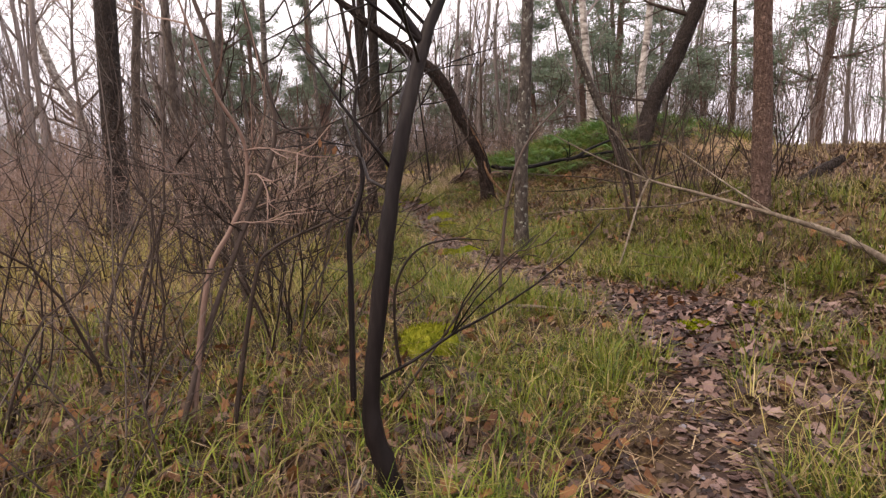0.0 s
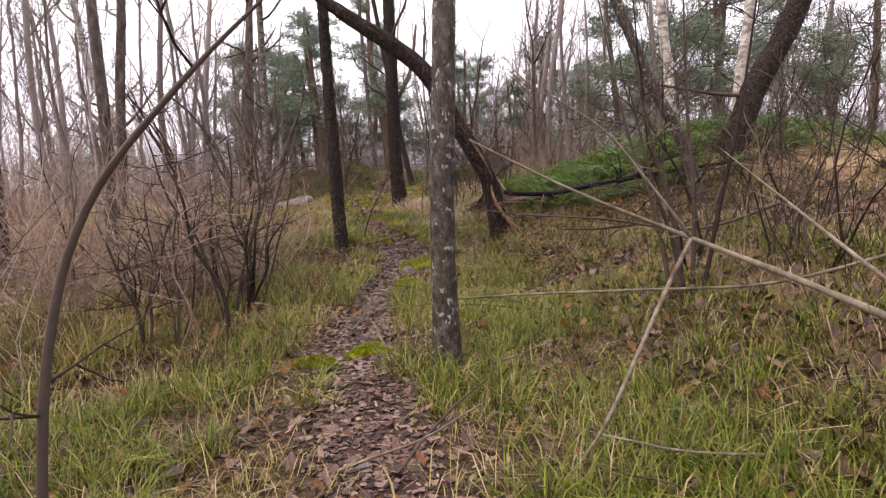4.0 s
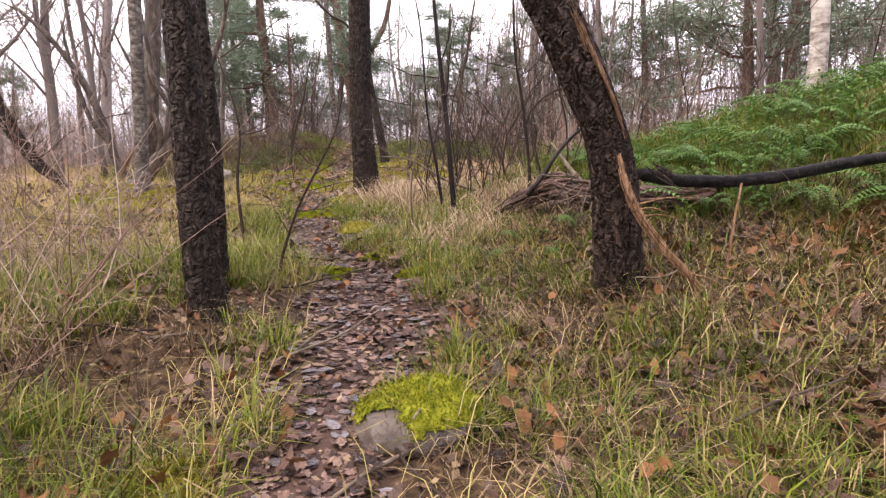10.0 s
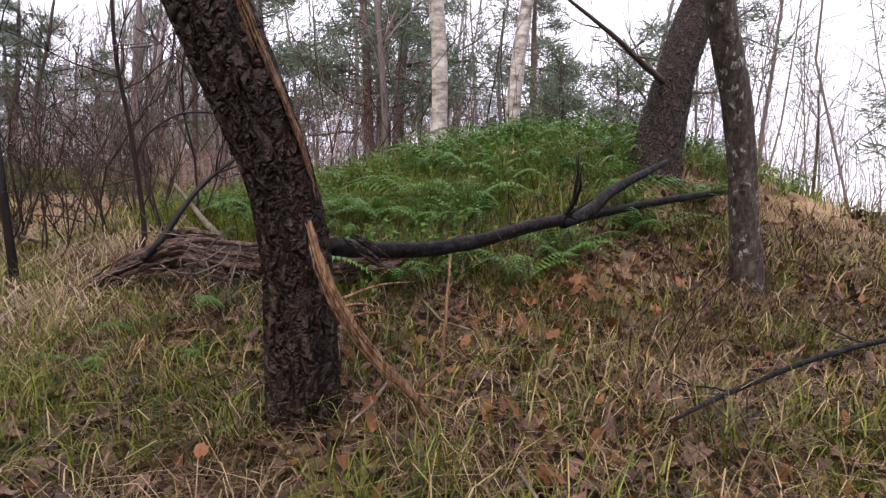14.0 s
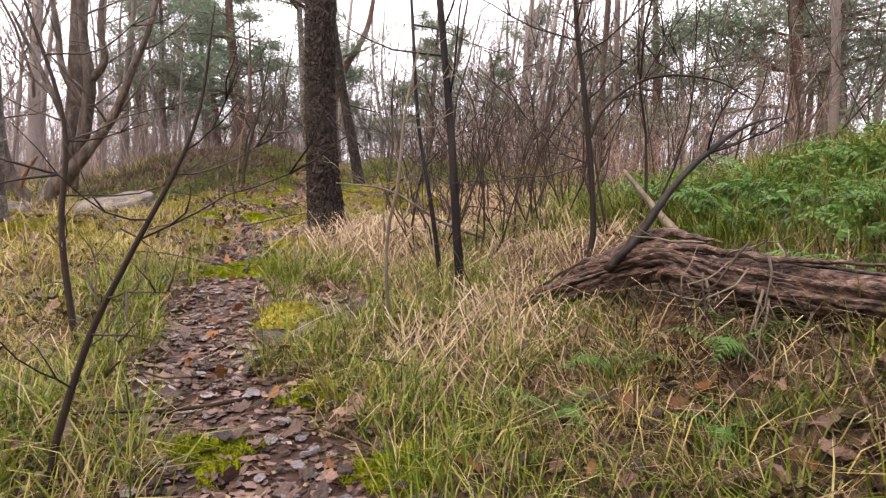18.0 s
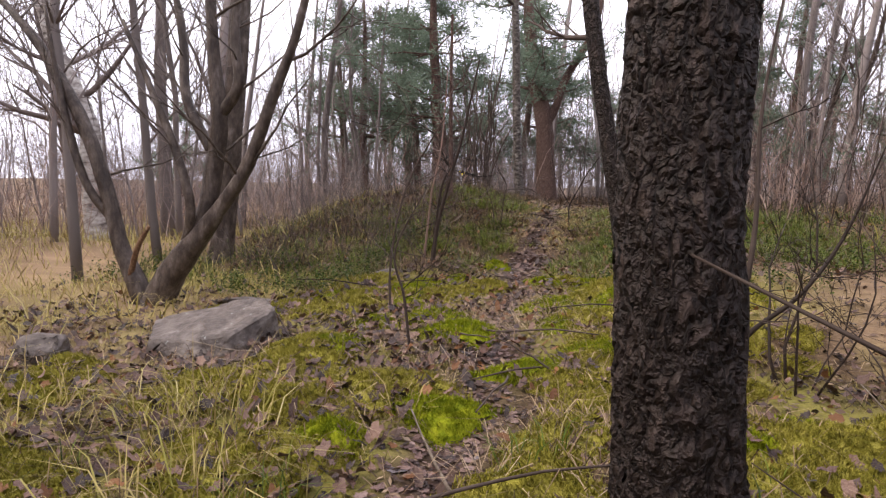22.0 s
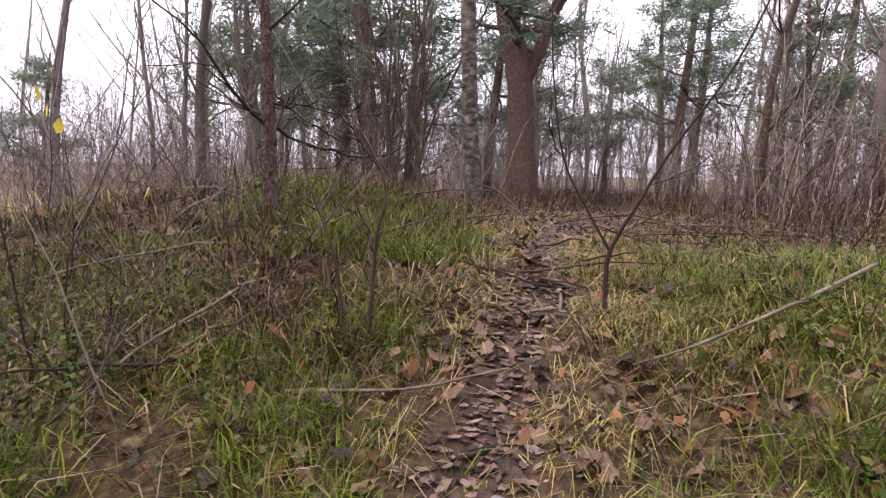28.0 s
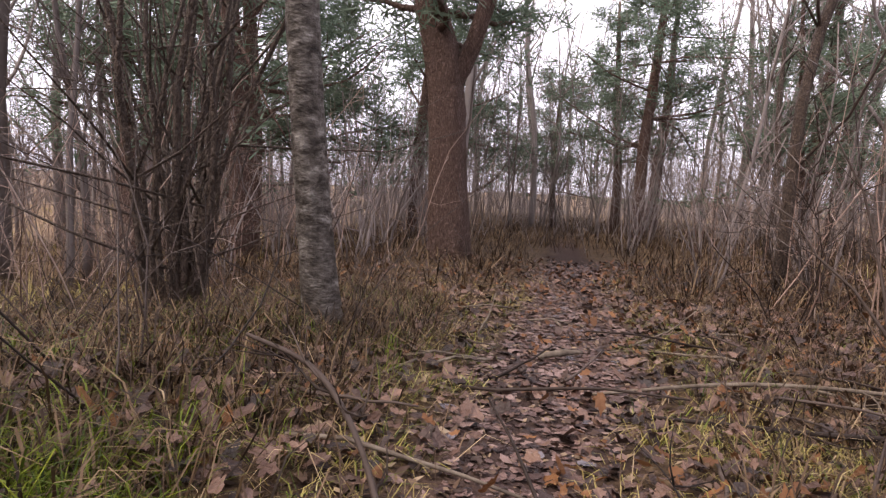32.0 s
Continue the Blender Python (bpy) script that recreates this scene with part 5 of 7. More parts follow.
for n, (fx, fy) in enumerate(((-3.4, 11.6), (-3.9, 12.1), (-4.4, 11.8), (-3.0, 10.8), (-3.6, 12.6), (-2.8, 11.9), (-4.6, 12.9), (-3.1, 12.8))):
    r = np.random.default_rng(1700 + n)
    a, q = r.uniform(-0.5, 0.5), r.uniform(0.7, 1.3)
    bent_stick("fallen_branch", "bare fallen branch in a loose heap", [on(fx - q * math.cos(a), fy - q * math.sin(a), r.uniform(0.05, 0.4)), on(fx, fy, r.uniform(0.25, 0.6)), on(fx + q * math.cos(a), fy + q * math.sin(a), r.uniform(0.1, 0.5))], [0.014, 0.012, 0.005], M_TWIG_RED if n % 2 else M_TWIG_PALE, 6, seed=1720 + n, side_twigs=6, twig_len=0.6)

for n, (dx, dy) in enumerate(((0.0, 0.0), (0.07, 0.03), (-0.08, 0.02), (0.12, -0.04), (-0.03, -0.06))):
    r = np.random.default_rng(1800 + n)
    h, lx = r.uniform(1.5, 2.4), r.normal(0, 0.35)
    bent_stick("sapling", "slim dark stem in a tight clump on the bank", [on(2.98 + dx, 9.2 + dy, -0.04), on(2.98 + dx * 2 + lx * 0.2, 9.2 + dy * 2, h * 0.35), on(2.98 + dx * 3 + lx * 0.6, 9.2 + dy * 4, h * 0.7), on(2.98 + dx * 4 + lx, 9.2 + dy * 5, h * 1.2)], [0.02, 0.017, 0.012, 0.004], M_TWIG, 7, seed=1810 + n, side_twigs=7, twig_len=0.7, category="tree")

r = np.random.default_rng(1950)
for n in range(16):
    x, y = r.uniform(-3.1, -0.95), r.uniform(8.8, 12.6)
    h, a, q = r.uniform(0.9, 2.1), r.uniform(0, 6.28), r.uniform(0.15, 0.55)
    dx, dy = math.cos(a) * q, math.sin(a) * q * 0.5
    k = r.normal(0, 0.07, (3, 2))
    bent_stick("sapling", "crooked dark bare stem in the wet undergrowth", [on(x, y, -0.04), on(x + dx * 0.3 + k[0, 0], y + dy * 0.3 + k[0, 1], h * 0.3), on(x + dx * 0.6 + k[1, 0], y + dy * 0.6 + k[1, 1], h * 0.6), on(x + dx * 0.8 + k[2, 0], y + dy * 0.8 + k[2, 1], h * 0.82), on(x + dx * 1.2, y + dy * 1.2, h)], [0.013, 0.011, 0.009, 0.006, 0.003], (M_TWIG, M_TWIG_RED)[n % 3 == 0], 7, rough=0.1, seed=1960 + n, side_twigs=7, twig_len=0.5, category="tree")

def stem_clump(label, x, y, tips, r, seed, mat):
    """Several crooked stems from one foot; each tip is given by its offset and height, some broken off short."""
    rng = np.random.default_rng(seed)
    o = np.array(on(x, y))
    ob = thing("shrub", label, "shrub", o)
    for dx, dy, h, stout in tips:
        g = Geo()
        a = np.array((rng.normal(0, 0.04), rng.normal(0, 0.04), -0.05))
        b = np.array((dx, dy, h))
        mid = [a + (b - a) * u + (rng.normal(0, 0.05), rng.normal(0, 0.05), 0) for u in (0.3, 0.55, 0.8)]
        line = spline([a] + mid + [b], 6)
        tube(g, line, [r * stout * 1.15, r * stout, r * stout * 0.85, r * stout * 0.65, r * stout * (0.55 if h < 1.1 else 0.3)], 8, 0.12, rng)
        stem = part("stem", g, mat, ob)
        for _ in range(7):
            g = Geo()
            k = int(rng.uniform(0.3, 0.97) * (len(line) - 1))
            branch_tree(g, rng, line[k], (rng.normal(0, 0.8), rng.normal(0, 0.8), rng.normal(0.5, 0.4)), rng.uniform(0.3, 0.7), r * 0.4, 1, 4, 3, bend=0.22)
            part("twig", g, mat, stem)
    return ob


stem_clump("clump of dark broken bare stems in the wet grass", -0.96, 10.63, ((-0.03, 0, 1.02, 1.3), (0.14, 0.05, 0.9, 1.3), (0.27, 0.1, 1.5, 1.0), (0.46, -0.1, 0.95, 1.0), (0.34, 0.1, 2.15, 0.9), (-0.1, 0.15, 1.8, 0.9), (0.2, -0.05, 1.3, 0.8)), 0.016, 1971, M_TWIG)
stem_clump("dark crooked stem leaning over the grass", -0.81, 9.69, ((-0.46, 0.05, 1.6, 1.2), (-0.08, 0.1, 1.1, 0.7)), 0.014, 1972, M_TWIG)
stem_clump("dark bare bush with spreading arms", -1.45, 9.39, ((-0.3, 0.1, 1.1, 1.1), (0.1, 0.0, 1.0, 0.9), (-0.15, 0.1, 0.8, 0.8), (0.35, 0.15, 1.2, 0.7)), 0.014, 1973, M_TWIG)
stem_clump("thin upright dark stems in the grass", -1.13, 9.38, ((0.05, 0, 1.7, 1.1), (0.25, 0.1, 1.3, 0.7), (-0.2, 0.1, 1.4, 0.7)), 0.011, 1974, M_TWIG)
stem_clump("reddish bare bush of thin stems", -1.9, 11.2, ((0.1, 0, 1.5, 1), (-0.3, 0.1, 1.7, 1), (0.35, 0, 1.2, 0.9), (-0.1, 0.2, 1.9, 1), (0.2, 0.2, 1.6, 0.9)), 0.01, 1975, M_TWIG_RED)

def bowed_bush():
    rng = np.random.default_rng(1981)
    o = np.array(on(-4.8, 20.8))
    ob = thing("bowed_tree", "dark bare tree of several stems bowed to the ground", "tree", o)
    for j in range(5):
        d = np.array((rng.normal(0, 0.06), rng.normal(0, 0.12), 0.07 * j - 0.1))
        g = Geo()
        line = spline([(-4.8 - 0.06 * j, 20.8, o[2] - 0.03 + 0.04 * j), (-5.1, 20.8, 0.62), (-5.39, 20.8, 0.85), (-5.78, 20.8, 1.45), (-6.3, 20.8, 2.5), (-6.7 - 0.2 * j, 20.9, 3.9)], 6) - o
        line = line + d * np.linspace(0, 1.6, len(line))[:, None]
        tube(g, line, [0.035, 0.045, 0.04, 0.035, 0.025, 0.012], 8, 0.08, rng)
        stem = part("stem", g, M_BARK_DARK, ob)
        for _ in range(4):
            g = Geo()
            k = int(rng.uniform(0.4, 0.97) * (len(line) - 1))
            branch_tree(g, rng, line[k], (rng.normal(0, 0.7), rng.normal(0, 0.7), 0.6), rng.uniform(0.6, 1.2), 0.01, 1, 4, 4)
            part("limb", g, M_TWIG, stem)


bowed_bush()

# ---- stones and moss ----
def hull_stone(bm, rng, corners, sharp):
    """An angular block: the hull of scattered corners, its edges worn."""
    for _ in range(corners):
        p = rng.normal(0, 1, 3)
        p /= np.linalg.norm(p) ** 0.45 * np.max(np.abs(p)) ** 0.55
        bm.verts.new(Vector(p * rng.uniform(0.85, 1.05)))
    hull = bmesh.ops.convex_hull(bm, input=bm.verts)
    bmesh.ops.delete(bm, geom=hull["geom_interior"], context="VERTS")
    bmesh.ops.bevel(bm, geom=bm.edges, offset=0.05 + sharp * 0.3, segments=1, affect="EDGES")
    bmesh.ops.triangulate(bm, faces=bm.faces)
    for _ in range(4):
        long = [e for e in bm.edges if e.calc_length() > 0.16]
        if not long:
            break
        bmesh.ops.subdivide_edges(bm, edges=long, cuts=1)
        bmesh.ops.triangulate(bm, faces=bm.faces)


def stone(name, label, x, y, size, mat, seed, turn=0, lift=0.0, cap=None, tilt=0.0, sharp=0.25, group="", corners=24, flat=0.0):
    """A weathered stone: a rounded block, dented; cap: moss laid over its top."""
    rng = np.random.default_rng(seed)
    bm = bmesh.new()
    off = Vector(rng.uniform(0, 50, 3))
    if cap:
        bmesh.ops.create_icosphere(bm, subdivisions=4, radius=1)
        planes = [Vector(rng.normal(0, 1, 3)).normalized() for _ in range(9)]
        for v in bm.verts:
            for d in planes:
                over = v.co.dot(d) - 0.74
                if over > 0:
                    v.co -= d * over * 0.75
    else:
        hull_stone(bm, rng, corners, sharp)
    for v in bm.verts:
        p = v.co.copy()
        p *= 1 + 0.07 * noise.fractal(p * 1.8 + off, 0.9, 2.1, 4) + 0.03 * noise.noise(p * 9 + off)
        top = flat + 0.22 * p.x
        if flat and p.z > top:
            p.z = top + 0.12 * (p.z - top)
        v.co = Vector((p.x * size[0], p.y * size[1], p.z * size[2]))
    for fa in bm.faces:
        fa.smooth = True
    me = bpy.data.meshes.new(name)
    bm.to_mesh(me)
    bm.free()
    me.materials.append(mat)
    ob = thing(name, label, "rock", (x, y, gz(x, y) + lift), group, data=me)
    ob.rotation_euler = (tilt, 0, radians(turn))
    if cap:
        rng2 = np.random.default_rng(seed + 500)
        g = Geo()
        lush = [v.co.z > size[2] * (0.25 + 0.25 * noise.noise(v.co * 7 + off)) and noise.noise(v.co * 4 + off) > -0.35 for v in me.vertices]
        where = {v.index: n for n, v in enumerate([v for v in me.vertices if lush[v.index]])}
        skin = [v.co + v.normal * 0.012 for v in me.vertices if lush[v.index]]
        g.add(skin, None, [[where[k] for k in p.vertices] for p in me.polygons if all(lush[k] for k in p.vertices)])
        moss_blades(g, rng2, skin, 8, 0.022)
        part("moss_cover", g, cap, ob, "bright yellow-green moss")
    return ob


def moss_blades(geo, rng, spots, per, length):
    """Short upright slivers that make a moss skin."""
    p = np.repeat(np.asarray(spots, float), per, axis=0)
    n = len(p)
    p = p + rng.normal(0, 0.012, (n, 3)) * (1, 1, 0.3)
    a = rng.uniform(0, 2 * math.pi, n)
    s = np.stack([np.cos(a), np.sin(a), 0 * a], 1) * 0.0045
    tip = p + np.stack([rng.normal(0, 0.5, n), rng.normal(0, 0.5, n), np.ones(n)], 1) * length * rng.uniform(0.6, 1.3, (n, 1))
    geo.add(np.stack([p - s, p + s, tip], 1).reshape(-1, 3), None, np.arange(n * 3).reshape(-1, 3))


stone("rock", "small boulder with a cap of yellow moss in the grass", -0.77, 5.06, (0.31, 0.22, 0.17), M_ROCK, 101, 10, -0.01, M_MOSS_YELLOW)
stone("rock", "flat mossy stone at the edge of the trail", 0.1, 8.75, (0.16, 0.1, 0.05), M_ROCK, 102, 0, 0.0, M_MOSS_YELLOW)
stone("rock", "moss-topped grey stone standing in the trail", 0.78, 12.6, (0.27, 0.24, 0.15), M_ROCK, 103, 30, 0.02, M_MOSS_YELLOW)
stone("rock", "low wet grey stone thick with moss beside the trail", 0.68, 11.45, (0.2, 0.18, 0.12), M_ROCK, 104, 60, 0.02, M_MOSS_YELLOW)
stone("rock", "grey stone with a pale lichen face and moss on its back", 0.28, 16.1, (0.2, 0.24, 0.14), M_ROCK, 105, 20, 0.02, M_MOSS_DULL)
stone("rock", "low flat stone half buried in leaves", 0.5, 16.45, (0.3, 0.25, 0.1), M_ROCK, 106, 50, -0.02)
def slab(label, x, y, corners, mat, seed):
    """An angular block broken along planes: the hull of its corners, edges chipped, faces slightly uneven."""
    bm = bmesh.new()
    for c in corners:
        bm.verts.new(c)
    bmesh.ops.convex_hull(bm, input=bm.verts)
    bmesh.ops.bevel(bm, geom=bm.edges, offset=0.014, segments=1, affect="EDGES")
    bmesh.ops.triangulate(bm, faces=bm.faces)
    for _ in range(5):
        long = [e for e in bm.edges if e.calc_length() > 0.045]
        if not long:
            break
        bmesh.ops.subdivide_edges(bm, edges=long, cuts=1)
        bmesh.ops.triangulate(bm, faces=bm.faces)
    bm.normal_update()
    off = Vector((seed, seed * 0.7, 3))
    shift = [v.normal * (0.022 * noise.fractal(v.co * 4 + off, 0.9, 2.1, 4) + 0.012 * abs(noise.noise(v.co * 13 + off))) for v in bm.verts]
    for v, d in zip(bm.verts, shift):
        v.co += d
    me = bpy.data.meshes.new("boulder")
    bm.to_mesh(me)
    bm.free()
    me.materials.append(mat)
    return thing("boulder", label, "rock", on(x, y), data=me)


slab("long angular grey boulder lying tilted in the clearing", -2.87, 21.46, [(-0.27, -0.43, -0.12), (0.1, -0.49, -0.12), (0.4, -0.4, -0.12), (0.52, 0.2, -0.12), (0.1, 0.36, -0.12), (-0.64, 0.1, -0.12),
                                                                            (-0.3, -0.36, 0.12), (0.06, -0.38, 0.15), (0.36, -0.3, 0.2), (0.5, 0.1, 0.33), (0.3, 0.27, 0.36), (0.0, 0.3, 0.31), (-0.58, 0.08, 0.16)], M_ROCK, 107)
stone("rock", "small grey stone beside the boulder in dry grass", -3.75, 20.75, (0.2, 0.15, 0.16), M_ROCK, 108, 40, 0.04)
stone("rock", "flat pale slab behind the boulder", -3.75, 23.5, (0.45, 0.22, 0.1), M_ROCK, 109, 15, 0.02, sharp=0.02, corners=12)
stone("rock", "brownish flat stone in the moss", -1.5, 21.75, (0.27, 0.21, 0.06), M_ROCK_BROWN, 110, 0, -0.005, sharp=0.05, corners=14)
stone("rock", "low grey stone on the rise beside the trail", -2.3, 24.3, (0.3, 0.2, 0.08), M_ROCK, 111, 70, 0.0)


def moss_cushion(label, x, y, r, h, mat, seed):
    """A soft uneven cushion with an upright pile."""
    rng = np.random.default_rng(seed)
    n = int(320 * max(r / 0.2, 0.6) ** 1.4)
    a, q = rng.uniform(0, 2 * math.pi, n), np.sqrt(rng.uniform(0, 1, n))
    edge = 1 + 0.28 * np.sin(a * 3 + seed) + 0.15 * np.sin(a * 7 + seed * 2)
    px, py = x + np.cos(a) * q * r * edge, y + np.sin(a) * q * r * edge * 0.8
    pz = ground_z(px, py) + h * (1 - q ** 2)
    o = np.array((x, y, gz(x, y)))
    ring = 18
    g = Geo()
    v, quads = [(0, 0, h * 0.95)], []
    for j in range(1, 6):
        for t in range(ring):
            b = t * 2 * math.pi / ring
            e = (1 + 0.28 * math.sin(b * 3 + seed) + 0.15 * math.sin(b * 7 + seed * 2)) * j / 5 * r
            ex, ey = math.cos(b) * e, math.sin(b) * e * 0.8
            v.append((ex, ey, gz(x + ex, y + ey) - o[2] + h * (1 - (j / 5) ** 2) * 0.95 + 0.012 * noise.noise((ex * 20, ey * 20, seed)) - (0.03 if j == 5 else 0)))
    for j in range(4):
        for t in range(ring):
            quads.append((1 + j * ring + t, 1 + j * ring + (t + 1) % ring, 1 + (j + 1) * ring + (t + 1) % ring, 1 + (j + 1) * ring + t))
    tris = [(0, 1 + (t + 1) % ring, 1 + t) for t in range(ring)]
    g.add(v, [q[::-1] for q in quads], [t[::-1] for t in tris])
    ob = thing("moss_cushion", label, "moss", o, "moss cushions on the forest floor", data=g, mat=mat)
    g = Geo()
    moss_blades(g, rng, np.stack([px, py, pz], 1) - o, 5, 0.03)
    part("moss_nap", g, mat, ob)
    return ob


for n, (x, y, r, h, m) in enumerate(((-1.05, 24.75, 0.16, 0.08, 0), (-0.25, 22.9, 0.3, 0.06, 0), (-0.95, 21.9, 0.35, 0.09, 0), (-0.75, 20.4, 0.3, 0.08, 0), (0.35, 22.95, 0.22, 0.1, 0), (-0.15, 22.2, 0.25, 0.06, 0), (0.1, 21.6, 0.3, 0.06, 1),
                                      (-0.3, 17.6, 0.35, 0.05, 0), (0.05, 18.4, 0.3, 0.08, 1), (-1.5, 19.6, 0.5, 0.07, 1), (-1.2, 20.6, 0.45, 0.08, 1), (-2.1, 20.3, 0.5, 0.07, 1), (-1.9, 21.0, 0.4, 0.07, 1), (-2.3, 22.6, 0.5, 0.07, 1),
                                      (-3.2, 20.2, 0.45, 0.06, 1), (-1.4, 23.2, 0.45, 0.08, 1), (-3.2, 22.6, 0.4, 0.06, 0), (0.9, 23.9, 0.25, 0.06, 0), (0.6, 21.9, 0.4, 0.05, 1), (0.3, 20.5, 0.4, 0.06, 1), (-0.2, 19.7, 0.35, 0.06, 1), (0.55, 15.3, 0.14, 0.03, 0),
                                      (0.2, 14.9, 0.16, 0.03, 0), (1.9, 5.4, 0.14, 0.04, 0), (1.2, 5.2, 0.12, 0.04, 0), (2.3, 6.3, 0.12, 0.03, 0), (0.45, 9.1, 0.16, 0.05, 0), (-0.1, 12.2, 0.18, 0.05, 1), (0.85, 14.7, 0.15, 0.03, 0), (-1.4, 24.0, 0.2, 0.06, 0), (-2.9, 24.2, 0.5, 0.06, 1), (-1.3, 22.4, 0.3, 0.07, 0), (-1.7, 22.1, 0.25, 0.06, 0), (-0.35, 21.1, 0.3, 0.07, 0), (0.15, 23.5, 0.25, 0.07, 0), (-0.1, 20.9, 0.3, 0.06, 1), (-2.6, 23.3, 0.4, 0.06, 0), (0.75, 22.6, 0.3, 0.07, 1), (1.2, 22.9, 0.3, 0.07, 0), (-1.0, 19.0, 0.35, 0.06, 1), (-1.0, 23.7, 0.3, 0.08, 1), (-0.45, 24.1, 0.16, 0.05, 0))):
    moss_cushion("bright green moss cushion in the leaf litter" if m == 0 else "yellowish mossy turf cushion", x, y, r, h, M_MOSS if m == 0 else M_MOSS_DULL, 700 + n)

rng = np.random.default_rng(731)
planted = 0
while planted < 110:
    x, y = rng.uniform(-3.6, 1.6), rng.uniform(18.0, 24.0)
    if float(trail_distance(x, y)) < 0.42 or (abs(x + 2.86) < 0.8 and abs(y - 21.55) < 0.5) or float(value_noise(x * 1.7, y * 1.7, 23)) > 0.58:
        continue
    bright = rng.uniform() < 0.22
    moss_cushion("bright green moss cushion in the leaf litter" if bright else "yellowish mossy turf cushion", x, y, rng.uniform(0.14, 0.36), rng.uniform(0.04, 0.1), M_MOSS if bright else M_MOSS_DULL, 800 + planted)
    planted += 1

# ---- leaf litter ----
def scatter(rng, n, x0, x1, y0, y1, keep):
    """Points in a box, kept with the chance that keep(x, y) gives."""
    x, y = rng.uniform(x0, x1, n), rng.uniform(y0, y1, n)
    ok = rng.uniform(0, 1, n) < keep(x, y)
    return x[ok], y[ok]


def leaf_litter(name, label, mat, rng, x, y, size, tilt, lift=0.012, oak=False, flat=1.0):
    n = len(x)
    if oak:
        a = np.arange(14) * 2 * math.pi / 14
        rad = np.array([1.0, 0.76, 0.86, 0.6, 0.8, 0.56, 0.68, 0.74, 0.66, 0.54, 0.82, 0.6, 0.84, 0.74])
    else:
        a = np.arange(8) * 2 * math.pi / 8
        rad = np.array([1.0, 0.72, 0.58, 0.66, 0.8, 0.66, 0.58, 0.72])
    m = len(a)
    u = np.concatenate([[0], rad * np.cos(a)])[None] * np.ones((n, 1))
    v = np.concatenate([[0], rad * np.sin(a) * (0.68 if oak else 0.85)])[None] * np.ones((n, 1))
    cut = np.concatenate([np.ones((n, 1)), rng.uniform(0.88, 1.1, (n, m))], 1)
    u, v = u * cut, v * cut
    wob = rng.normal(0, 0.1, (n, m + 1))
    wob[:, 0] = 0
    curl, fold = rng.uniform(-0.1, 0.5, (n, 1)), rng.uniform(-0.15, 0.45, (n, 1))
    w = (curl * u ** 2 + fold * np.abs(v) + wob) * flat
    s = rng.uniform(size[0], size[1], (n, 1))
    u, v, w = u * s, v * s, w * s
    yaw, tx, ty = rng.uniform(0, 2 * math.pi, (n, 1)), rng.normal(0, tilt, (n, 1)), rng.normal(0, tilt, (n, 1))
    w = w + u * tx + v * ty
    X = x[:, None] + u * np.cos(yaw) - v * np.sin(yaw)
    Y = y[:, None] + u * np.sin(yaw) + v * np.cos(yaw)
    Z = ground_z(x, y)[:, None] + w + rng.uniform(lift * 0.4, lift * 2.2, (n, 1))
    k = np.arange(m)
    fan = np.stack([np.zeros(m, int), 1 + k, 1 + (k + 1) % m], 1)
    tris = (fan[None] + (np.arange(n) * (m + 1))[:, None, None]).reshape(-1, 3)
    me = make_mesh(name, np.stack([X, Y, Z], -1).reshape(-1, 3), (), tris)
    return thing(name, label, "leaf litter", kind="stuff", data=me, mat=mat)


rng = np.random.default_rng(201)


def on_trail(x, y):
    return 1 - smooth(-0.1, 0.17, trail_distance(x, y))


def beside(x, y):
    bank = smooth(1.3, 2.0, x) * smooth(11.3, 12.3, y) * (1 - smooth(14.5, 15.3, y)) + smooth(0.2, 0.8, x) * smooth(26.5, 28, y) + 0.4 * smooth(-1.1, -1.7, x) * smooth(26.5, 27.5, y) + 0.35 * smooth(18, 19, y) * (1 - smooth(24, 25, y)) * smooth(0.5, 0.6, value_noise(x * 1.7, y * 1.7, 23)) + 0.7 * np.exp(-((x - 2.0) / 1.1) ** 2 - ((y - 5.9) / 1.6) ** 2)
    return np.minimum(bank, 1) * 0.6 + (0.22 + 0.78 * smooth(0.42, 0.62, value_noise(x * 1.3, y * 1.3, 21) * 0.6 + value_noise(x * 3.7, y * 3.7, 22) * 0.4)) * np.exp(-np.maximum(trail_distance(x, y), 0) / 2.2)


x, y = scatter(rng, 170000, -2, 4, 1, 38, on_trail)
half = len(x) // 2
leaf_litter("leaf_litter", "wet brown fallen leaves covering the trail", M_LEAF_BROWN, rng, x[:half], y[:half], (0.014, 0.04), 0.1, 0.006, flat=0.4)
leaf_litter("leaf_litter", "lobed wet brown leaves flattened on the trail", M_LEAF_BROWN, rng, x[half:], y[half:], (0.02, 0.048), 0.07, 0.007, oak=True, flat=0.3)
x, y = scatter(rng, 13000, -2, 4, 1, 38, lambda x, y: on_trail(x, y) * (0.1 + 1.2 * smooth(10, 12, y) * (1 - smooth(17, 19, y))))
leaf_litter("leaf_litter", "wet grey-violet fallen leaves on the trail", M_LEAF_GREY, rng, x, y, (0.026, 0.058), 0.04, 0.01, flat=0.25)
x, y = scatter(rng, 60000, -7, 7, 0.5, 38, beside)
leaf_litter("leaf_litter", "brown fallen leaves caught among the grass", M_LEAF_DARK, rng, x, y, (0.024, 0.062), 0.4, 0.03, oak=True)
x, y = scatter(rng, 19000, -7, 7, 0.5, 38, lambda x, y: beside(x, y) * 0.8 + 0.09 * on_trail(x, y))
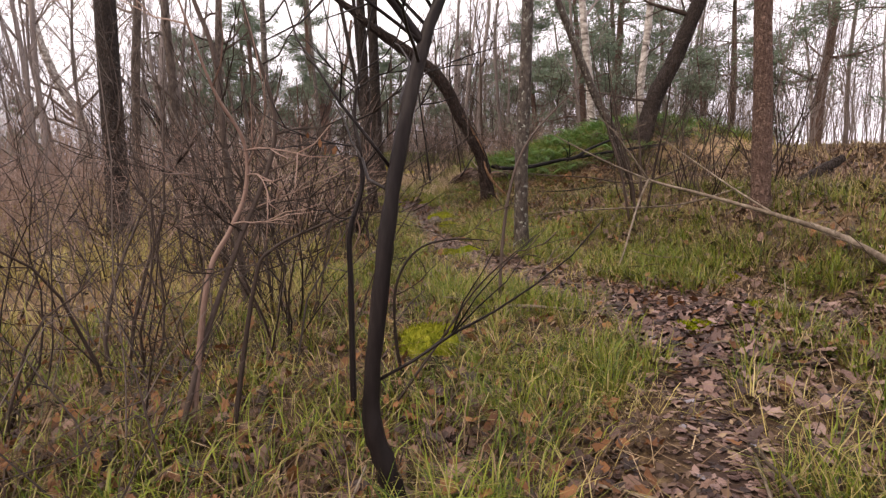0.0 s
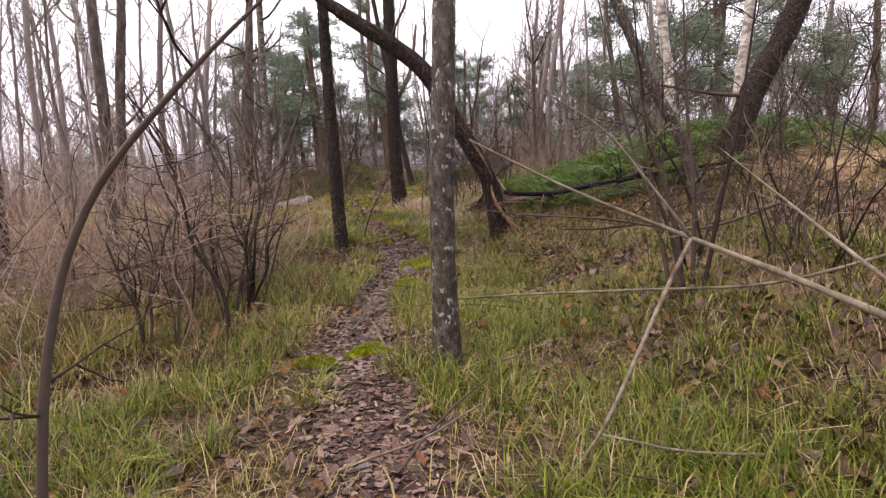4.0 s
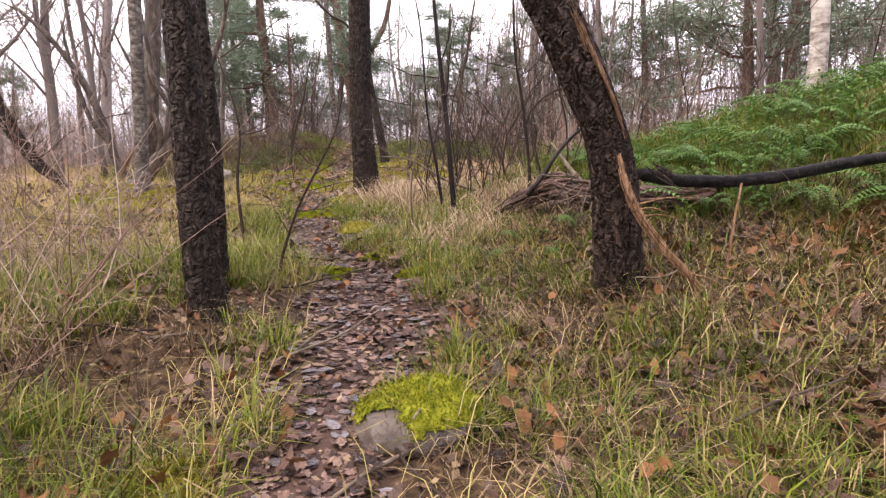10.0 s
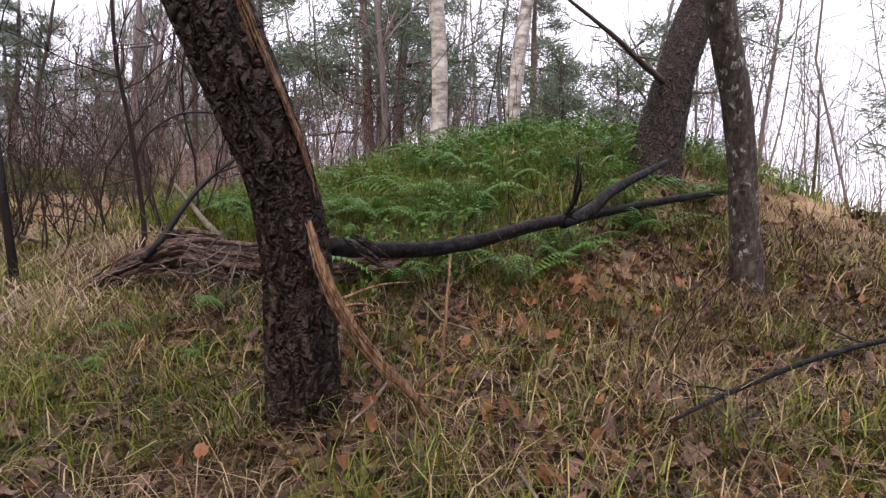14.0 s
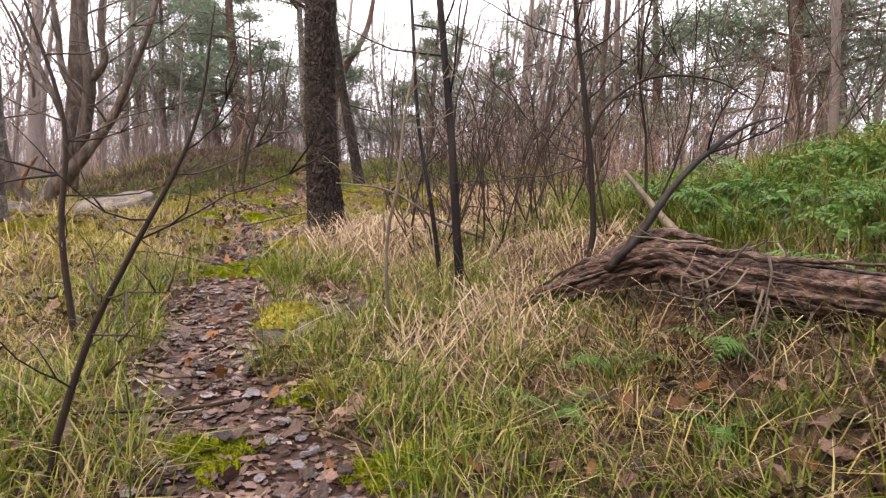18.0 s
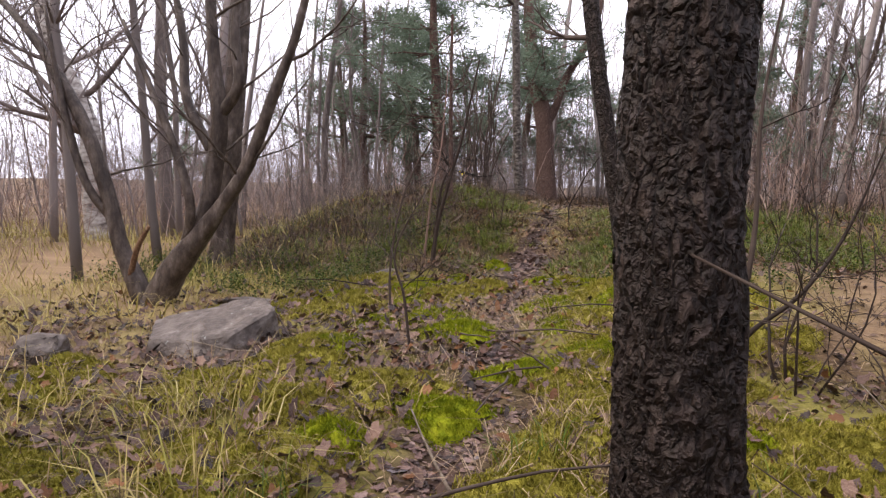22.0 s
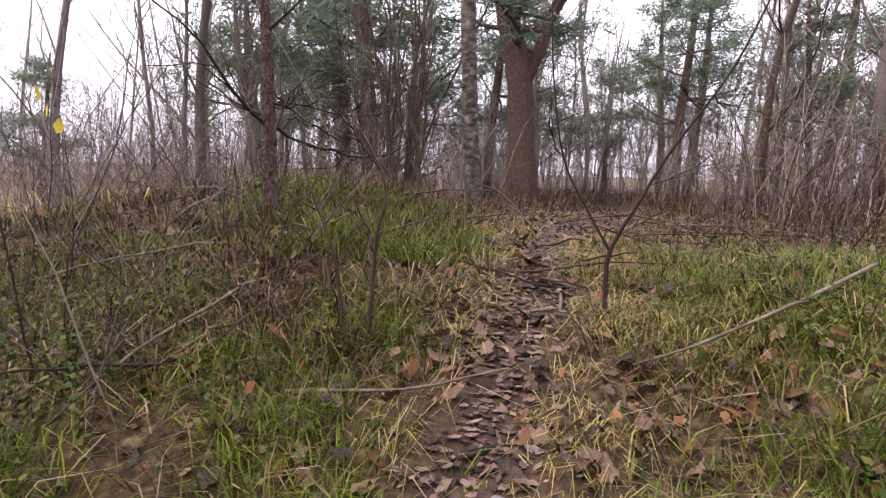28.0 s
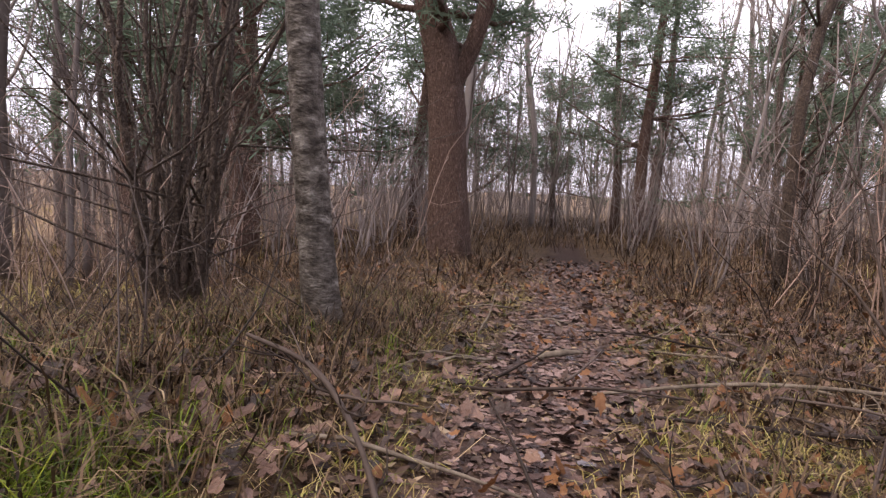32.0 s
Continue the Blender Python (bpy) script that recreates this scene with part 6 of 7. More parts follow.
leaf_litter("leaf_litter", "orange oak leaves strewn over grass and trail", M_LEAF_ORANGE, rng, x, y, (0.025, 0.055), 0.5, 0.035, oak=True)
x, y = scatter(rng, 1400, 2.2, 5.5, 11.5, 14.2, lambda x, y: np.full_like(x, 0.35))
leaf_litter("leaf_litter", "orange oak leaves on the fern bank", M_LEAF_ORANGE, rng, x, y, (0.03, 0.06), 0.5, 0.04, oak=True)
x, y = np.concatenate([rng.normal(3.4, 0.16, 60), rng.normal(3.8, 0.22, 110)]), np.concatenate([rng.normal(13.58, 0.14, 60), rng.normal(13.75, 0.13, 110)])
leaf_litter("leaf_litter", "heap of large curled orange oak leaves", M_LEAF_ORANGE, rng, x, y, (0.03, 0.07), 0.6, 0.04, oak=True)

x, y = scatter(rng, 300000, -5, 6, 0.8, 36, lambda x, y: np.exp(-np.maximum(trail_distance(x, y), 0) / 2.4) * (0.35 + 0.65 * value_noise(x * 2, y * 2, 31)))
n = len(x)
a, q = rng.uniform(0, 6.28, n), rng.uniform(0.008, 0.032, n)
u = np.stack([np.cos(a), np.sin(a), rng.normal(0, 0.4, n)], 1) * q[:, None]
v = np.stack([-np.sin(a), np.cos(a), rng.normal(0, 0.4, n)], 1) * (q * rng.uniform(0.15, 0.7, n))[:, None]
c = np.stack([x, y, ground_z(x, y) + rng.uniform(0.004, 0.02, n)], 1)
thing("leaf_crumbs", "broken leaf crumbs and straw bits on the forest floor", "leaf litter", kind="stuff", data=make_mesh("leaf_crumbs", np.stack([c - u, c - v, c + u, c + v], 1).reshape(-1, 3), (np.arange(n) * 4)[:, None] + (0, 1, 2, 3), ()), mat=M_CRUMB)

# ---- grass ----
def grass(name, label, mat, rng, cx, cy, per, radius, length, lean, width, category="grass", droop=0.0):
    """Tufts of curved blades spreading from their centres."""
    n = len(cx) * per
    a = rng.uniform(0, 2 * math.pi, n)
    q = np.sqrt(rng.uniform(0, 1, n)) * radius
    tuft = np.repeat(rng.uniform(0.6, 1.25, len(cx)), per)
    bx, by = np.repeat(cx, per) + np.cos(a) * q, np.repeat(cy, per) + np.sin(a) * q
    bz = ground_z(bx, by) - 0.01
    a = a + rng.normal(0, 0.7, n)
    L = rng.uniform(length[0], length[1], n) * tuft
    ln = rng.uniform(lean[0], lean[1], n)
    w = width * rng.uniform(0.7, 1.3, n)
    sx, sy = -np.sin(a + rng.normal(0, 0.6, n)), np.cos(a)
    v = []
    for u, ww in ((0, 1.0), (0.55, 0.8), (1.0, 0)):
        out = L * ln * u ** 1.8
        up = L * np.sqrt(np.maximum(1 - (ln * u) ** 2 * 0.55, 0.05)) * u - L * droop * u ** 3 * ln
        px, py, pz = bx + np.cos(a) * out, by + np.sin(a) * out, bz + up
        if ww:
            v += [np.stack([px - sx * w * ww / 2, py - sy * w * ww / 2, pz], -1), np.stack([px + sx * w * ww / 2, py + sy * w * ww / 2, pz], -1)]
        else:
            v.append(np.stack([px, py, pz], -1))
    base = (np.arange(n) * 5)[:, None]
    me = make_mesh(name, np.stack(v, 1).reshape(-1, 3), base + (0, 1, 3, 2), base + (2, 3, 4))
    return thing(name, label, category, kind="stuff", data=me, mat=mat)


def off_trail(x, y, edge=0.1):
    return np.maximum(smooth(-0.02, edge, trail_distance(x, y)), 0.3 * smooth(6.0, 6.4, y) * (1 - smooth(7.0, 7.3, y)))


def patchy(x, y, seed, a=0.3, b=0.6, f=0.8):
    return smooth(a, b, value_noise(x * f, y * f, seed) * 0.65 + value_noise(x * f * 3, y * f * 3, seed + 9) * 0.35)


rng = np.random.default_rng(301)
x, y = scatter(rng, 17000, -6, 6, 0.6, 36, lambda x, y: (1 - 0.75 * smooth(28.8, 29.8, y)) * (1 - 0.7 * smooth(0.9, 1.3, -x) * smooth(26.8, 27.6, y)) * off_trail(x, y, 0.2) * (0.55 + 0.45 * patchy(x, y, 33, 0.35, 0.6)) * np.exp(-np.maximum(trail_distance(x, y) - 1.0, 0) / 1.6))
grass("dead_grass", "matted brown and straw-coloured dead grass on the forest floor", M_THATCH, rng, x, y, 8, 0.12, (0.1, 0.3), (1.1, 1.34), 0.005, droop=0.12)
x, y = scatter(rng, 5200, -4, 4, 0.8, 36, lambda x, y: (1 - 0.85 * smooth(24, 25, y)) * off_trail(x, y, 0.2) * patchy(x, y, 34, 0.4, 0.6, 2.0) * np.exp(-np.maximum(trail_distance(x, y) - 0.6, 0) / 1.2))
grass("dead_grass", "arching pale dead blades standing out of the grass", M_THATCH, rng, x, y, 4, 0.08, (0.2, 0.42), (0.6, 1.25), 0.0045, droop=0.25)
x, y = scatter(rng, 21000, -5, 5, 0.6, 15, lambda x, y: (1 - 0.7 * np.exp(-((x - 1.8) / 1.1) ** 2 - ((y - 4.0) / 1.3) ** 2)) * off_trail(x, y) * patchy(x, y, 1, 0.43, 0.53, 2.3) * (1 - 0.65 * smooth(1.2, 2.0, x) * smooth(11.5, 12.5, y)) * np.exp(-np.maximum(trail_distance(x, y) - 1.2, 0) / 0.9))
grass("grass", "green grass tufts beside the trail", M_GRASS, rng, x, y, 15, 0.08, (0.1, 0.3), (0.3, 1.15), 0.006, droop=0.15)
x, y = scatter(rng, 4600, -5, 5, 0.6, 16, lambda x, y: off_trail(x, y) * patchy(x, y, 2, 0.4, 0.65))
grass("grass", "dry bent grass blades among the green tufts", M_GRASS_DRY, rng, x, y, 9, 0.1, (0.14, 0.34), (0.6, 1.25), 0.0045, droop=0.25)
x, y = scatter(rng, 7500, -4.5, 5, 14, 20, lambda x, y: (1 - 0.85 * smooth(17.6, 18.4, y)) * (1 - 0.75 * smooth(-0.9, -1.5, x) * smooth(15.5, 16.5, y)) * off_trail(x, y) * patchy(x, y, 3, 0.44, 0.54, 2.3) * np.where(x < -1.5, 0.6, 1) * np.where((x > 1.3) & (y < 15.2), 0.4, 1))
grass("grass", "green grass on the slope beside the trail", M_GRASS, rng, x, y, 15, 0.08, (0.1, 0.28), (0.3, 1.15), 0.006, droop=0.15)
x, y = scatter(rng, 3800, -7, 3, 17.5, 25, lambda x, y: off_trail(x, y, 0.2) * patchy(x, y, 4, 0.38, 0.56, 1.5))
grass("grass", "short yellowish grass in the mossy clearing", M_GRASS_DRY, rng, x, y, 14, 0.1, (0.04, 0.1), (0.7, 1.25), 0.0035, droop=0.3)
x, y = scatter(rng, 10500, -6, 5, 24.3, 33, lambda x, y: smooth(0.05, 0.5, trail_distance(x, y)) * patchy(x, y, 5, 0.38, 0.52, 2.2) * np.where((x > -0.3) & (y > 28.2), 0.35, 1) * np.where(np.abs(x) > 3.5, 0.5, 1) * (1 - 0.93 * smooth(28.9, 29.8, y)))
grass("grass", "dark green tussocks covering the mound", M_GRASS_DARK, rng, x, y, 14, 0.09, (0.08, 0.23), (0.4, 1.15), 0.0055, droop=0.15)
x, y = scatter(rng, 3600, -2.5, 3, 25.5, 36, lambda x, y: np.where(x < -1.05, 0.1, 1) * np.where((x > -0.2) & (y < 27.8), 0.3, 1) * (1 - 0.75 * smooth(29.3, 30.5, y)) * off_trail(x, y, 0.15) * np.exp(-np.maximum(trail_distance(x, y), 0) / 0.7))
grass("grass", "yellow dry grass fringing the trail on the rise", M_GRASS_DRY, rng, x, y, 16, 0.1, (0.08, 0.2), (0.9, 1.3), 0.004, droop=0.4)
x, y = scatter(rng, 1300, 0.0, 3.2, 26.5, 33, lambda x, y: off_trail(x, y, 0.15) * patchy(x, y, 17, 0.3, 0.55) * (1 - 0.85 * smooth(0.2, 0.6, x) * (1 - smooth(27.6, 28.6, y))) * (1 - 0.8 * smooth(29, 30, y)))
grass("grass", "yellow bent grass on the rise", M_GRASS_DRY, rng, x, y, 14, 0.1, (0.08, 0.2), (0.85, 1.3), 0.004, droop=0.45)
for tx, ty in ((-1.15, 28.9), (-1.45, 29.3), (-1.9, 28.1), (-2.3, 28.4), (-1.35, 26.6), (-1.7, 26.1), (-1.2, 25.7), (0.7, 27.6), (0.5, 25.8), (-1.4, 28.05), (-1.75, 27.2), (-1.25, 27.4), (-1.65, 28.6), (0.55, 26.6), (-1.6, 28.95), (-1.95, 28.75), (-2.05, 28.2), (-1.5, 28.35), (-2.4, 28.0), (-1.8, 27.6), (-2.6, 29.0), (1.0, 26.9), (0.85, 25.9), (1.3, 26.3), (-2.2, 26.6), (-2.7, 27.3), (-2.0, 25.4)):
    cx, cy = tx + rng.normal(0, 0.16, 40), ty + rng.normal(0, 0.14, 40)
    grass("grass_tussock", "lush bright green tussock of long grass", M_GRASS_LUSH, rng, cx, cy, 14, 0.07, (0.1, 0.22), (0.5, 1.2), 0.005, droop=0.25)
x, y = scatter(rng, 290, 0.7, 2.2, 15.3, 19.6, lambda x, y: off_trail(x, y) * patchy(x, y, 6, 0.4, 0.6, 1.4))
grass("dead_grass", "bleached straw drooping round the log and trunk", M_STRAW, rng, x, y, 12, 0.12, (0.22, 0.5), (0.8, 1.3), 0.006, droop=0.5)
x, y = scatter(rng, 7200, -6, 5, 26.2, 37, lambda x, y: smooth(0.1, 0.7, trail_distance(x, y)) * patchy(x, y, 15, 0.25, 0.5))
grass("dead_bracken", "tangled brown dead stalks beside the trail on the rise", M_BRACKEN, rng, x, y, 8, 0.15, (0.12, 0.34), (0.5, 1.3), 0.006, category="dead plants", droop=0.35)
x, y = scatter(rng, 3000, -10, -1.4, 6, 20, lambda x, y: patchy(x, y, 16, 0.35, 0.6))
grass("dead_bracken", "brown dead stalks in the thicket", M_GRASS_DRY, rng, x, y, 8, 0.18, (0.2, 0.55), (0.4, 1.2), 0.006, category="dead plants", droop=0.2)
x, y = scatter(rng, 260, -1.2, 0.8, 18.5, 24, lambda x, y: patchy(x, y, 7, 0.45, 0.6))
grass("dead_grass", "flattened straw across the clearing", M_STRAW, rng, x, y, 12, 0.15, (0.15, 0.35), (1.0, 1.35), 0.004, droop=0.75)
x, y = scatter(rng, 4200, 2.4, 9.5, 12, 20, lambda x, y: patchy(x, y, 8, 0.25, 0.55) * np.where(y < 14.3, 0.12, 1))
grass("grass", "rich green grass and fern undergrowth on the bank", M_GRASS_DARK, rng, x, y, 13, 0.12, (0.14, 0.34), (0.3, 1.0), 0.007)
x, y = scatter(rng, 5000, -30, 30, 2, 70, lambda x, y: smooth(3, 5, trail_distance(x, y)) * np.exp(-np.abs(y - 20) / 40))
grass("grass", "rough winter grass of the forest floor", M_GRASS_DRY, rng, x, y, 8, 0.25, (0.15, 0.4), (0.4, 1.1), 0.014)

x, y = scatter(rng, 1700, 1.2, 6.0, 11.3, 14.6, lambda x, y: off_trail(x, y, 0.2) * patchy(x, y, 51, 0.45, 0.54, 2.4))
grass("grass", "mixed green and straw blades on the slope under the leaning tree", M_GRASS_DARK, rng, x, y, 13, 0.1, (0.1, 0.28), (0.4, 1.2), 0.006, droop=0.2)
x, y = scatter(rng, 2600, 1.2, 7.0, 11.3, 15.5, lambda x, y: off_trail(x, y, 0.2) * 0.8)
grass("dead_grass", "dead stalks and straw over the slope", M_THATCH, rng, x, y, 9, 0.14, (0.12, 0.34), (0.9, 1.34), 0.005, droop=0.15)

x, y = scatter(rng, 1500, 1.3, 4.6, 5.2, 10.8, lambda x, y: smooth(0.15, 0.5, trail_distance(x, y)) * patchy(x, y, 96, 0.42, 0.54, 2.0) * (1 - 0.8 * np.exp(-((x - 2.0) / 1.0) ** 2 - ((y - 5.8) / 1.2) ** 2)))
grass("grass", "green grass over the foot of the bank", M_GRASS, rng, x, y, 15, 0.09, (0.12, 0.3), (0.35, 1.15), 0.006, droop=0.15)
x, y = scatter(rng, 700, -4.2, -0.6, 1.8, 6.5, lambda x, y: smooth(0.2, 0.6, trail_distance(x, y)) * patchy(x, y, 91, 0.35, 0.55, 1.5))
grass("grass", "dark green grass between the bare stems", M_GRASS, rng, x, y, 15, 0.09, (0.1, 0.28), (0.4, 1.15), 0.006, droop=0.15)
x, y = scatter(rng, 900, -4.2, -0.4, 1.8, 6.5, lambda x, y: smooth(0.2, 0.6, trail_distance(x, y)) * patchy(x, y, 92, 0.3, 0.5, 1.6))
grass("dead_bracken", "collapsed orange-brown bracken under the bare stems", M_BRACKEN, rng, x, y, 9, 0.14, (0.12, 0.34), (0.6, 1.3), 0.007, category="dead plants", droop=0.25)
x, y = scatter(rng, 6500, -4.5, 0.0, 1.5, 7, lambda x, y: smooth(0.1, 0.4, trail_distance(x, y)) * (0.3 + 0.7 * patchy(x, y, 93, 0.35, 0.55, 1.4)))
half = len(x) * 2 // 3
leaf_litter("leaf_litter", "dark fallen leaves under the bare stems", M_LEAF_DARK, rng, x[:half], y[:half], (0.025, 0.06), 0.4, 0.03, oak=True)
leaf_litter("leaf_litter", "orange-brown oak leaves under the bare stems", M_LEAF_ORANGE, rng, x[half:], y[half:], (0.03, 0.06), 0.5, 0.04, oak=True)
x, y = scatter(rng, 4200, -3.6, 2.6, 18.6, 24.6, lambda x, y: smooth(0.05, 0.3, trail_distance(x, y)) * patchy(x, y, 101, 0.47, 0.55, 1.9))
leaf_litter("leaf_litter", "dark red-brown leaf patches between the moss cushions", M_LEAF_DARK, rng, x, y, (0.03, 0.06), 0.4, 0.035, oak=True)
x, y = scatter(rng, 1900, 0.5, 3.4, 2.6, 5.6, lambda x, y: 0.35 + 0.65 * patchy(x, y, 102, 0.35, 0.5, 1.6))
leaf_litter("leaf_litter", "wet pinkish-brown oak leaves spread beside the trail", M_LEAF_BROWN, rng, x, y, (0.03, 0.07), 0.3, 0.03, oak=True)
x, y = scatter(rng, 800, -4.5, -0.85, 28.9, 33.5, lambda x, y: smooth(0.3, 0.6, trail_distance(x, y)) * patchy(x, y, 103, 0.42, 0.55, 1.6))
grass("grass", "dark green grass between the dead bracken", M_GRASS_DARK, rng, x, y, 14, 0.09, (0.1, 0.26), (0.4, 1.2), 0.005, droop=0.25)
x, y = scatter(rng, 420, -1.6, 1.6, 29.2, 33.5, lambda x, y: smooth(-0.05, 0.2, trail_distance(x, y)) * np.exp(-np.maximum(trail_distance(x, y), 0) / 0.5))
grass("grass", "olive and yellow bent grass at the trail's edge", M_GRASS, rng, x, y, 13, 0.09, (0.08, 0.2), (0.8, 1.3), 0.004, droop=0.35)
x, y = scatter(rng, 1500, -5.0, -0.9, 24.2, 28.8, lambda x, y: smooth(0.3, 0.7, trail_distance(x, y)) * patchy(x, y, 98, 0.42, 0.55, 1.7))
grass("dead_bracken", "brown stalks and sodden bracken in gaps of the mound", M_BRACKEN, rng, x, y, 9, 0.14, (0.1, 0.3), (0.6, 1.3), 0.006, category="dead plants", droop=0.3)
x, y = scatter(rng, 1700, -5.0, 3.2, 24.2, 28.8, lambda x, y: smooth(0.1, 0.4, trail_distance(x, y)) * patchy(x, y, 99, 0.42, 0.56, 1.7))
leaf_litter("leaf_litter", "dark fallen leaves caught between the tussocks", M_LEAF_DARK, rng, x, y, (0.025, 0.05), 0.5, 0.03, oak=True)
x, y = scatter(rng, 2600, -4.6, -0.75, 28.8, 33.5, lambda x, y: smooth(0.3, 0.7, trail_distance(x, y)) * (0.3 + 0.7 * patchy(x, y, 94, 0.3, 0.5, 1.4)))
grass("dead_bracken", "dark tangle of dead bracken on the mound", M_BRACKEN, rng, x, y, 9, 0.15, (0.14, 0.4), (0.5, 1.3), 0.006, category="dead plants", droop=0.3)
x, y = scatter(rng, 6000, -4.6, 3.0, 28.8, 34, lambda x, y: smooth(-0.1, 0.2, trail_distance(x, y)) * (0.4 + 0.6 * patchy(x, y, 95, 0.35, 0.55, 1.4)))
leaf_litter("leaf_litter", "brown leaves drifted on both sides of the trail", M_LEAF_DARK, rng, x, y, (0.025, 0.06), 0.35, 0.035, oak=True)
x, y = scatter(rng, 5200, 1.0, 6.0, 10.8, 14.4, lambda x, y: smooth(0.1, 0.4, trail_distance(x, y)) * (0.35 + 0.65 * patchy(x, y, 77, 0.4, 0.55, 1.6)))
leaf_litter("leaf_litter", "sodden dark leaves on the slope below the leaning tree", M_LEAF_DARK, rng, x, y, (0.025, 0.06), 0.4, 0.03, oak=True)
x, y = scatter(rng, 3200, 2.6, 9.5, 6, 13.5, lambda x, y: 0.3 + 0.6 * patchy(x, y, 55, 0.35, 0.6))
grass("dead_grass", "brown and straw grass over the bank", M_THATCH, rng, x, y, 9, 0.2, (0.15, 0.4), (0.6, 1.3), 0.007, droop=0.2)
x, y = scatter(rng, 9000, 2.4, 9.0, 6, 13.5, lambda x, y: 0.25 + 0.75 * patchy(x, y, 56, 0.4, 0.6))
leaf_litter("leaf_litter", "brown leaves lying over the bank", M_LEAF_DARK, rng, x, y, (0.03, 0.07), 0.5, 0.04, oak=True)
x, y = scatter(rng, 5000, -5.5, -0.9, 15.5, 24, lambda x, y: 0.2 + 0.8 * patchy(x, y, 57, 0.4, 0.6, 1.5))
leaf_litter("leaf_litter", "dark brown leaves in drifts across the clearing", M_LEAF_DARK, rng, x, y, (0.025, 0.06), 0.5, 0.04, oak=True)
x, y = scatter(rng, 2000, -6.5, -0.9, 15.3, 20.5, lambda x, y: patchy(x, y, 58, 0.3, 0.5, 1.4) * (1 - 0.85 * smooth(17.8, 18.8, y)))
grass("dead_grass", "tan dry grass on the open slope", M_GRASS_DRY, rng, x, y, 14, 0.12, (0.12, 0.32), (0.6, 1.25), 0.005, droop=0.25)
x, y = rng.normal(1.5, 0.16, 34), rng.normal(15.8, 0.14, 34)
grass("dead_grass", "nest of pale straw heaped on the log's splintered end", M_STRAW, rng, x, y, 14, 0.08, (0.16, 0.4), (0.7, 1.3), 0.006, droop=0.35)
x, y = rng.normal(0.85, 0.35, 90), rng.normal(18.3, 0.4, 90)
grass("dead_grass", "long bleached straw fallen at the foot of the stout trunk", M_STRAW, rng, x, y, 12, 0.12, (0.3, 0.65), (0.8, 1.3), 0.008, droop=0.35)

x, y = scatter(rng, 1900, 0.05, 2.8, 24.2, 29.0, lambda x, y: smooth(0.25, 0.5, trail_distance(x, y)) * (0.25 + 0.75 * patchy(x, y, 75, 0.35, 0.55, 1.8)))
grass("grass", "dark green tufts on the bank beside the trail", M_GRASS_DARK, rng, x, y, 16, 0.08, (0.1, 0.26), (0.45, 1.2), 0.005, droop=0.25)
x, y = scatter(rng, 1100, -0.3, 2.6, 24.4, 31.5, lambda x, y: smooth(0.0, 0.3, trail_distance(x, y)) * patchy(x, y, 76, 0.4, 0.55, 1.6))
leaf_litter("leaf_litter", "large orange-brown oak leaves among the tussocks", M_LEAF_ORANGE, rng, x, y, (0.025, 0.052), 0.5, 0.03, oak=True)
x, y = scatter(rng, 520, -0.3, 1.6, 26.6, 31, lambda x, y: off_trail(x, y, 0.15) * patchy(x, y, 71, 0.45, 0.55, 2.0) * (1 - 0.6 * smooth(29, 30, y)))
grass("grass", "tan and yellow bent grass along the edge of the trail", M_GRASS_DRY, rng, x, y, 15, 0.09, (0.1, 0.24), (0.7, 1.3), 0.005, droop=0.4)
x, y = scatter(rng, 1300, -3.0, -0.25, 8.6, 13.4, lambda x, y: smooth(0.15, 0.4, trail_distance(x, y)) * patchy(x, y, 72, 0.35, 0.55, 1.8))
grass("dead_bracken", "red-brown dead stalks mixed into the grass", M_BRACKEN, rng, x, y, 8, 0.1, (0.12, 0.36), (0.4, 1.25), 0.005, category="dead plants", droop=0.2)
x, y = scatter(rng, 1500, -3.0, 3.2, 8.0, 14, lambda x, y: smooth(0.05, 0.4, trail_distance(x, y)) * (0.2 + 0.8 * patchy(x, y, 73, 0.42, 0.6, 2.2)))
leaf_litter("leaf_litter", "orange and brown oak leaves lodged on top of the grass", M_LEAF_ORANGE, rng, x, y, (0.025, 0.055), 0.6, 0.07, oak=True)

# ---- bilberry on the mounds ----
def bilberry(rng, cx, cy, height, name="bilberry_shrub", label="low dark green bilberry sprigs on the mound", mat=None, leaf=1.0):
    n, per = len(cx), 9
    lean = rng.normal(0, 0.3, (n, 2))
    h = rng.uniform(height[0], height[1], n)
    z0 = ground_z(cx, cy)
    u = np.tile(np.linspace(0.3, 1, per), n)
    k = np.repeat(np.arange(n), per)
    m = n * per
    p = np.stack([cx[k] + lean[k, 0] * h[k] * u, cy[k] + lean[k, 1] * h[k] * u, z0[k] + h[k] * u], 1)
    d = rng.normal(0, 1, (m, 3))
    d[:, 2] = np.abs(d[:, 2]) * 0.5
    d /= np.linalg.norm(d, axis=1, keepdims=True)
    s = np.cross(d, rng.normal(0, 1, (m, 3)))
    s /= np.linalg.norm(s, axis=1, keepdims=True) + 1e-9
    size = rng.uniform(0.018, 0.036, (m, 1)) * leaf
    v = np.stack([p, p + d * size * 0.5 + s * size * 0.35, p + d * size, p + d * size * 0.5 - s * size * 0.35], 1).reshape(-1, 3)
    leaves = make_mesh(name, v, (np.arange(m) * 4)[:, None] + (0, 1, 2, 3), ())
    thing(name, label, "shrub", kind="stuff", data=leaves, mat=mat or M_BILBERRY)


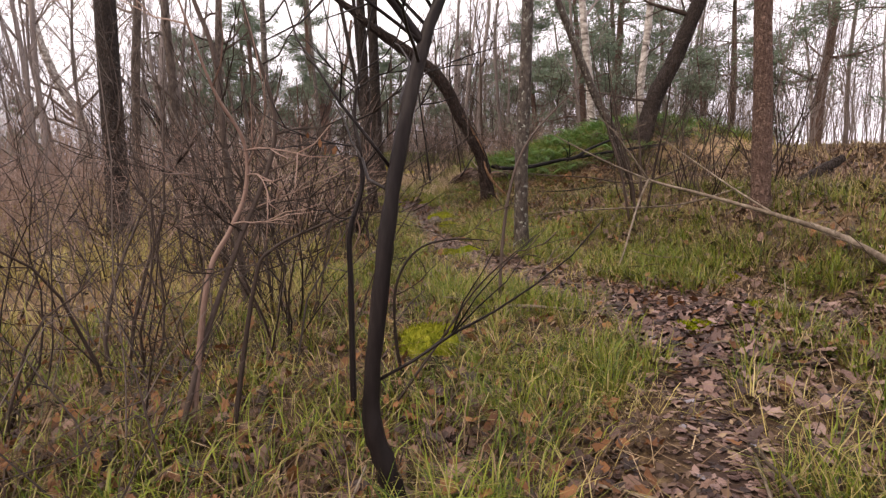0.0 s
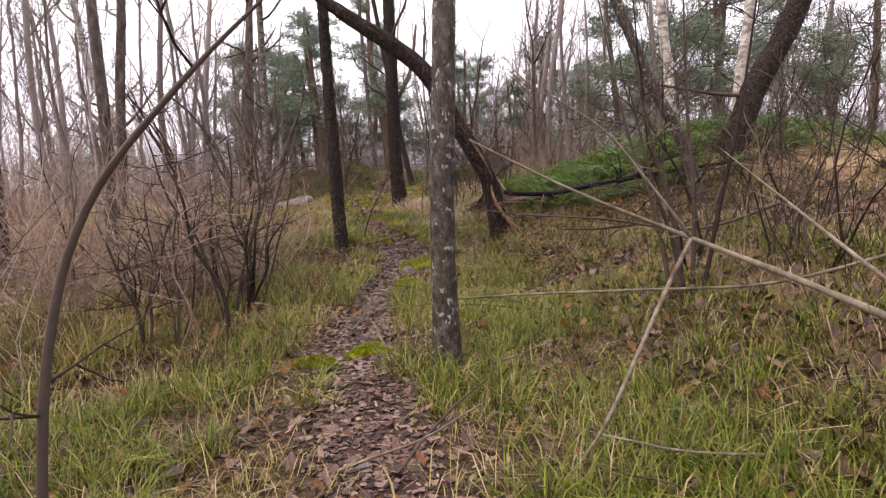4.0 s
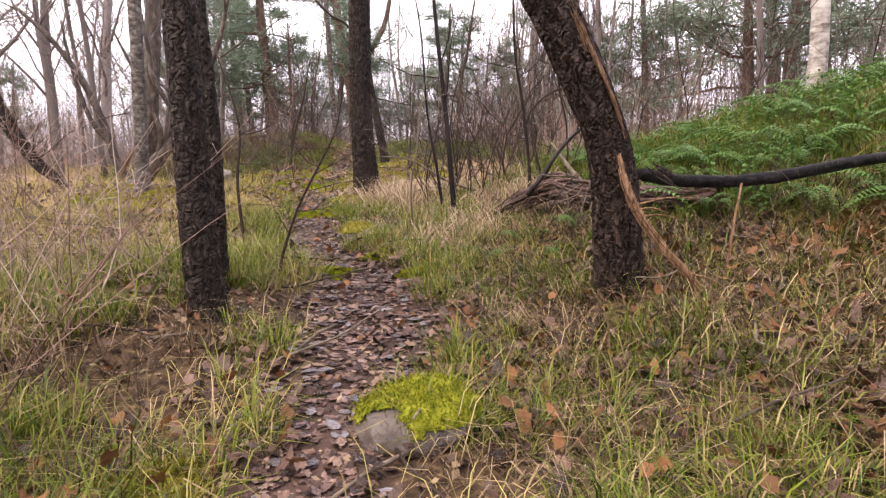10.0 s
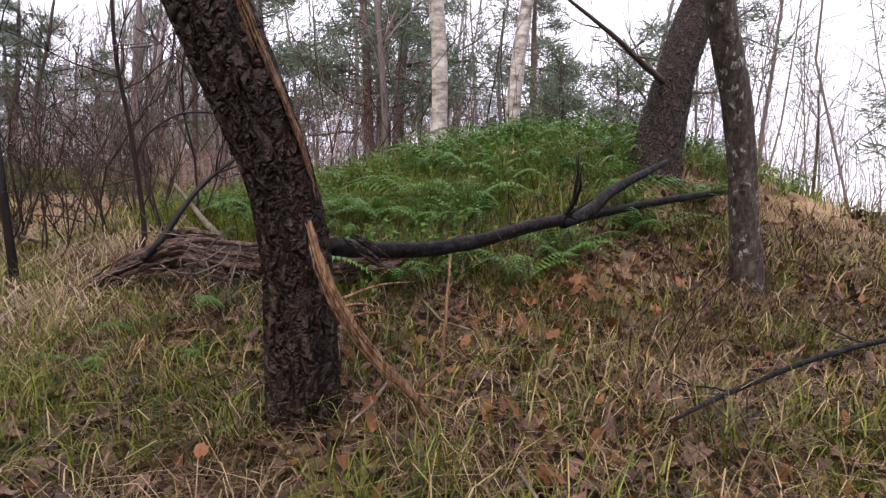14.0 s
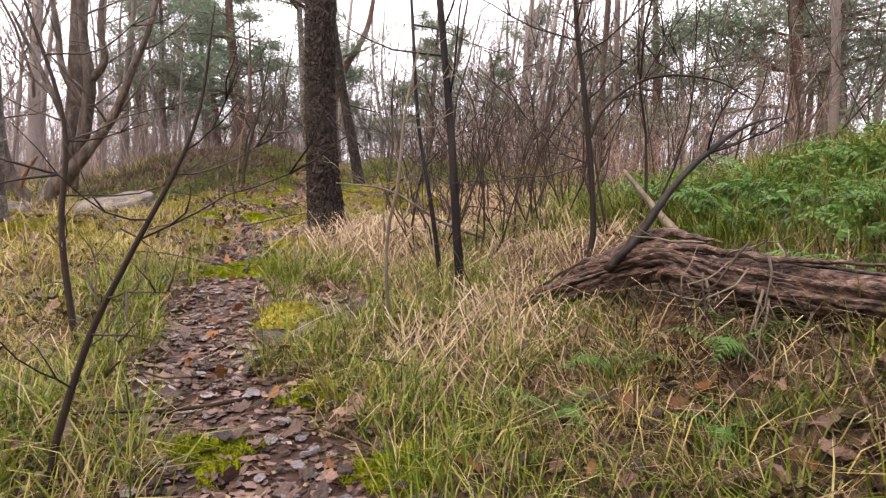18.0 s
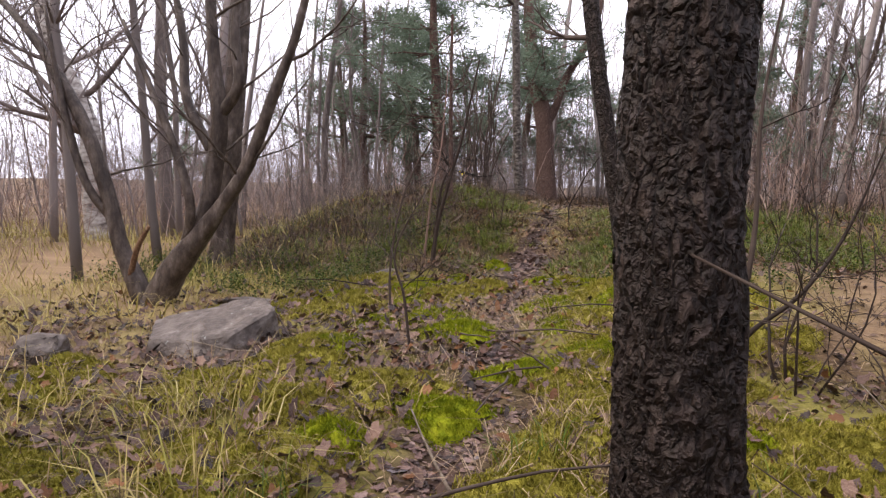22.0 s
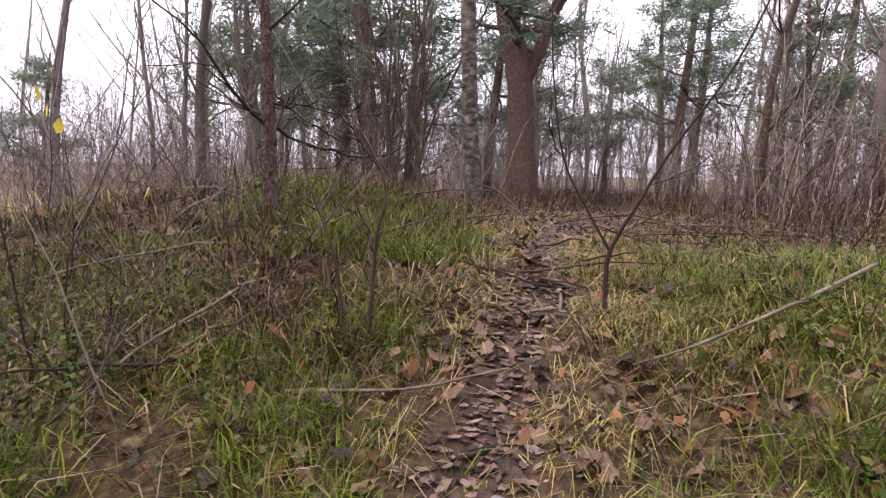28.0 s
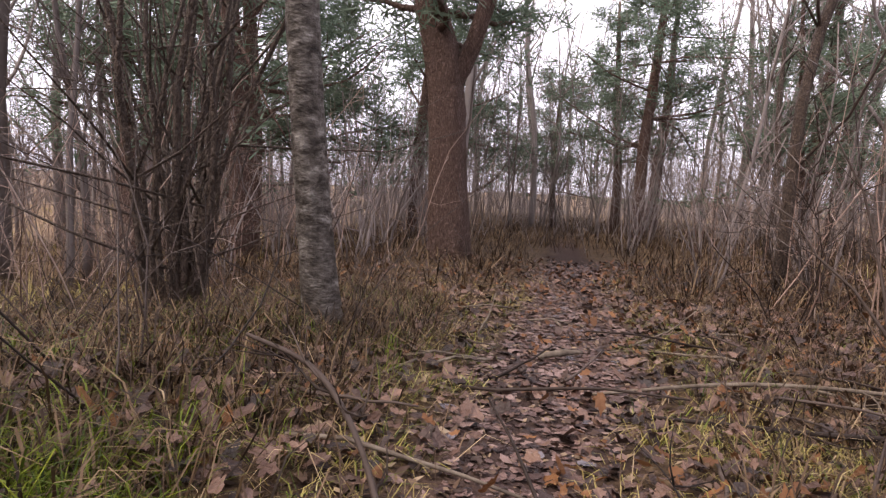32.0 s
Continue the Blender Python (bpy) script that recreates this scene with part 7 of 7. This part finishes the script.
rng = np.random.default_rng(401)
x, y = scatter(rng, 9000, -6.5, -0.5, 23.6, 30.5, lambda x, y: smooth(0.15, 0.5, trail_distance(x, y)) * (1 - smooth(25.2, 27, y)) * (1 - 0.6 * smooth(-2.2, -1.4, x) * smooth(24.4, 25, y)) * patchy(x, y, 18, 0.4, 0.58, 1.8) * patchy(x, y, 11, 0.25, 0.5))
bilberry(rng, x, y, (0.12, 0.34))
x, y = scatter(rng, 2900, 0.2, 5, 22.8, 29, lambda x, y: smooth(0.3, 0.8, trail_distance(x, y)) * patchy(x, y, 12, 0.4, 0.55, 1.8) * (1 - 0.7 * smooth(25, 26, y)))
bilberry(rng, x, y, (0.12, 0.34), label="low bilberry sprigs on the rise beside the trail")
x, y = scatter(rng, 3600, 2.6, 10, 14, 20, lambda x, y: smooth(14.0, 14.8, y) * patchy(x, y, 13, 0.35, 0.55, 1.3))
bilberry(rng, x, y, (0.14, 0.34), label="leafy bright green growth on the fern bank", mat=M_FERN, leaf=1.3)

# ---- ferns ----
def frond_mesh():
    g = Geo()
    line = spline([(0, 0, 0), (0.12, 0, 0.16), (0.28, 0, 0.24), (0.46, 0, 0.2)], 6)
    tube(g, line, [0.004, 0.0012], 4)
    for j in range(2, len(line)):
        u = j / (len(line) - 1)
        w = 0.13 * (1 - u) ** 0.7 * min(1, u * 5) + 0.006
        p = line[j]
        for sgn in (-1, 1):
            for e, (b, c) in enumerate(((0.0, 0.5), (0.5, 1.0))):
                a0, a1 = p + (0.01 + b * 0.02, sgn * w * b, -0.05 * b * w), p + (0.02 + c * 0.03, sgn * w * c, -0.25 * c * w)
                t = 0.011 * (1 - 0.5 * e)
                g.add([a0 - (t, 0, 0), a0 + (t, 0, 0), a1 + (t * 0.4, 0, 0), a1 - (t * 0.4, 0, 0)], [(0, 1, 2, 3)])
    return g.mesh("frond")


def fern_plant():
    f = thing("fern", "green fern with arching fronds on the bank", "fern", (3.2, 14.6, gz(3.2, 14.6)), "ferns on the bank")
    me = frond_mesh()
    me.materials.append(M_FERN)
    r = np.random.default_rng(5)
    for j in range(7):
        ob = part("frond", me, M_FERN, f)
        ob.rotation_euler = (r.normal(0, 0.25), r.uniform(-0.4, 0.2), j * 0.9 + r.uniform(-0.3, 0.3))
        ob.scale = (r.uniform(0.7, 1.1),) * 3
    return f


fern = fern_plant()
rng = np.random.default_rng(501)
for fx, fy in [(2.1, 14.9), (1.75, 15.1), (1.9, 14.6), (2.5, 13.1), (3.1, 13.2), (3.6, 12.9), (2.9, 14.4), (1.45, 14.95), (2.75, 15.0)] + [(rng.uniform(2.6, 7.5), rng.uniform(13.9, 17.0)) for _ in range(150)]:
    s = rng.uniform(0.55, 1.2) * (0.45 if fy < 13.4 else 0.6 if fx < 2.3 else 1.0)
    copy_thing(fern, Matrix.Translation(on(fx, fy)) @ Matrix.Rotation(rng.uniform(0, 6.28), 4, "Z") @ Matrix.Scale(s, 4))

# ---- shrubs and thickets ----
def shrub_kind(seed, stems, height, mat, label, lean=0.35, kids=5, r=0.012, level=1, bend=0.2):
    rng = np.random.default_rng(seed)
    ob = thing("shrub", label, "shrub", (0, -60 - seed % 40, gz(0, -60 - seed % 40)), "bare shrubs of the undergrowth")
    for _ in range(stems):
        g = Geo()
        a = rng.uniform(0, 2 * math.pi)
        branch_tree(g, rng, (math.cos(a) * 0.12, math.sin(a) * 0.12, -0.05), (math.cos(a) * lean * rng.uniform(0.2, 1.2), math.sin(a) * lean * rng.uniform(0.2, 1.2), 1), height * rng.uniform(0.55, 1.1), r * rng.uniform(0.7, 1.3), level, 5, kids, bend, 0.02, 1.25, 0.5)
        part("stem", g, mat, ob)
    return ob


SHRUBS_DARK = [shrub_kind(601 + j, 5, 2.1, M_TWIG, "bare dark shrub of thin crooked stems", 0.55, kids=4, level=2, r=0.011) for j in range(3)]
SHRUBS_RED = [shrub_kind(621 + j, 8, 1.9, M_TWIG_RED, "bare reddish-brown shrub with many thin stems", 0.6, kids=4, r=0.008, level=2) for j in range(3)]
SHRUBS_FAR = [shrub_kind(641 + j, 7, 2.8, M_TWIG_HAZED, "bare greyish shrub at the edge of the wood", 0.4, kids=5, r=0.013) for j in range(2)]


def clear_of_walk(x, y, gap=0.75):
    """Whether a place keeps off the trail and the line by which one comes to it."""
    ax, ay, bx, by = -1.5, 1.2, 1.15, 5.6
    u = min(max(((x - ax) * (bx - ax) + (y - ay) * (by - ay)) / ((bx - ax) ** 2 + (by - ay) ** 2), 0), 1)
    near = math.hypot(x - ax - u * (bx - ax), y - ay - u * (by - ay))
    return near > gap + 0.35 and abs(x - float(np.interp(y, TRAIL_Y, TRAIL_X))) > gap and abs(x - 0.9) + abs(y - 6.5) * 0.4 > 1.2


def plant_many(kinds, count, x0, x1, y0, y1, seed, scale=(0.7, 1.15), gap=0.75):
    rng = np.random.default_rng(seed)
    done = 0
    for _ in range(count * 6):
        x, y = rng.uniform(x0, x1), rng.uniform(y0, y1)
        if done == count:
            break
        if clear_of_walk(x, y, gap):
            s = rng.uniform(*scale)
            copy_thing(kinds[int(rng.integers(len(kinds)))], Matrix.Translation(on(x, y)) @ Matrix.Rotation(rng.uniform(0, 6.28), 4, "Z") @ Matrix.Rotation(rng.normal(0, 0.06), 4, "X") @ Matrix.Scale(s, 4))
            done += 1


plant_many(SHRUBS_DARK, 10, -4.2, -1.2, 3.4, 8.4, 1)
plant_many(SHRUBS_RED, 9, -5.5, -1.3, 8.5, 12.8, 2, (0.7, 1.1))
plant_many(SHRUBS_RED, 8, -3.6, -1.1, 9.4, 13.5, 3, (0.6, 0.95))
plant_many(SHRUBS_RED, 26, -12, -3, 10, 19, 4)
plant_many(SHRUBS_DARK, 8, 2.8, 5.0, 8.6, 11.6, 5, (0.8, 1.2))
plant_many(SHRUBS_DARK, 9, 0.95, 2.6, 16.6, 18.9, 6, (0.7, 1.0))
plant_many(SHRUBS_DARK, 8, 1.3, 3.6, 18.6, 22, 7, (0.6, 0.9))
plant_many(SHRUBS_RED, 14, 2.5, 6.5, 18, 27, 8, (0.6, 1.0))
plant_many(SHRUBS_FAR, 26, -14, -4.5, 28, 42, 9)
plant_many(SHRUBS_FAR, 16, -6, 7, 34.5, 43, 10, (0.7, 1.3), 1.1)
plant_many(SHRUBS_DARK, 9, 1.8, 4.2, 30.5, 36, 11, (0.6, 0.95), 1.2)
plant_many(SHRUBS_FAR, 44, -22, 26, 38, 60, 12, (0.9, 1.5), 1.0)
plant_many(SHRUBS_FAR, 24, 7, 22, 10, 32, 13, (0.9, 1.4))
plant_many(SHRUBS_FAR, 18, -26, -10, 14, 34, 14, (0.8, 1.3))

def hanging_leaves(x, y, z, seed, count, label, mat):
    r = np.random.default_rng(seed)
    ob = thing("withered_leaves", label, "leaves", (x, y, z))
    for _ in range(count):
        g = Geo()
        a = np.arange(10) * 2 * math.pi / 10
        rad = np.array([1.0, 0.7, 0.85, 0.55, 0.7, 0.5, 0.7, 0.55, 0.85, 0.7])
        s = r.uniform(0.016, 0.032)
        v = np.stack([rad * np.sin(a) * 0.6, 0.25 * rad ** 2 * np.cos(a) * r.normal(0, 1), rad * np.cos(a) - 1], 1) * s
        c, k = math.cos(r.uniform(0, 6)), math.sin(r.uniform(0, 6))
        v = np.stack([v[:, 0] * c - v[:, 1] * k, v[:, 0] * k + v[:, 1] * c, v[:, 2]], 1) + r.normal(0, 0.03, 3)
        g.add(np.concatenate([[v.mean(0)], v]), None, [(0, 1 + j, 1 + (j + 1) % 10) for j in range(10)])
        part("leaf", g, mat, ob)


hanging_leaves(-1.38, 4.22, 1.33, 1901, 6, "withered orange oak leaves hanging on a twig", M_LEAF_ORANGE)
hanging_leaves(-1.62, 25.32, 1.88, 1902, 4, "yellow leaves left on a bare twig", M_LEAF_YELLOW)

# ---- the wood around ----
def wood_tree(seed, height, r, limbs, mat, twig, label, spread=0.55, low=0.18, crook=0.05):
    rng = np.random.default_rng(seed)
    ob = thing("bare_tree", label, "tree", (seed % 30 - 15, -75, gz(seed % 30 - 15, -75)), "bare trees of the wood")
    line = wander(rng, (0, 0, -0.2), (rng.normal(0, 0.06), rng.normal(0, 0.06), 1), height, 10, crook, 0.05)
    g = Geo()
    tube(g, line, [r * 1.25, r, r * 0.8, r * 0.5, r * 0.15], 8, 0.05, rng)
    part("trunk", g, mat, ob)
    g = Geo()
    for _ in range(limbs):
        u = rng.uniform(low, 0.97)
        k = int(u * 10)
        a = rng.uniform(0, 6.28)
        branch_tree(g, rng, line[k], (math.cos(a) * spread, math.sin(a) * spread, 0.8), height * 0.3 * (1.25 - u * 0.7) * rng.uniform(0.6, 1.1), max(r * 0.35 * (1.2 - u), 0.016), 2, 4, 4, 0.15, 0.05, 0.95, 0.5, 0.0075)
    part("crown", g, twig, ob, "bare grey twigs")
    return ob


# Trunks and crowns here take the bark and twig tones paled for haze.
WOOD = [wood_tree(801 + j, h, r, n, M_BARK_HAZED, M_TWIG_HAZED, lab) for j, (h, r, n, lab) in enumerate((
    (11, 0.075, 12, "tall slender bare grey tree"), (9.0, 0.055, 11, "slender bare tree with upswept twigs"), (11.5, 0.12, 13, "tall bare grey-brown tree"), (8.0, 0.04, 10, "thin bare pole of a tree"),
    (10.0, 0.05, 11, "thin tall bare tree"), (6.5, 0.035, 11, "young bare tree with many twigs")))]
WOOD_DARK = [wood_tree(821 + j, h, r, n, M_BARK_BROWN, M_TWIG, "dark bare tree among the undergrowth", 0.7, 0.2, 0.08) for j, (h, r, n) in enumerate(((8, 0.07, 11), (6, 0.05, 10)))]


def wood_pine(seed, height, r, label, low=0.35, reach=2.2):
    rng = np.random.default_rng(seed)
    ob = thing("pine_tree", label, "tree", (seed % 20 - 10, -85, gz(seed % 20 - 10, -85)), "pines of the wood")
    line = wander(rng, (0, 0, -0.2), (rng.normal(0, 0.05), 0, 1), height, 12, 0.035, 0.05)
    g = Geo()
    tube(g, line, [r * 1.25, r, r * 0.7, r * 0.3], 10, 0.06, rng)
    pine_crown(ob, rng, g, line, np.linspace(r, r * 0.3, len(line)), 24 if height > 5 else 16, low, reach, 0.36, 15, 16 if height > 5 else 8)
    part("trunk", g, M_BARK_PINE, ob)
    return ob


PINES = [wood_pine(841, 9.0, 0.16, "tall pine with dark ragged boughs", 0.3, 3.4), wood_pine(842, 7.0, 0.11, "middle-sized pine with drooping dark boughs", 0.22, 2.9), wood_pine(843, 4.0, 0.06, "young pine with dense needles", 0.12, 1.4)]


def wood_place(ob, x, y, rng, s=(0.85, 1.2)):
    k = rng.uniform(*s)
    copy_thing(ob, Matrix.Translation(on(x, y)) @ Matrix.Rotation(rng.uniform(0, 6.28), 4, "Z") @ Matrix.Scale(k, 4))


rng = np.random.default_rng(901)
for px, py, kind in ((-4.8, 38, 0), (-6.8, 42, 0), (-9, 41.5, 0), (-8, 45, 0), (-4.6, 42.5, 1), (-11, 44, 0), (4.2, 46, 0), (6.5, 42, 1), (8.5, 46, 0), (11, 40, 1), (-14, 52, 0), (14, 31, 0), (16, 20, 0), (18, 14, 0), (17, 26, 0), (11.5, 20, 2), (13, 22, 2), (14.5, 20.5, 2), (-3, 58, 0), (-20, 44, 1), (20, 36, 0), (9.5, 31, 1), (10, 9.5, 0), (13, 11, 1), (12, 51, 0), (15, 43, 1), (1.7, 50, 1), (3.6, 48, 0), (-1.6, 47, 1), (3.4, 44, 0), (-5.6, 40.2, 0), (-2.6, 44, 0), (9, 24, 1), (12, 27, 0)):
    wood_place(PINES[kind], px, py, rng)


def wood_band(count, x0, x1, y0, y1, seed, kinds, gap=1.6, s=(0.8, 1.25)):
    rng = np.random.default_rng(seed)
    done = 0
    for _ in range(count * 5):
        x, y = rng.uniform(x0, x1), rng.uniform(y0, y1)
        if done == count:
            break
        if abs(x - float(np.interp(y, TRAIL_Y, TRAIL_X))) > (gap if y < 44 else 0):
            wood_place(kinds[int(rng.integers(len(kinds)))], x, y, rng, s)
            done += 1


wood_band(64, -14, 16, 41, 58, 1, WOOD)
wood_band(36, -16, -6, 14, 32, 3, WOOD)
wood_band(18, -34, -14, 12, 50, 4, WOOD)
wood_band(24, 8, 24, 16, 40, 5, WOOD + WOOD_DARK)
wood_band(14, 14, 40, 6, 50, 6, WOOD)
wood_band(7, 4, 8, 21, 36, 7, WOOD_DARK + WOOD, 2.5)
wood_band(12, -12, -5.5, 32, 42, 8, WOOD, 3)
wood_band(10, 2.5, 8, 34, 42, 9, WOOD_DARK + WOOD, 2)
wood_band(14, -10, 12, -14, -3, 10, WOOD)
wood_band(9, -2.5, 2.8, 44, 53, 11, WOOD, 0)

# ---- thin stems between the trees ----
def thicket(name, label, mat, seed, count, box, keep, height, radius, lean, twigs, twig_len):
    rng = np.random.default_rng(seed)
    x, y = scatter(rng, count, *box, keep)
    thing(name, label, "undergrowth", kind="stuff", data=stems_of(rng, x, y, height, radius, lean, twigs, twig_len, fine=0 if name == "far_wood" else 1), mat=mat)


def far_off(x, y, gap=2.0):
    return smooth(gap, gap + 0.8, np.abs(x - np.interp(y, TRAIL_Y, TRAIL_X)))


thicket("thicket", "reddish-brown thicket of thin bare stems", M_STEM_RED, 951, 1700, (-14, -1.3, 7, 21), lambda x, y: far_off(x, y, 1.7) * patchy(x, y, 41, 0.35, 0.6) * (1 - smooth(-7.5, -4, x) * smooth(15.5, 17, y)), (0.5, 2.2), (0.003, 0.007), 0.34, 5, (0.2, 0.7))
thicket("thicket", "dark thin bare stems standing in the grass", M_STEM_DARK, 952, 170, (-6, -1.2, 3, 9), lambda x, y: far_off(x, y, 1.9) * smooth(-2.6, -1.0, -(x + 1.6) + (y - 3.5) * 0.25), (0.8, 2.4), (0.004, 0.009), 0.32, 7, (0.25, 0.8))
thicket("thicket", "brown bare stems on both sides beyond the rise", M_STEM_RED, 953, 850, (-12, 12, 31, 42), lambda x, y: far_off(x, y, 1.5) * patchy(x, y, 42, 0.3, 0.55), (0.8, 3.2), (0.004, 0.01), 0.24, 6, (0.3, 0.9))
thicket("thicket", "grey-brown saplings behind the bank", M_STEM_DARK, 954, 450, (2.8, 12, 17, 34), lambda x, y: far_off(x, y, 3.2), (1.0, 4.5), (0.005, 0.012), 0.18, 7, (0.3, 1.0))
thicket("far_wood", "distant wood of thin bare stems", M_TWIG_HAZED, 955, 1900, (-45, 45, 44, 95), lambda x, y: 0 * x + 1, (3, 11), (0.01, 0.03), 0.1, 16, (0.9, 2.8))
thicket("far_wood", "hazy wood of bare stems beyond the thicket", M_TWIG_HAZED, 956, 520, (-40, -11, 10, 44), lambda x, y: 0 * x + 0.8, (2, 9), (0.008, 0.022), 0.11, 18, (0.7, 2.4))
thicket("far_wood", "bare stems of the wood behind the bank", M_TWIG_HAZED, 957, 800, (9, 45, 8, 44), lambda x, y: 0 * x + 0.9, (3, 10), (0.008, 0.024), 0.1, 17, (0.7, 2.4))

thicket("thicket", "bare grey saplings closing the view beyond the rise", M_TWIG_HAZED, 958, 700, (-10, 14, 40, 56), lambda x, y: 0 * x + 0.9, (0.8, 4.5), (0.006, 0.014), 0.2, 7, (0.4, 1.2))
rng = np.random.default_rng(959)
x, y = scatter(rng, 9000, -14, 16, 34, 62, lambda x, y: np.maximum(smooth(0.2, 0.8, trail_distance(x, y)), smooth(40, 42, y)) * 0.9)
grass("dead_bracken", "brown dead bracken and straw under the far trees", M_BRACKEN, rng, x, y, 7, 0.3, (0.2, 0.6), (0.5, 1.3), 0.014, category="dead plants", droop=0.2)
x, y = scatter(rng, 5000, -22, -3, 8, 34, lambda x, y: smooth(2.5, 4, trail_distance(x, y)))
grass("dead_bracken", "pale straw and dead stalks under the thicket", M_GRASS_DRY, rng, x, y, 7, 0.25, (0.15, 0.5), (0.5, 1.3), 0.01, category="dead plants", droop=0.25)

thicket("thicket", "thin dead stalks and twigs standing on the mound", M_STEM_DARK, 960, 380, (-5, -0.9, 24.3, 32), lambda x, y: far_off(x, y, 0.75), (0.25, 1.3), (0.003, 0.007), 0.4, 5, (0.15, 0.5))
thicket("thicket", "thin dead stalks on the rise beside the trail", M_STEM_DARK, 961, 160, (0.0, 4, 25.5, 32), lambda x, y: far_off(x, y, 0.9), (0.25, 1.0), (0.0025, 0.006), 0.4, 3, (0.15, 0.4))
thicket("thicket", "tangle of brown stalks beside the dark trunk", M_STEM_RED, 965, 420, (-3.6, -0.75, 11.4, 15.2), lambda x, y: far_off(x, y, 0.95) * patchy(x, y, 45, 0.35, 0.55, 1.4), (0.35, 1.25), (0.003, 0.0065), 0.45, 5, (0.15, 0.45))
thicket("thicket", "thin bare twigs among the grass beside the trail", M_STEM_DARK, 962, 260, (-3.2, 4.5, 3.5, 16), lambda x, y: far_off(x, y, 1.15) * (1 - np.exp(-(((x - 0.9) / 0.6) ** 2 + ((y - 11.6) / 0.8) ** 2) ** 2)) * 0.9, (0.25, 0.9), (0.0025, 0.005), 0.45, 3, (0.15, 0.4))
bush = shrub_kind(661, 15, 4.4, M_BARK_BROWN, "tall brown many-stemmed bush beside the birch", 0.16, kids=4, r=0.024, level=1, bend=0.09)
bush.location = on(-2.35, 31.4)
copy_thing(bush, Matrix.Translation(on(-3.2, 33.2)) @ Matrix.Rotation(1.4, 4, "Z") @ Matrix.Scale(0.9, 4))

thicket("far_wood", "grey-brown brush under the distant trees", M_TWIG_HAZED, 963, 1500, (-40, 40, 46, 80), lambda x, y: 0 * x + 1, (1.2, 4.5), (0.012, 0.025), 0.2, 7, (0.5, 1.6))
thicket("far_wood", "low brown brush beyond the clearing", M_STEM_RED, 964, 1100, (-26, -6.5, 17, 46), lambda x, y: smooth(1.5, 4, -6 - x + (y - 17) * 0.12), (0.8, 3.2), (0.006, 0.014), 0.2, 7, (0.3, 1.1))

# ---- sticks on the floor ----
stick_mesh_rng = np.random.default_rng(77)
STICKS = []
for j in range(4):
    g = Geo()
    tube(g, wander(stick_mesh_rng, (0, 0, 0.012), (1, 0, 0.03), 0.6 + 0.2 * j, 6, 0.08), [0.009, 0.004], 6, 0.08, stick_mesh_rng)
    STICKS.append(thing("stick", "thin dead stick lying on the forest floor", "stick", on(2.2 + j * 0.3, 6.4 + j * 0.2, 0.02), "dead sticks on the ground", data=g, mat=M_TWIG_PALE if j % 2 else M_TWIG))
rng = np.random.default_rng(78)
for n in range(230):
    y = rng.uniform(2.5, 34) if n < 150 else rng.uniform(26.5, 33)
    x = float(np.interp(y, TRAIL_Y, TRAIL_X)) + rng.normal(0, 1.5)
    copy_thing(STICKS[int(rng.integers(4))], Matrix.Translation(on(x, y, 0.03)) @ Matrix.Rotation(rng.uniform(0, 6.28), 4, "Z") @ Matrix.Rotation(rng.normal(0, 0.06), 4, "Y"))
